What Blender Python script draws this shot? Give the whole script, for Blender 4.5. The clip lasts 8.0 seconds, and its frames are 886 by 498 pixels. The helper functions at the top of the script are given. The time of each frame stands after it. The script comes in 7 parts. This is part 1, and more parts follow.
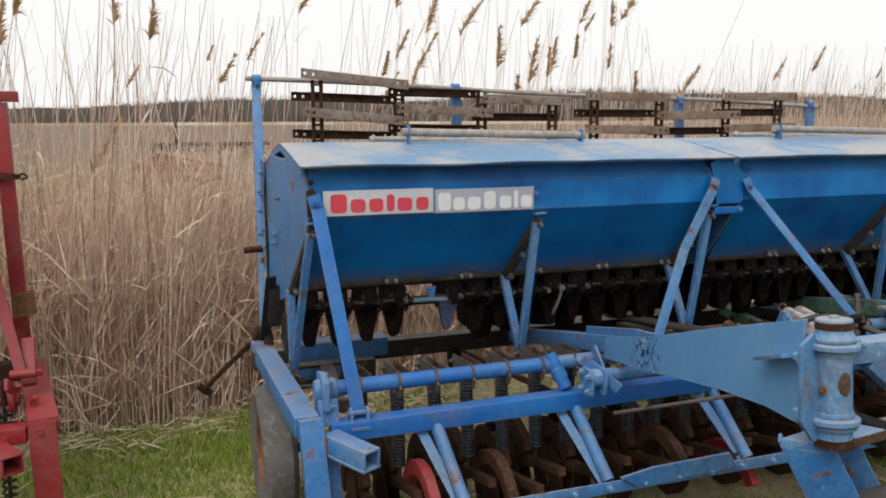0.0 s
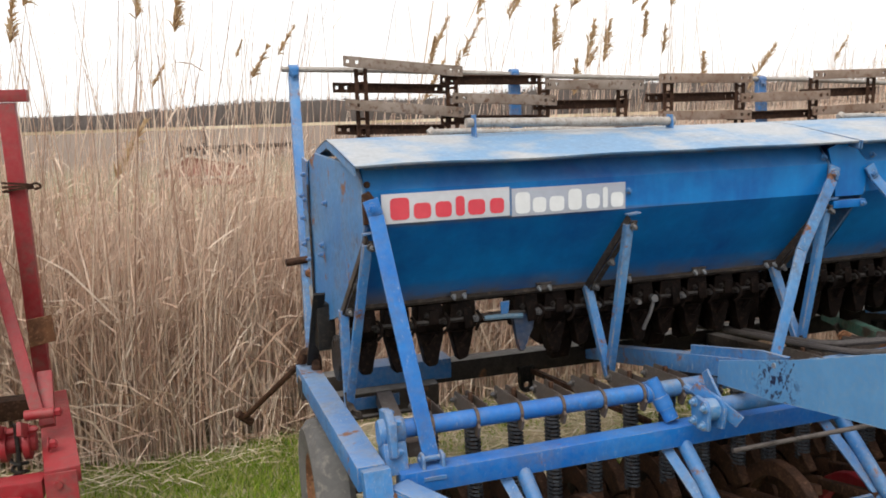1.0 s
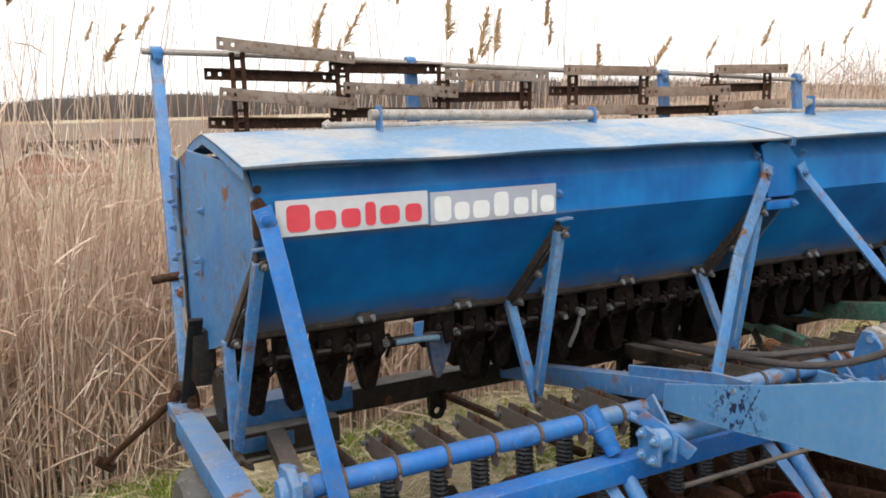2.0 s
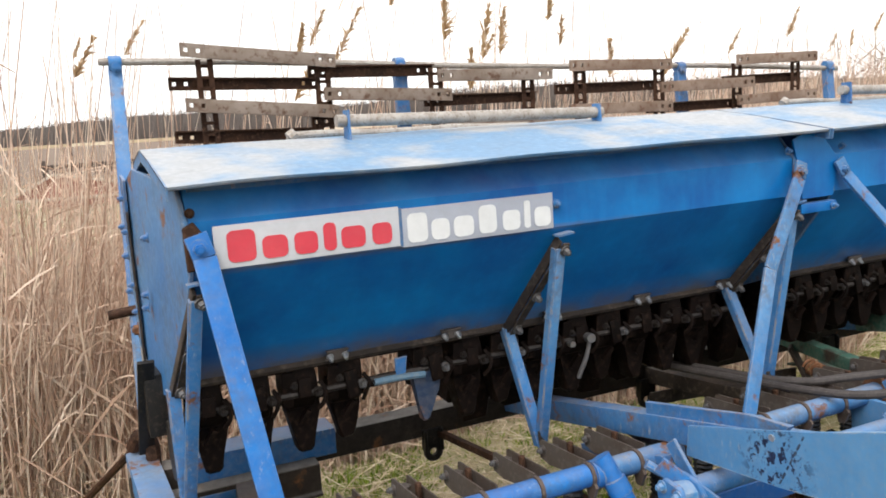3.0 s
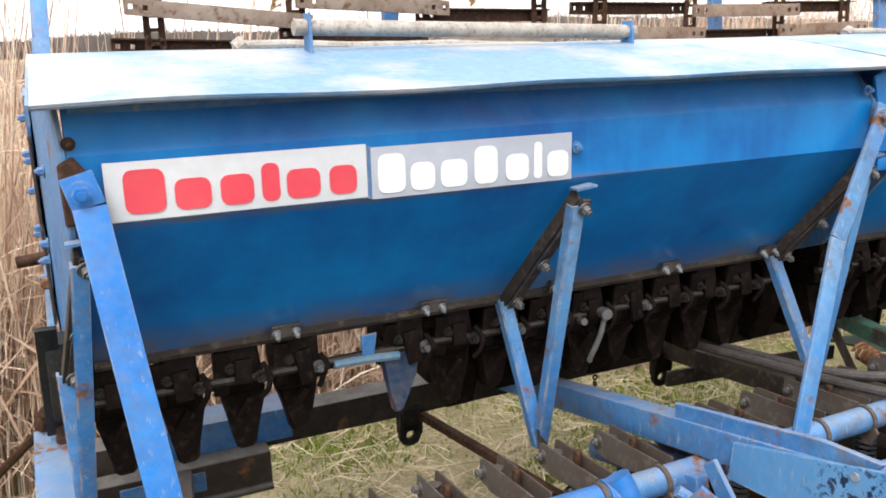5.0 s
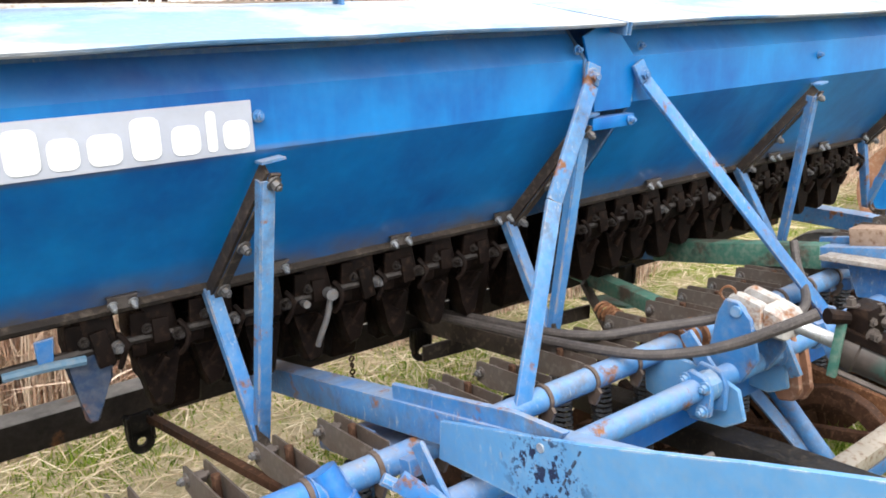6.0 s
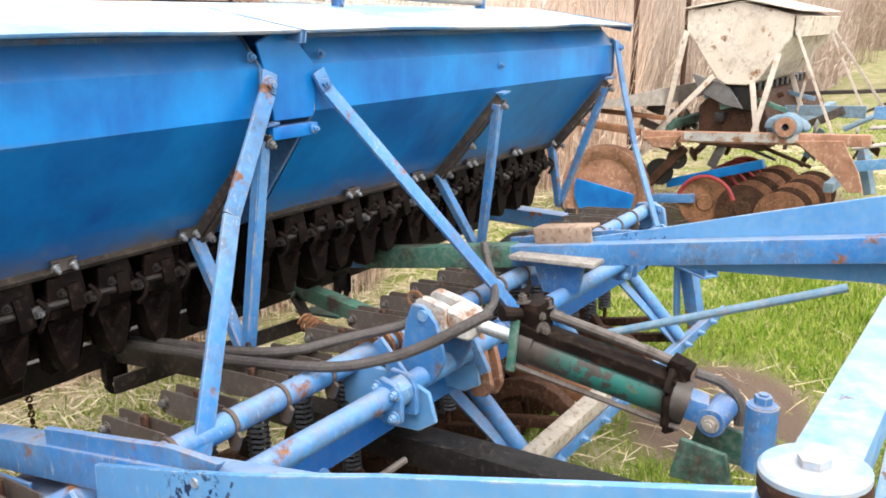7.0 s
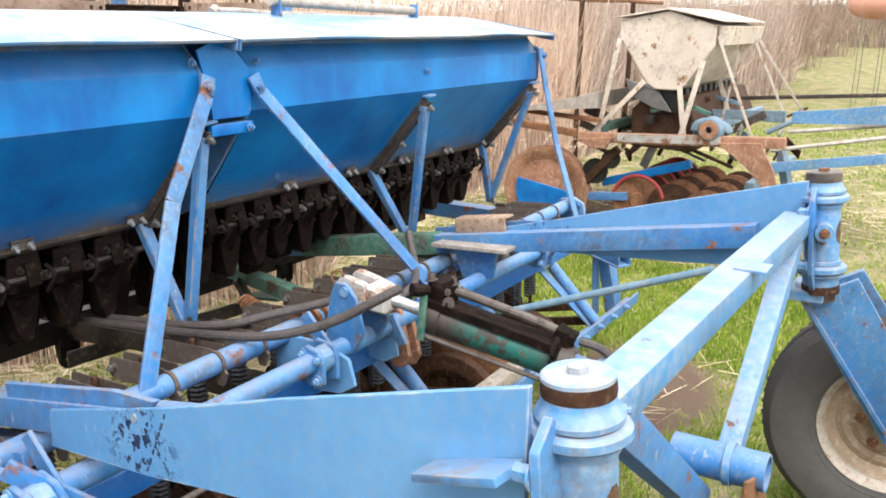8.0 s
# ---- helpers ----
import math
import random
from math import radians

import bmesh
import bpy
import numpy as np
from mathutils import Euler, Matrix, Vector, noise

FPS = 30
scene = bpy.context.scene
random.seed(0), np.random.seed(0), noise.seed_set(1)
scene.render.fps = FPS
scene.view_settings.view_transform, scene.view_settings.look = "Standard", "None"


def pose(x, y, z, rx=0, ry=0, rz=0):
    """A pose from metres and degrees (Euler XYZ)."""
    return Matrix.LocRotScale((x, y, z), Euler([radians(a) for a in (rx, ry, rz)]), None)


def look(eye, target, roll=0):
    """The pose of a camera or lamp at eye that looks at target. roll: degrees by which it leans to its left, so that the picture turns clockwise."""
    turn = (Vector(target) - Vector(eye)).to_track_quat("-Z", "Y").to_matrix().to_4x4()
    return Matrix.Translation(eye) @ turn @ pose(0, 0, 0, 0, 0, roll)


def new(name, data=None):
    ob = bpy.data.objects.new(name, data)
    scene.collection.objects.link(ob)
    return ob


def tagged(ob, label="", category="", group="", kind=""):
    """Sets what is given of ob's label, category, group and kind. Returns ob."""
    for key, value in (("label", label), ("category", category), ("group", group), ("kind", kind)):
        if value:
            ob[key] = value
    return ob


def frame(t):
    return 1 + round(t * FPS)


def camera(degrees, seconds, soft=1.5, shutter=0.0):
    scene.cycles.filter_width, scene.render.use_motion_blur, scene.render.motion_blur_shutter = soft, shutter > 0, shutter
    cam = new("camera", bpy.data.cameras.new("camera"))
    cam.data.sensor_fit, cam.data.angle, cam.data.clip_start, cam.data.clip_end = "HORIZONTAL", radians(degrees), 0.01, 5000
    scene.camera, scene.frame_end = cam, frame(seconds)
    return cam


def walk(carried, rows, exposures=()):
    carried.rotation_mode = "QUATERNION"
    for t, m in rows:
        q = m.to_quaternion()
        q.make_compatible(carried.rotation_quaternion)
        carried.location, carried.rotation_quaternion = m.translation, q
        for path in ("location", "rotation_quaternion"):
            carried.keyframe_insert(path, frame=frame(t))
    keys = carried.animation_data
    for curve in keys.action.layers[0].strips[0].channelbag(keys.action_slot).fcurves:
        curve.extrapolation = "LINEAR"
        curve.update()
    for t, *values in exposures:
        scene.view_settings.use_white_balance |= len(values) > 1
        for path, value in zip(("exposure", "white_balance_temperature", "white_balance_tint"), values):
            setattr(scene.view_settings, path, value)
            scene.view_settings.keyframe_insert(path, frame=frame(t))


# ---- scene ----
cam = camera(56.7, 8.0, soft=1.8)
PATH = [
    (0, (-0.53, -3.006, 1.701), (0.12, -1.141, 1.387), -0.2),
    (0.5, (-0.545, -2.714, 1.68), (0.047, -0.829, 1.366), -1.8),
    (1, (-0.528, -2.497, 1.674), (0.056, -0.611, 1.353), -1.9),
    (1.5, (-0.563, -2.225, 1.666), (0.207, -0.41, 1.33), -0.6),
    (1.7, (-0.558, -2.154, 1.667), (0.289, -0.375, 1.324), -0.4),
    (2.8, (-0.245, -1.835, 1.632), (0.615, -0.057, 1.318), -3.4),
    (3, (-0.231, -1.799, 1.637), (0.588, -0.002, 1.321), -3.6),
    (3.5, (-0.208, -1.614, 1.627), (0.564, 0.2, 1.288), -2.2),
    (4, (-0.197, -1.429, 1.609), (0.612, 0.351, 1.189), -0.5),
    (5.3, (0.09, -1.361, 1.591), (0.924, 0.384, 1.083), -2.2),
    (5.5, (0.156, -1.358, 1.578), (1.047, 0.352, 1.044), -2.1),
    (6, (0.288, -1.388, 1.56), (1.438, 0.155, 1.016), -2.0),
    (6.5, (0.402, -1.424, 1.559), (1.818, -0.117, 1.023), -1.2),
    (7, (0.436, -1.459, 1.549), (2.004, -0.339, 1.015), -0.4),
    (7.5, (0.398, -1.563, 1.578), (2.048, -0.549, 1.078), -0.4),
    (8, (0.28, -1.709, 1.582), (1.9, -0.665, 1.048), 0.5),
]
EXPOSURES = [(0, -0.74), (0.5, -0.60), (1, -0.36), (1.5, -0.30), (3, -0.10), (4, 0.04), (5.5, 0.48), (6.5, 0.75), (8, 0.60)]
walk(cam, [(t, look(eye, target, roll)) for t, eye, target, roll in PATH], EXPOSURES)

# ---------------------------------------------------------------- world, sun, exposure
world = bpy.data.worlds.new("overcast_sky")
scene.world = world
world.use_nodes = True
wn, wl = world.node_tree.nodes, world.node_tree.links
sky = wn.new("ShaderNodeTexSky")
sky.sky_type = "NISHITA"
sky.sun_disc = False
sky.sun_elevation, sky.sun_rotation = radians(54.6), radians(219)
sky.air_density, sky.dust_density, sky.ozone_density = 1.0, 4.0, 1.0
veil = wn.new("ShaderNodeMix")           # thin even cloud over the sky
veil.data_type = "RGBA"
veil.inputs[0].default_value = 0.92
veil.inputs[7].default_value = (8.5, 8.45, 8.35, 1)
wl.new(sky.outputs[0], veil.inputs[6])
wl.new(veil.outputs[2], wn["Background"].inputs[0])
wn["Background"].inputs[1].default_value = 0.205

sun_data = bpy.data.lights.new("sun", "SUN")
sun_data.energy, sun_data.angle, sun_data.color = 3.2, radians(34), (1.0, 0.96, 0.92)
sun = new("sun", sun_data)
sun.matrix_world = look((-4.5, -5.5, 10), (0, 0, 0))


# ---------------------------------------------------------------- materials
def nodes_of(name):
    m = bpy.data.materials.new(name)
    m.use_nodes = True
    return m, m.node_tree.nodes, m.node_tree.links, m.node_tree.nodes["Principled BSDF"]


def texco(n, l, stretch=(1, 1, 1)):
    c, mp = n.new("ShaderNodeTexCoord"), n.new("ShaderNodeMapping")
    mp.inputs["Scale"].default_value = stretch
    l.new(c.outputs["Object"], mp.inputs[0])
    return mp.outputs[0]


def noise_at(n, l, co, scale, detail=5.0, rough=0.6):
    t = n.new("ShaderNodeTexNoise")
    t.inputs["Scale"].default_value, t.inputs["Detail"].default_value, t.inputs["Roughness"].default_value = scale, detail, rough
    l.new(co, t.inputs["Vector"])
    return t.outputs[0]


def span(n, l, value, lo, hi, a=0.0, b=1.0):
    m = n.new("ShaderNodeMapRange")
    m.inputs[1].default_value, m.inputs[2].default_value, m.inputs[3].default_value, m.inputs[4].default_value = lo, hi, a, b
    l.new(value, m.inputs[0])
    return m.outputs[0]


def blend(n, l, fac, a, b):
    m = n.new("ShaderNodeMix")
    m.data_type = "RGBA"
    for sock, v in ((m.inputs[0], fac), (m.inputs[6], a), (m.inputs[7], b)):
        if isinstance(v, (int, float)):
            sock.default_value = v
        elif isinstance(v, tuple):
            sock.default_value = (*v, 1)
        else:
            l.new(v, sock)
    return m.outputs[2]


def times(n, l, a, b):
    m = n.new("ShaderNodeMath")
    m.operation = "MULTIPLY"
    for sock, v in ((m.inputs[0], a), (m.inputs[1], b)):
        if isinstance(v, (int, float)):
            sock.default_value = v
        else:
            l.new(v, sock)
    return m.outputs[0]


def away(n, l, co, at, axes):
    """The distance from a place, along some axes only."""
    d, s, ln = n.new("ShaderNodeVectorMath"), n.new("ShaderNodeVectorMath"), n.new("ShaderNodeVectorMath")
    d.operation, s.operation, ln.operation = "SUBTRACT", "MULTIPLY", "LENGTH"
    d.inputs[1].default_value, s.inputs[1].default_value = at, axes
    l.new(co, d.inputs[0])
    l.new(d.outputs[0], s.inputs[0])
    l.new(s.outputs[0], ln.inputs[0])
    return ln.outputs["Value"]


def relief(n, l, b, height, strength, distance=0.002):
    k = n.new("ShaderNodeBump")
    k.inputs["Strength"].default_value, k.inputs["Distance"].default_value = strength, distance
    l.new(height, k.inputs["Height"])
    l.new(k.outputs[0], b.inputs["Normal"])


def old_paint(name, base, faded, fade=(0.40, 0.70), rust=(0.66, 0.72), rough=0.5, dust=0.25, streak=0.3,
              rust_a=(0.10, 0.045, 0.02), rust_b=(0.23, 0.10, 0.045), fade_scale=2.3, dusty=(0.36, 0.33, 0.28), chip=0.68, chip_col=None, chip_at=None, chip_r=0.1, spec=0.4, grime=None, soil=0.0, scuff=0.0, edge=None, dust_sheen=0.0, fleck=0.18, chip_grain=26):
    """Weathered machine paint: fading in patches, dust, streaks that run down, chips and rust."""
    m, n, l, b = nodes_of(name)
    co, run = texco(n, l), texco(n, l, (22, 22, 1.6))
    big, fine, mid = noise_at(n, l, co, fade_scale), noise_at(n, l, co, 55, 6), noise_at(n, l, co, 11, 7, 0.68)
    col = blend(n, l, span(n, l, big, *fade), base, faded)
    col = blend(n, l, times(n, l, span(n, l, noise_at(n, l, run, 1.0, 4), 0.5, 0.75), streak), col, faded)
    col = blend(n, l, times(n, l, span(n, l, fine, 0.42, 0.75), dust), col, dusty)
    col = blend(n, l, times(n, l, span(n, l, noise_at(n, l, co, 30, 3), 0.3, 0.7), fleck), col, tuple(c * 0.55 for c in base))
    if chip_col:
        flakes = span(n, l, noise_at(n, l, co, chip_grain, 5, 0.75), chip, chip + 0.02)
        if chip_at:
            flakes = times(n, l, flakes, span(n, l, away(n, l, co, chip_at, (0, 1, 1)), chip_r * 0.5, chip_r, 1.0, 0.0))
            col = blend(n, l, span(n, l, noise_at(n, l, co, 21, 5, 0.75), 0.74, 0.76), col, (0.05, 0.06, 0.09))
        col = blend(n, l, flakes, col, chip_col)
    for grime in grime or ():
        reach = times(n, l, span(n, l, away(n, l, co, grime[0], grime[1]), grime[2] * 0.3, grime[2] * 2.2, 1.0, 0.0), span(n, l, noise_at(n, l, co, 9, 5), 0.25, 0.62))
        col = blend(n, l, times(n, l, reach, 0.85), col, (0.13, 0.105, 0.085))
    if soil:
        dirt = times(n, l, span(n, l, noise_at(n, l, co, 4.5, 7, 0.7), 0.44, 0.70), span(n, l, noise_at(n, l, co, 38, 4, 0.7), 0.35, 0.6))
        col = blend(n, l, times(n, l, dirt, soil), col, blend(n, l, span(n, l, mid, 0.40, 0.62), (0.050, 0.042, 0.038), (0.135, 0.100, 0.078)))
    # upward faces paled: dust on the beams, a painted sky sheen on the hopper
    if dust_sheen:
        g, up = n.new("ShaderNodeNewGeometry"), n.new("ShaderNodeSeparateXYZ")
        l.new(g.outputs["Normal"], up.inputs[0])
        facing_up = times(n, l, span(n, l, up.outputs[2], 0.35, 0.95), span(n, l, noise_at(n, l, co, 9, 6, 0.7), 0.15, 0.95))
        col = blend(n, l, times(n, l, facing_up, dust_sheen), col, (0.40, 0.375, 0.35))
    if scuff:
        marks = times(n, l, span(n, l, noise_at(n, l, texco(n, l, (1.0, 1.0, 0.35)), 95, 4, 0.75), 0.58, 0.68), span(n, l, noise_at(n, l, co, 5, 4), 0.45, 0.60))
        col = blend(n, l, times(n, l, marks, scuff), col, (0.40, 0.40, 0.39))
    mask = span(n, l, mid, *rust)
    if edge:
        rounded, flat, dot = n.new("ShaderNodeBevel"), n.new("ShaderNodeNewGeometry"), n.new("ShaderNodeVectorMath")
        rounded.samples = 3
        rounded.inputs["Radius"].default_value = 0.005
        dot.operation = "DOT_PRODUCT"
        l.new(rounded.outputs[0], dot.inputs[0])
        l.new(flat.outputs["Normal"], dot.inputs[1])
        rub = times(n, l, span(n, l, dot.outputs["Value"], 0.985, 0.90), span(n, l, noise_at(n, l, co, 17, 5, 0.7), 0.45, 0.58))
        col = blend(n, l, rub, col, edge)
    col = blend(n, l, mask, col, blend(n, l, span(n, l, fine, 0.35, 0.65), rust_a, rust_b))
    l.new(col, b.inputs["Base Color"])
    l.new(span(n, l, fine, 0.3, 0.7, rough - 0.1 * min(1, fleck * 6), rough + 0.15 * min(1, fleck * 6)), b.inputs["Roughness"])
    b.inputs["Specular IOR Level"].default_value = spec
    relief(n, l, b, blend(n, l, mask, big, fine), 0.25, 0.003)
    return m


def rough_metal(name, a, bcol, c, metal=0.2, rough=0.7, scale=14, strength=0.5, spec=0.4):
    """Bare or rusty iron in three tones."""
    m, n, l, b = nodes_of(name)
    co = texco(n, l)
    big, fine = noise_at(n, l, co, scale, 6, 0.65), noise_at(n, l, co, scale * 6, 5)
    col = blend(n, l, span(n, l, big, 0.36, 0.62), a, bcol)
    col = blend(n, l, span(n, l, fine, 0.52, 0.68), col, c)
    l.new(col, b.inputs["Base Color"])
    b.inputs["Metallic"].default_value = metal
    b.inputs["Specular IOR Level"].default_value = spec
    l.new(span(n, l, fine, 0.3, 0.7, rough - 0.15, rough + 0.12), b.inputs["Roughness"])
    relief(n, l, b, fine, strength, 0.0015)
    return m


def dry_plant(name, tones, rough=0.7, through_light=0.35):
    """Stalks and blades: a tone for every piece, flecked along its length."""
    m, n, l, b = nodes_of(name)
    g, r = n.new("ShaderNodeNewGeometry"), n.new("ShaderNodeValToRGB")
    r.color_ramp.elements[0].color, r.color_ramp.elements[0].position = (*tones[0], 1), 0.0
    r.color_ramp.elements[1].color, r.color_ramp.elements[1].position = (*tones[-1], 1), 1.0
    for k, t in enumerate(tones[1:-1]):
        r.color_ramp.elements.new((k + 1) / (len(tones) - 1)).color = (*t, 1)
    l.new(g.outputs["Random Per Island"], r.inputs[0])
    f = noise_at(n, l, texco(n, l, (9, 9, 3)), 2.0, 4)
    col = blend(n, l, span(n, l, f, 0.4, 0.7, 0.0, 0.35), r.outputs[0], tuple(0.55 * c for c in tones[0]))
    l.new(col, b.inputs["Base Color"])
    b.inputs["Roughness"].default_value = rough
    b.inputs["Specular IOR Level"].default_value = 0.2
    if through_light:
        t, mix = n.new("ShaderNodeBsdfTranslucent"), n.new("ShaderNodeMixShader")
        l.new(col, t.inputs[0])
        mix.inputs[0].default_value = through_light
        l.new(b.outputs[0], mix.inputs[1])
        l.new(t.outputs[0], mix.inputs[2])
        l.new(mix.outputs[0], n["Material Output"].inputs[0])
    return m


# the hopper's upper bevel is paled to paint in its sheen below the lid
HOPPER_BLUE = old_paint("hopper_blue_paint", (0.002, 0.080, 0.305), (0.003, 0.262, 0.665), fade=(0.36, 0.80), rust=(0.95, 0.99), rough=0.33, dust=0.02, streak=0.22, spec=0.32, fleck=0.03, dust_sheen=0.45, grime=(((0, 0.235, 1.035), (0.0, 1.0, 1.0), 0.045), ((0.35, 0, 1.338), (0.012, 0.0, 1.0), 0.006)))
FRAME_BLUE = old_paint("faded_blue_paint", (0.018, 0.140, 0.38), (0.075, 0.235, 0.465), fade=(0.38, 0.64), rust=(0.59, 0.655), rough=0.5, dust=0.22, streak=0.3, soil=0.85, scuff=0.7, edge=(0.30, 0.27, 0.25), dust_sheen=0.5, spec=0.3)
BAR_BLUE = old_paint("bright_bar_paint", (0.003, 0.105, 0.39), (0.014, 0.175, 0.50), fade=(0.38, 0.66), rust=(0.67, 0.73), rough=0.42, dust=0.12, streak=0.3, soil=0.55, scuff=0.35, edge=(0.20, 0.23, 0.27), dust_sheen=0.14, spec=0.3)
FAR_BLUE = old_paint("chalky_grey_blue_paint", (0.085, 0.17, 0.25), (0.17, 0.26, 0.33), fade=(0.40, 0.62), rust=(0.58, 0.68), rough=0.6, dust=0.4, soil=0.7)
DEEP_BLUE = old_paint("worn_blue_paint", (0.014, 0.105, 0.31), (0.055, 0.21, 0.44), rust=(0.60, 0.69), rough=0.45, dust=0.25, soil=0.8, scuff=0.6, edge=(0.30, 0.28, 0.26), dust_sheen=0.5)
DARK_BLUE = old_paint("oily_dark_blue_paint", (0.010, 0.030, 0.075), (0.022, 0.055, 0.12), rust=(0.58, 0.68), rough=0.5, dust=0.2, soil=0.8)
LID_BLUE = old_paint("lid_worn_paint", (0.095, 0.225, 0.39), (0.345, 0.355, 0.370), fade=(0.46, 0.58), rust=(0.74, 0.79), rough=0.42, dust=0.25, streak=0.0, fade_scale=2.2, dusty=(0.42, 0.42, 0.41), soil=0.3, scuff=0.4)
PLATE_BLUE = old_paint("plate_blue_paint", (0.068, 0.215, 0.435), (0.120, 0.290, 0.505), rust=(0.73, 0.77), rough=0.45, dust=0.18, chip=0.53, chip_col=(0.012, 0.018, 0.05), chip_at=(0, -0.575, 0.868), chip_r=0.115, chip_grain=48, scuff=0.3, edge=(0.45, 0.45, 0.44))
CROSS_BLUE = old_paint("chipped_pale_blue_paint", (0.050, 0.205, 0.43), (0.13, 0.28, 0.46), fade=(0.42, 0.68), rust=(0.645, 0.69), rough=0.5, dust=0.45, fade_scale=9, dusty=(0.45, 0.43, 0.41), soil=0.75, scuff=0.95, edge=(0.24, 0.21, 0.20), dust_sheen=0.6, rust_a=(0.07, 0.045, 0.035), rust_b=(0.17, 0.10, 0.06))
BEAM_BROWN = old_paint("oily_brown_beam", (0.022, 0.018, 0.015), (0.050, 0.038, 0.030), rust=(0.62, 0.70), rough=0.6, dust=0.25, dusty=(0.11, 0.09, 0.075), spec=0.15, soil=0.5, dust_sheen=0.85, edge=(0.13, 0.11, 0.095))
CAP_PAINT = old_paint("rubbed_pale_paint", (0.29, 0.32, 0.36), (0.14, 0.29, 0.46), fade=(0.50, 0.62), rust=(0.66, 0.72), rough=0.5, dust=0.3, fade_scale=14, scuff=0.4, edge=(0.25, 0.20, 0.17))
RED_PAINT = old_paint("weathered_red_paint", (0.235, 0.008, 0.014), (0.31, 0.028, 0.032), rust=(0.66, 0.74), rough=0.5, dust=0.10, soil=0.8)
CREAM_PAINT = old_paint("rusty_cream_paint", (0.50, 0.42, 0.35), (0.60, 0.53, 0.46), rust=(0.575, 0.64), rough=0.65, dust=0.35, soil=0.7, streak=0.2, rust_a=(0.09, 0.05, 0.03), rust_b=(0.30, 0.16, 0.08), edge=(0.16, 0.09, 0.05))
GREEN_PAINT = old_paint("old_green_paint", (0.03, 0.10, 0.075), (0.05, 0.17, 0.13), rust=(0.50, 0.64), rough=0.6, dust=0.4, rust_a=(0.03, 0.025, 0.02), rust_b=(0.08, 0.06, 0.045))
TEAL_PAINT = old_paint("greasy_teal_paint", (0.026, 0.020, 0.018), (0.05, 0.04, 0.035), rust=(0.66, 0.72), rough=0.5, dust=0.3, dusty=(0.13, 0.10, 0.085), chip=0.45, chip_col=(0.012, 0.105, 0.088), chip_at=(0, -0.775, 0.755), chip_r=0.150)
RUST = rough_metal("rust", (0.10, 0.042, 0.02), (0.21, 0.095, 0.045), (0.30, 0.16, 0.09))
RUST_DULL = rough_metal("dull_brown_rust", (0.040, 0.025, 0.017), (0.085, 0.050, 0.032), (0.16, 0.10, 0.065), metal=0.0, scale=24, spec=0.2)
DARK_RUST = rough_metal("dark_rust", (0.024, 0.013, 0.009), (0.058, 0.028, 0.017), (0.10, 0.055, 0.034), metal=0.0, spec=0.12)
ORANGE_RUST = rough_metal("orange_rust", (0.17, 0.080, 0.048), (0.29, 0.145, 0.088), (0.36, 0.24, 0.18), scale=7, metal=0.0)
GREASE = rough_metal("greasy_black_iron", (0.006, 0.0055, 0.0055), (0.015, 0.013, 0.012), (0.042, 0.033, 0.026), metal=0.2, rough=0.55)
GREY_IRON = rough_metal("grey_iron", (0.10, 0.10, 0.105), (0.17, 0.165, 0.165), (0.15, 0.115, 0.09), metal=0.4, rough=0.5)
BROWN_IRON = rough_metal("dirty_brown_iron", (0.022, 0.017, 0.014), (0.05, 0.037, 0.029), (0.11, 0.085, 0.065), metal=0.1, rough=0.7, scale=8)
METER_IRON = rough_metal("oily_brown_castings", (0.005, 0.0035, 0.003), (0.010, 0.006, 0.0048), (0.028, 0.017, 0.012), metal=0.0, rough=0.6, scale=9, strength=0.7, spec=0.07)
LEVER_IRON = rough_metal("weathered_lever_steel", (0.105, 0.088, 0.078), (0.085, 0.055, 0.040), (0.165, 0.14, 0.125), metal=0.2, rough=0.55, scale=6)
SHAFT_IRON = rough_metal("black_oiled_shaft", (0.016, 0.012, 0.010), (0.030, 0.024, 0.021), (0.060, 0.050, 0.045), metal=0.2, rough=0.5, scale=12)
OILY_STEEL = rough_metal("oily_grey_steel", (0.07, 0.058, 0.052), (0.12, 0.10, 0.09), (0.045, 0.034, 0.028), metal=0.3, rough=0.5, scale=7)
RIM_DISH = rough_metal("muddy_wheel_dish", (0.16, 0.10, 0.06), (0.25, 0.185, 0.125), (0.33, 0.28, 0.22), metal=0.0, rough=0.75, scale=7)
DULL_PIPE = rough_metal("weathered_pipe", (0.27, 0.24, 0.21), (0.40, 0.37, 0.34), (0.22, 0.17, 0.13), metal=0.25, rough=0.6, scale=20)
STEEL = rough_metal("bright_steel", (0.45, 0.46, 0.48), (0.58, 0.59, 0.60), (0.36, 0.33, 0.30), metal=0.75, rough=0.4, scale=30)
SLAT_A = rough_metal("dusty_slat_steel", (0.17, 0.125, 0.095), (0.26, 0.21, 0.175), (0.11, 0.060, 0.038), metal=0.0, rough=0.8, scale=7)
SLAT_B = rough_metal("rusty_slat_steel", (0.16, 0.10, 0.068), (0.27, 0.20, 0.155), (0.13, 0.062, 0.035), metal=0.0, rough=0.8, scale=5)
BOARD = rough_metal("weathered_board", (0.20, 0.13, 0.09), (0.34, 0.25, 0.19), (0.15, 0.085, 0.05), metal=0.0, rough=0.8, scale=9)
HOSE = rough_metal("dusty_rubber_hose", (0.040, 0.034, 0.033), (0.066, 0.057, 0.054), (0.095, 0.082, 0.075), metal=0.0, rough=0.6, scale=22)
SPRING_IRON = rough_metal("dusty_spring_steel", (0.024, 0.029, 0.038), (0.040, 0.045, 0.055), (0.058, 0.046, 0.038), metal=0.2, rough=0.55)
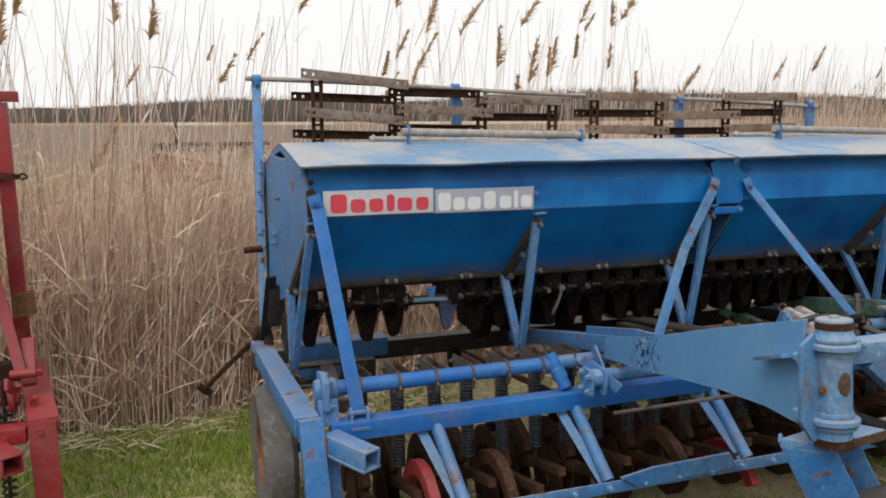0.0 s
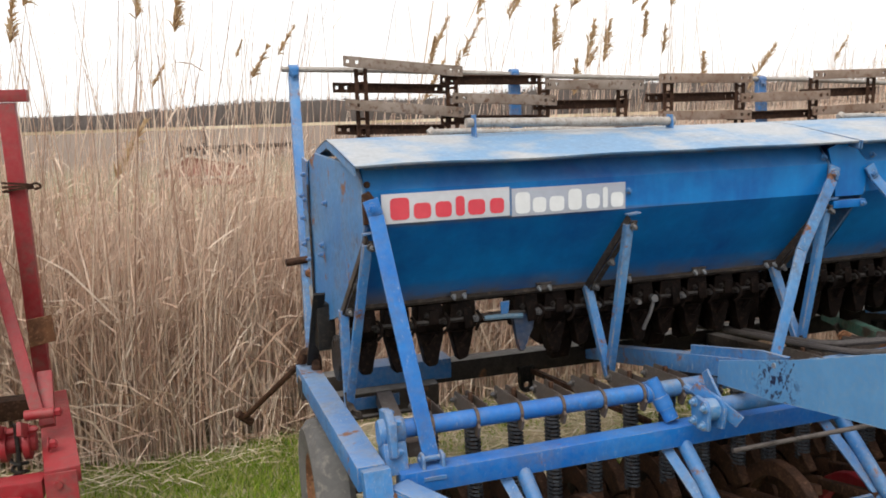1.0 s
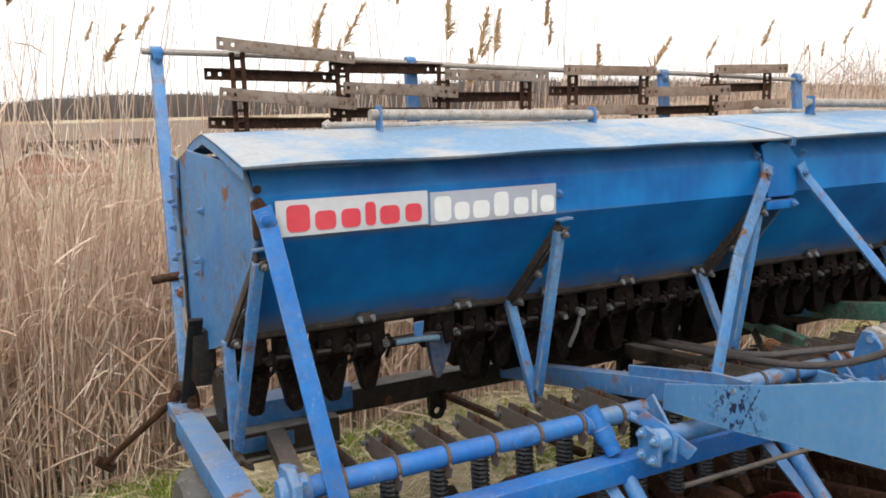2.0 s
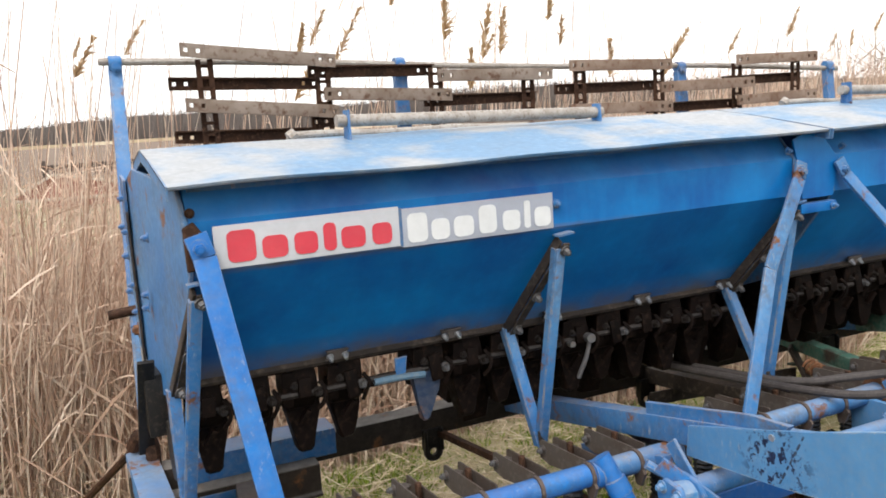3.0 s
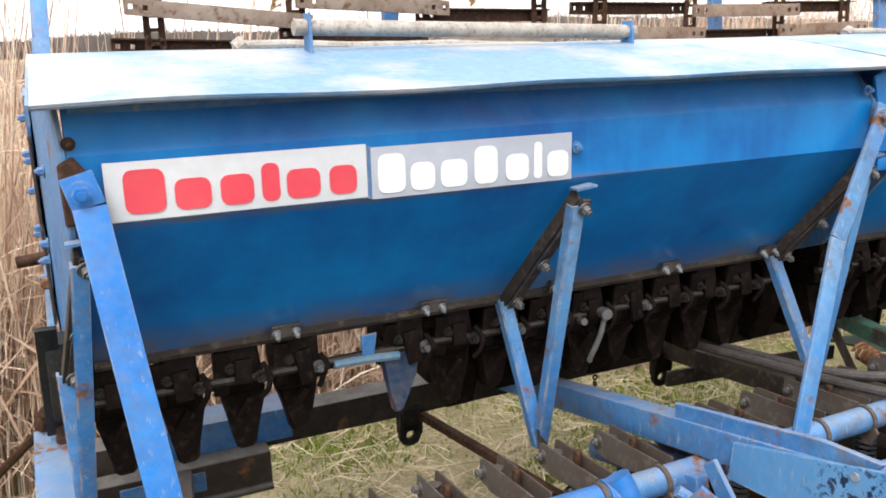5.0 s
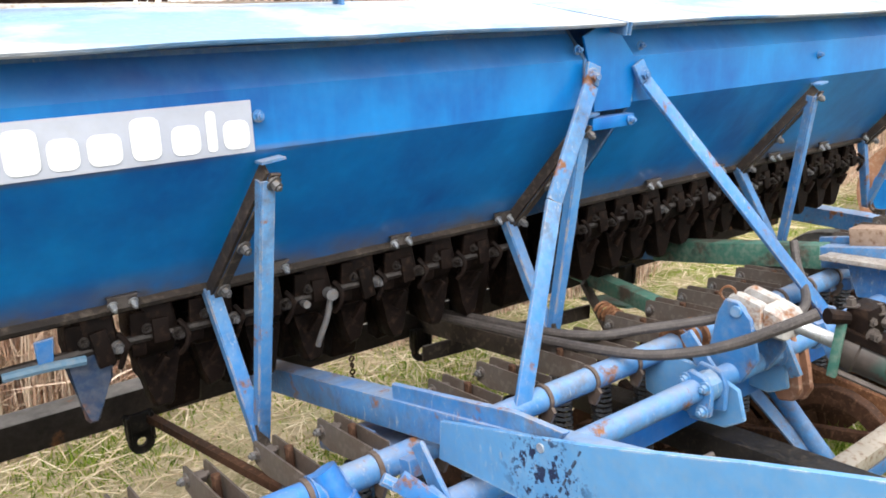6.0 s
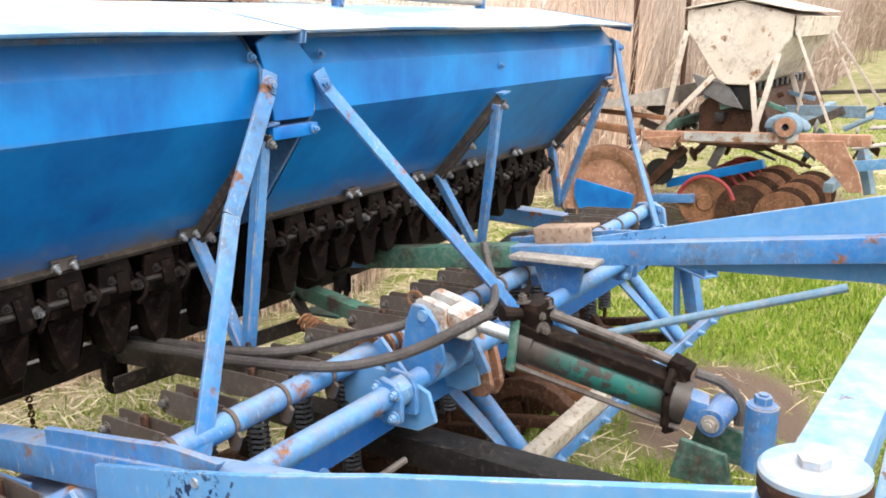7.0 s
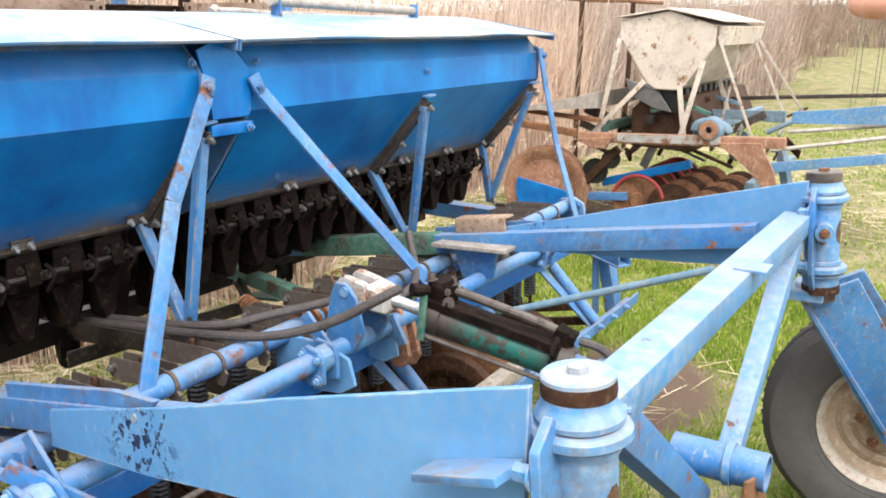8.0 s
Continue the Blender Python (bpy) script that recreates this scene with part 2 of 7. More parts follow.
TYRE = rough_metal("dusty_tyre_rubber", (0.050, 0.047, 0.045), (0.062, 0.058, 0.055), (0.075, 0.069, 0.064), metal=0.0, rough=0.85, scale=16, strength=0.3)
GREY_TYRE = rough_metal("dusty_grey_rubber", (0.07, 0.068, 0.066), (0.12, 0.115, 0.11), (0.17, 0.155, 0.14), metal=0.0, rough=0.85, scale=6)
RIM = rough_metal("dirty_wheel_rim", (0.27, 0.24, 0.20), (0.36, 0.32, 0.27), (0.20, 0.13, 0.09), metal=0.1, rough=0.6, scale=10)
FLAKED_WHITE = old_paint("flaked_white_paint", (0.34, 0.33, 0.32), (0.43, 0.42, 0.41), rust=(0.50, 0.60), rough=0.6, dust=0.5, soil=0.7)
SIGN_WHITE = old_paint("sign_white", (0.55, 0.56, 0.60), (0.61, 0.62, 0.65), rust=(0.85, 0.9), rough=0.5, dust=0.12, streak=0.1)
SIGN_GREY = old_paint("sign_grey", (0.37, 0.395, 0.47), (0.42, 0.445, 0.51), rust=(0.85, 0.9), rough=0.5, dust=0.15, streak=0.1)
SIGN_RED = old_paint("sign_red", (0.62, 0.045, 0.075), (0.68, 0.08, 0.10), rust=(0.85, 0.9), rough=0.45, dust=0.05, streak=0.1)
SIGN_LETTER = old_paint("sign_pale", (0.70, 0.71, 0.72), (0.75, 0.75, 0.75), rust=(0.85, 0.9), rough=0.45, dust=0.05, streak=0.05)

REED = dry_plant("dry_reed", [(0.38, 0.235, 0.17), (0.70, 0.50, 0.38), (0.88, 0.69, 0.55), (0.95, 0.83, 0.69), (0.54, 0.36, 0.26)], through_light=0.25)
REED_LEAF = dry_plant("dry_reed_leaf", [(0.50, 0.34, 0.25), (0.74, 0.55, 0.42), (0.90, 0.74, 0.60), (0.62, 0.44, 0.33)], through_light=0.25)
PLUME = dry_plant("reed_plume", [(0.40, 0.27, 0.15), (0.56, 0.40, 0.23), (0.72, 0.55, 0.35)], through_light=0.5)
REED_FAR = dry_plant("dull_far_reed", [(0.27, 0.185, 0.145), (0.45, 0.34, 0.28), (0.60, 0.49, 0.41), (0.70, 0.60, 0.51), (0.34, 0.245, 0.195)], through_light=0.2)
GRASS = dry_plant("green_grass", [(0.090, 0.165, 0.014), (0.155, 0.270, 0.022), (0.25, 0.365, 0.036), (0.37, 0.415, 0.080), (0.52, 0.46, 0.22)], through_light=0.35)
STRAW = dry_plant("straw", [(0.48, 0.38, 0.25), (0.66, 0.55, 0.38), (0.80, 0.71, 0.54)], through_light=0.1)
TWIG = dry_plant("bare_twigs", [(0.22, 0.155, 0.12), (0.33, 0.245, 0.19), (0.42, 0.32, 0.25)], through_light=0.0)
WOODS = dry_plant("far_bare_woods", [(0.150, 0.128, 0.118), (0.170, 0.145, 0.132), (0.185, 0.160, 0.145)], through_light=0.0)
BRICK = old_paint("red_brick_wall", (0.30, 0.13, 0.10), (0.38, 0.19, 0.15), rust=(0.7, 0.8), rough=0.85, dust=0.3)
ROOF = old_paint("far_dark_roof", (0.055, 0.04, 0.036), (0.09, 0.06, 0.05), rust=(0.8, 0.9), rough=0.85, dust=0.2)


def ground_material():
    """Turf with dead straw, bare soil in patches, dull scrubland in the distance, and unseen near ground darkened to
    cut bounced light.
    """
    m, n, l, b = nodes_of("turf_and_soil")
    co = texco(n, l)
    big, mid, fine = noise_at(n, l, co, 0.9, 5), noise_at(n, l, co, 5, 6, 0.7), noise_at(n, l, co, 60, 6, 0.7)
    col = blend(n, l, span(n, l, mid, 0.42, 0.6), (0.14, 0.16, 0.045), (0.37, 0.305, 0.195))
    col = blend(n, l, span(n, l, big, 0.58, 0.72), col, (0.10, 0.07, 0.05))
    col = blend(n, l, span(n, l, fine, 0.5, 0.72, 0, 0.6), col, (0.62, 0.53, 0.38))
    sep = n.new("ShaderNodeSeparateXYZ")
    l.new(co, sep.inputs[0])
    litter = times(n, l, times(n, l, span(n, l, sep.outputs[1], -0.25, 0.25), span(n, l, sep.outputs[0], -1.4, -0.6)), times(n, l, span(n, l, sep.outputs[0], 4.6, 3.6), span(n, l, noise_at(n, l, co, 3.2, 5, 0.65), 0.30, 0.55)))
    col = blend(n, l, times(n, l, litter, 0.6), col, blend(n, l, span(n, l, fine, 0.35, 0.65), (0.42, 0.35, 0.235), (0.60, 0.52, 0.38)))
    lush = times(n, l, times(n, l, span(n, l, sep.outputs[0], 2.5, 3.4), span(n, l, sep.outputs[0], 6.5, 4.8)), span(n, l, mid, 0.66, 0.45))
    col = blend(n, l, times(n, l, lush, 0.8), col, (0.19, 0.23, 0.05))
    def wandering(axis, scale, amount):
        m = n.new("ShaderNodeMath")
        m.operation = "ADD"
        l.new(sep.outputs[axis], m.inputs[0])
        l.new(span(n, l, noise_at(n, l, co, scale, 5, 0.65), 0.3, 0.7, -amount, amount), m.inputs[1])
        return m.outputs[0]

    # unseen ground before the drill, darkened so less light bounces onto the hopper
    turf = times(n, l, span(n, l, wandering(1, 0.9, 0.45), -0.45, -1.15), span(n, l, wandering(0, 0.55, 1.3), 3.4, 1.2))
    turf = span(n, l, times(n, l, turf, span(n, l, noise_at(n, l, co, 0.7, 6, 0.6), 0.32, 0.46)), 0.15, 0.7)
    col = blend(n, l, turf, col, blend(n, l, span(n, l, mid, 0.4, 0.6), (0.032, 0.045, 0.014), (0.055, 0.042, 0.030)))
    bare = span(n, l, away(n, l, co, (3.58, -0.60, 0), (1.0, 1.35, 0)), 0.40, 0.66, 1.0, 0.0)
    col = blend(n, l, times(n, l, bare, span(n, l, mid, 0.30, 0.42)), col, (0.13, 0.092, 0.07))
    col = blend(n, l, times(n, l, span(n, l, sep.outputs[0], 5.2, 7.0), 0.6), col, blend(n, l, span(n, l, mid, 0.38, 0.62), (0.15, 0.165, 0.06), (0.20, 0.165, 0.105)))
    # ground made darker and browner beneath the far drill
    under_far = times(n, l, span(n, l, away(n, l, co, (7.1, 0.25, 0), (0.8, 1.0, 0)), 0.9, 1.5, 1.0, 0.0), span(n, l, mid, 0.32, 0.46))
    col = blend(n, l, under_far, col, (0.115, 0.085, 0.062))
    col = blend(n, l, span(n, l, sep.outputs[1], 8.0, 40.0), col, (0.19, 0.145, 0.115))
    l.new(col, b.inputs["Base Color"])
    b.inputs["Roughness"].default_value = 0.95
    b.inputs["Specular IOR Level"].default_value = 0.1
    relief(n, l, b, fine, 0.8, 0.02)
    return m


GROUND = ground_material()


# ---------------------------------------------------------------- mesh helpers
def thing(name, at, label, category, group="", kind=""):
    ob = new(name)
    ob.empty_display_size = 0.1
    ob.location = at
    return tagged(ob, label, category, group, kind)


def part(name, bm, material, parent=None, label="", at=None):
    """Links a bmesh, in world coordinates, as one mesh under its parent."""
    me = bpy.data.meshes.new(name)
    bmesh.ops.recalc_face_normals(bm, faces=bm.faces)
    bm.to_mesh(me)
    bm.free()
    me.shade_smooth()
    me.set_sharp_from_angle(angle=radians(32))
    me.materials.append(material)
    ob = new(name, me)
    hang(ob, parent)
    if label:
        ob["label"] = label
    return ob


def hang(ob, parent):
    if parent is not None:
        ob.parent = parent
        base = Vector(parent.location)
        if parent.parent is not None:
            base = Vector((0, 0, 0))
        ob.matrix_parent_inverse = Matrix.Translation(-base)


def again(ob, shift, parent=None):
    """The same part once more, with its own parts, moved by shift."""
    k = new(ob.name.split(".")[0], ob.data)
    for key in ob.keys():
        if key in ("label", "category"):
            k[key] = ob[key]
    top = parent or ob.parent
    hang(k, top)
    k.location = Vector(ob.location) + Vector(shift)
    for c in ob.children:
        j = new(c.name.split(".")[0], c.data)
        if "label" in c:
            j["label"] = c["label"]
        j.parent = k
        j.matrix_basis = c.matrix_basis.copy()
    return k


def axes_for(d, up=(0, 0, 1)):
    d = Vector(d).normalized()
    u = Vector(up)
    s = d.cross(u)
    if s.length < 1e-4:
        s = d.cross(Vector((1, 0, 0)))
    s.normalize()
    return d, s, s.cross(d).normalized()


def bar(bm, a, b, w, h, up=(0, 0, 1), soft=0.0):
    """A rectangular bar from a to b, w across and h along up."""
    a, b = Vector(a), Vector(b)
    d, s, u = axes_for(b - a, up)
    ring = [(-w / 2, -h / 2), (w / 2, -h / 2), (w / 2, h / 2), (-w / 2, h / 2)]
    v = [[bm.verts.new(p + s * x + u * y) for x, y in ring] for p in (a, b)]
    fs = [bm.faces.new(v[0][::-1]), bm.faces.new(v[1])]
    for i in range(4):
        fs.append(bm.faces.new((v[0][i], v[0][(i + 1) % 4], v[1][(i + 1) % 4], v[1][i])))
    if soft:
        bmesh.ops.bevel(bm, geom=list({e for f in fs for e in f.edges}), offset=soft, segments=2, affect="EDGES", profile=0.6)
    return bm


def box(bm, lo, hi, soft=0.0):
    c = [(lo[i] + hi[i]) / 2 for i in range(3)]
    return bar(bm, (lo[0], c[1], c[2]), (hi[0], c[1], c[2]), hi[1] - lo[1], hi[2] - lo[2], soft=soft)


def tube(bm, a, b, r, seg=14, r2=None, caps=True):
    a, b = Vector(a), Vector(b)
    d, s, u = axes_for(b - a)
    r2 = r if r2 is None else r2
    rows = []
    for p, q in ((a, r), (b, r2)):
        rows.append([bm.verts.new(p + (s * math.cos(k * math.tau / seg) + u * math.sin(k * math.tau / seg)) * q) for k in range(seg)])
    for k in range(seg):
        bm.faces.new((rows[0][k], rows[0][(k + 1) % seg], rows[1][(k + 1) % seg], rows[1][k]))
    if caps:
        bm.faces.new(rows[0][::-1])
        bm.faces.new(rows[1])
    return bm


def lathe(bm, profile, at, axis=(0, 0, 1), seg=24, closed=False):
    """Turns (radius, height) pairs round an axis."""
    at = Vector(at)
    d, s, u = axes_for(axis)
    rows = []
    for r, h in profile:
        if r < 1e-5:
            rows.append([bm.verts.new(at + d * h)])
        else:
            rows.append([bm.verts.new(at + d * h + (s * math.cos(k * math.tau / seg) + u * math.sin(k * math.tau / seg)) * r) for k in range(seg)])
    pairs = list(zip(rows, rows[1:])) + ([(rows[-1], rows[0])] if closed else [])
    for p, q in pairs:
        for k in range(seg):
            k2 = (k + 1) % seg
            ring = [p[k % len(p)], p[k2 % len(p)], q[k2 % len(q)], q[k % len(q)]]
            ring = list(dict.fromkeys(ring))
            if len(ring) > 2:
                bm.faces.new(ring)
    return bm


def sweep(bm, pts, r, seg=8):
    """A round rod along points."""
    pts = [Vector(p) for p in pts]
    rows, s = [], None
    for i, p in enumerate(pts):
        d = (pts[min(i + 1, len(pts) - 1)] - pts[max(i - 1, 0)]).normalized()
        if s is None:
            _, s, _ = axes_for(d)
        s = (s - d * s.dot(d)).normalized()
        u = s.cross(d)
        rows.append([bm.verts.new(p + (s * math.cos(k * math.tau / seg) + u * math.sin(k * math.tau / seg)) * r) for k in range(seg)])
    for p, q in zip(rows, rows[1:]):
        for k in range(seg):
            bm.faces.new((p[k], p[(k + 1) % seg], q[(k + 1) % seg], q[k]))
    bm.faces.new(rows[0][::-1])
    bm.faces.new(rows[-1])
    return bm


def curve_through(pts, steps=6):
    """A smooth line through points (Catmull-Rom)."""
    p = [Vector(q) for q in pts]
    p = [2 * p[0] - p[1]] + p + [2 * p[-1] - p[-2]]
    out = []
    for i in range(1, len(p) - 2):
        for k in range(steps):
            t = k / steps
            out.append(0.5 * ((2 * p[i]) + (p[i + 1] - p[i - 1]) * t + (2 * p[i - 1] - 5 * p[i] + 4 * p[i + 1] - p[i + 2]) * t * t + (3 * p[i] - p[i - 1] - 3 * p[i + 1] + p[i + 2]) * t ** 3))
    return out + [p[-2]]


def coil(bm, a, b, radius, wire, turns, seg=5, per=9):
    a, b = Vector(a), Vector(b)
    d, s, u = axes_for(b - a)
    n = int(turns * per)
    return sweep(bm, [a + (b - a) * (k / n) + (s * math.cos(k * math.tau / per) + u * math.sin(k * math.tau / per)) * radius for k in range(n + 1)], wire, seg)


def slab(bm, outline, axis, lo, hi, soft=0.0):
    """A flat outline of (p, q) pairs made thick along an axis: x takes (y, z), y takes (x, z), z takes (x, y)."""
    def at(p, q, h):
        return {"x": (h, p, q), "y": (p, h, q), "z": (p, q, h)}[axis]
    v0, v1 = [bm.verts.new(at(p, q, lo)) for p, q in outline], [bm.verts.new(at(p, q, hi)) for p, q in outline]
    fs = [bm.faces.new(v0[::-1]), bm.faces.new(v1)]
    for i in range(len(outline)):
        j = (i + 1) % len(outline)
        fs.append(bm.faces.new((v0[i], v0[j], v1[j], v1[i])))
    if soft:
        bmesh.ops.bevel(bm, geom=list({e for f in fs for e in f.edges}), offset=soft, segments=1, affect="EDGES")
    return bm


def bolt(bm, at, axis, r=0.011, h=0.012):
    """A washer, a hexagon head and the thread's end."""
    at, d = Vector(at), Vector(axis).normalized()
    tube(bm, at, at + d * 0.003, r * 1.55, 14)
    tube(bm, at + d * 0.003, at + d * (0.003 + h), r, 6)
    tube(bm, at + d * (0.003 + h), at + d * (0.008 + h), r * 0.55, 8)
    return bm


def dented(bm, amount, scale, axis=None):
    """Moves every corner a little, so that sheets and bars are not dead straight."""
    for v in bm.verts:
        k = noise.noise_vector(v.co * scale) * amount
        if axis is not None:
            k = Vector(axis) * k.x
        v.co += k
    return bm


def B():
    return bmesh.new()


BOLTS = {}


def bolts(parent, material, spots, r=0.011, h=0.012):
    """Bolts of their own under a thing or part; alike ones share a mesh."""
    key = (material.name, r, h)
    if key not in BOLTS:
        bm = B()
        bolt(bm, (0, 0, 0), (0, 0, 1), r, h)
        bmesh.ops.recalc_face_normals(bm, faces=bm.faces)
        me = bpy.data.meshes.new("bolt")
        bm.to_mesh(me)
        bm.free()
        me.materials.append(material)
        BOLTS[key] = me
    for at, axis in spots:
        ob = new("bolt", BOLTS[key])
        hang(ob, parent)
        ob.rotation_euler = Vector(axis).to_track_quat("Z", "Y").to_euler()
        ob.location = at


def discs(name, parent, material, spots, r, h):
    """Small round heads of their own, each with its own place and axis."""
    for at, axis in spots:
        bm = B()
        tube(bm, at, Vector(at) + Vector(axis).normalized() * h, r, 10)
        part(name, bm, material, parent)


# ---------------------------------------------------------------- ground, reeds, distance
def cloud_mesh(name, verts, faces, material, label, category, kind="stuff", parent=None):
    me = bpy.data.meshes.new(name)
    me.from_pydata(verts.tolist() if hasattr(verts, "tolist") else verts, [], faces.tolist() if hasattr(faces, "tolist") else faces)
    me.materials.append(material)
    me.shade_smooth()
    return tagged(new(name, me), label, category, kind=kind)


RNG = np.random.default_rng(7)


def lift(x, y):
    """The ground's height: nearly flat, with small humps, and a bank that rises far off beside the reeds."""
    h = 0.018 * np.sin(1.7 * x + 0.6) * np.cos(2.1 * y) + 0.010 * np.sin(5.3 * x + 2.0 * y) + 0.006 * np.sin(11 * x) * np.cos(9 * y + 1)
    return h + 0.055 * np.clip(x - 15, 0, 30) * np.clip((y + 3.0) / 4, 0, 1) * (y < 60)


def build_ground():
    def steps(lo, hi, gap, out):
        core = list(np.arange(lo, hi + 1e-6, gap))
        far = [gap]
        while far[-1] < out:
            far.append(far[-1] * 1.45)
        far = np.cumsum(far)
        return np.array([lo - f for f in far[::-1]] + core + [hi + f for f in far])
    xs, ys = steps(-5, 16, 0.12, 900), steps(-4, 6, 0.12, 900)
    gx, gy = np.meshgrid(xs, ys, indexing="ij")
    v = np.stack([gx, gy, lift(gx, gy)], -1).reshape(-1, 3)
    i = (np.arange(len(xs) - 1)[:, None] * len(ys) + np.arange(len(ys) - 1)[None]).ravel()
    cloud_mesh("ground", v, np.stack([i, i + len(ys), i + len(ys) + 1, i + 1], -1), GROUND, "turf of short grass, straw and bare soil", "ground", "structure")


def stalks(root, tip_off, height, r0, rings=4, sides=3):
    """Many thin tapered stalks at once: root (n,3), tip_off (n,2) sideways bend, height (n), r0 (n)."""
    n = len(root)
    s = np.linspace(0, 1, rings)
    mid = np.zeros((n, rings, 3))
    mid[:, :, :2] = root[:, None, :2] + tip_off[:, None] * (s[None, :, None] ** 1.7)
    mid[:, :, 2] = root[:, None, 2] + height[:, None] * s[None]
    turn = RNG.uniform(0, math.tau, n)
    a = turn[:, None] + np.arange(sides)[None] * math.tau / sides
    rad = r0[:, None] * (1 - 0.75 * s[None])
    v = mid[:, :, None, :].repeat(sides, 2)
    v[..., 0] += rad[:, :, None] * np.cos(a)[:, None]
    v[..., 1] += rad[:, :, None] * np.sin(a)[:, None]
    base = (np.arange(n) * rings * sides)[:, None, None]
    k, j = np.meshgrid(np.arange(rings - 1), np.arange(sides), indexing="ij")
    q = np.stack([k * sides + j, k * sides + (j + 1) % sides, (k + 1) * sides + (j + 1) % sides, (k + 1) * sides + j], -1)
    return v.reshape(-1, 3), (base[..., None] + q[None]).reshape(-1, 4), mid


def ribbons(root, direction, length, width, droop, segs=3):
    """Many blades at once, bending down along their length."""
    n = len(root)
    s = np.linspace(0, 1, segs + 1)
    d = direction / np.linalg.norm(direction, axis=1, keepdims=True)
    side = np.cross(d, RNG.normal(size=(n, 3)))
    side /= np.linalg.norm(side, axis=1, keepdims=True) + 1e-9
    mid = root[:, None] + d[:, None] * (length[:, None] * s[None])[..., None]
    mid[:, :, 2] -= (droop * length)[:, None] * s[None] ** 2
    w = width[:, None] * np.array([0.7] + [1.0] * (segs - 1) + [0.12])[None]
    v = np.stack([mid - side[:, None] * w[..., None] / 2, mid + side[:, None] * w[..., None] / 2], 2)
    base = (np.arange(n) * (segs + 1) * 2)[:, None, None]
    k = np.arange(segs)
    q = np.stack([2 * k, 2 * k + 1, 2 * k + 3, 2 * k + 2], -1)
    return v.reshape(-1, 3), (base + q[None]).reshape(-1, 4)


def joined(chunks):
    vs, fs, at = [], [], 0
    for v, f in chunks:
        vs.append(v)
        fs.append(f + at)
        at += len(v)
    return np.concatenate(vs), np.concatenate(fs)


def edge_of_reeds(x):
    return 1.78 + 0.10 * np.sin(1.3 * x) + 0.06 * np.sin(4.1 * x + 1) + np.clip((x - 4) * 0.14, 0, 0.42) - np.clip((x - 12) * 0.03, 0, 0.4)


def reed_bed(name, x0, x1, depth, count, tall_share, tall, low, label, thick=1.0, colour=None):
    x = RNG.uniform(x0, x1, count)
    y = edge_of_reeds(x) + depth * RNG.uniform(0, 1, count) ** 1.6
    root = np.stack([x, y, lift(x, y) - 0.03], -1)
    is_tall = RNG.uniform(size=count) < tall_share
    h = np.where(is_tall, RNG.uniform(*tall, count), RNG.uniform(*low, count) * (0.85 + 0.3 * RNG.uniform(size=count)))
    off = RNG.normal(0, 0.10, (count, 2)) * h[:, None]
    off[:, 0] += 0.06 * h
    v1, f1, mid = stalks(root, off, h, thick * RNG.uniform(0.0028, 0.0052, count))
    chunks = [(v1, f1)]
    # broken and leaning stalks, thickest near the ground
    m = count
    x = RNG.uniform(x0, x1, m)
    y = edge_of_reeds(x) + depth * RNG.uniform(-0.03, 0.8, m) ** 2 - 0.02
    z = lift(x, y) + RNG.uniform(0, 0.9, m) ** 1.5
    d = np.stack([RNG.normal(0, 0.55, m), RNG.normal(-0.05, 0.4, m), RNG.normal(0.9, 0.6, m)], -1)
    ln = RNG.uniform(0.25, 0.9, m)
    keep = (y + (d[:, 1] / np.linalg.norm(d, axis=1)) * ln > edge_of_reeds(x) - 0.25)
    chunks.append(ribbons(np.stack([x, y, z], -1)[keep], d[keep], ln[keep], thick * RNG.uniform(0.004, 0.008, keep.sum()), RNG.uniform(0, 0.5, keep.sum()), 2))
    v, f = joined(chunks)
    cloud_mesh(name, v, f, colour or REED, label, "reeds")
    # leaves
    pick = np.repeat(np.arange(count), 2)
    ring = RNG.integers(1, 4, len(pick))
    at = mid[pick, ring] * 1.0
    at[:, 2] -= RNG.uniform(0, 0.3, len(pick)) * h[pick] * 0.4
    keep = (at[:, 2] < 1.5) | (RNG.uniform(size=len(at)) < 0.10)
    at, pick = at[keep], pick[keep]
    at = np.clip(at, [-1e9, -1e9, 0.05], [1e9, 1e9, 1e9])
    d = np.stack([RNG.normal(0.25, 0.55, len(pick)), RNG.normal(0, 0.45, len(pick)), RNG.uniform(0.3, 1.3, len(pick))], -1)
    v, f = ribbons(at, d, RNG.uniform(0.10, 0.30, len(pick)), thick * RNG.uniform(0.003, 0.006, len(pick)), RNG.uniform(0.0, 0.6, len(pick)), 3)
    cloud_mesh(name + "_leaves", v, f, colour or REED_LEAF, "dry curled leaves on the reeds", "reeds")
    return mid[is_tall][:, -1], off[is_tall]


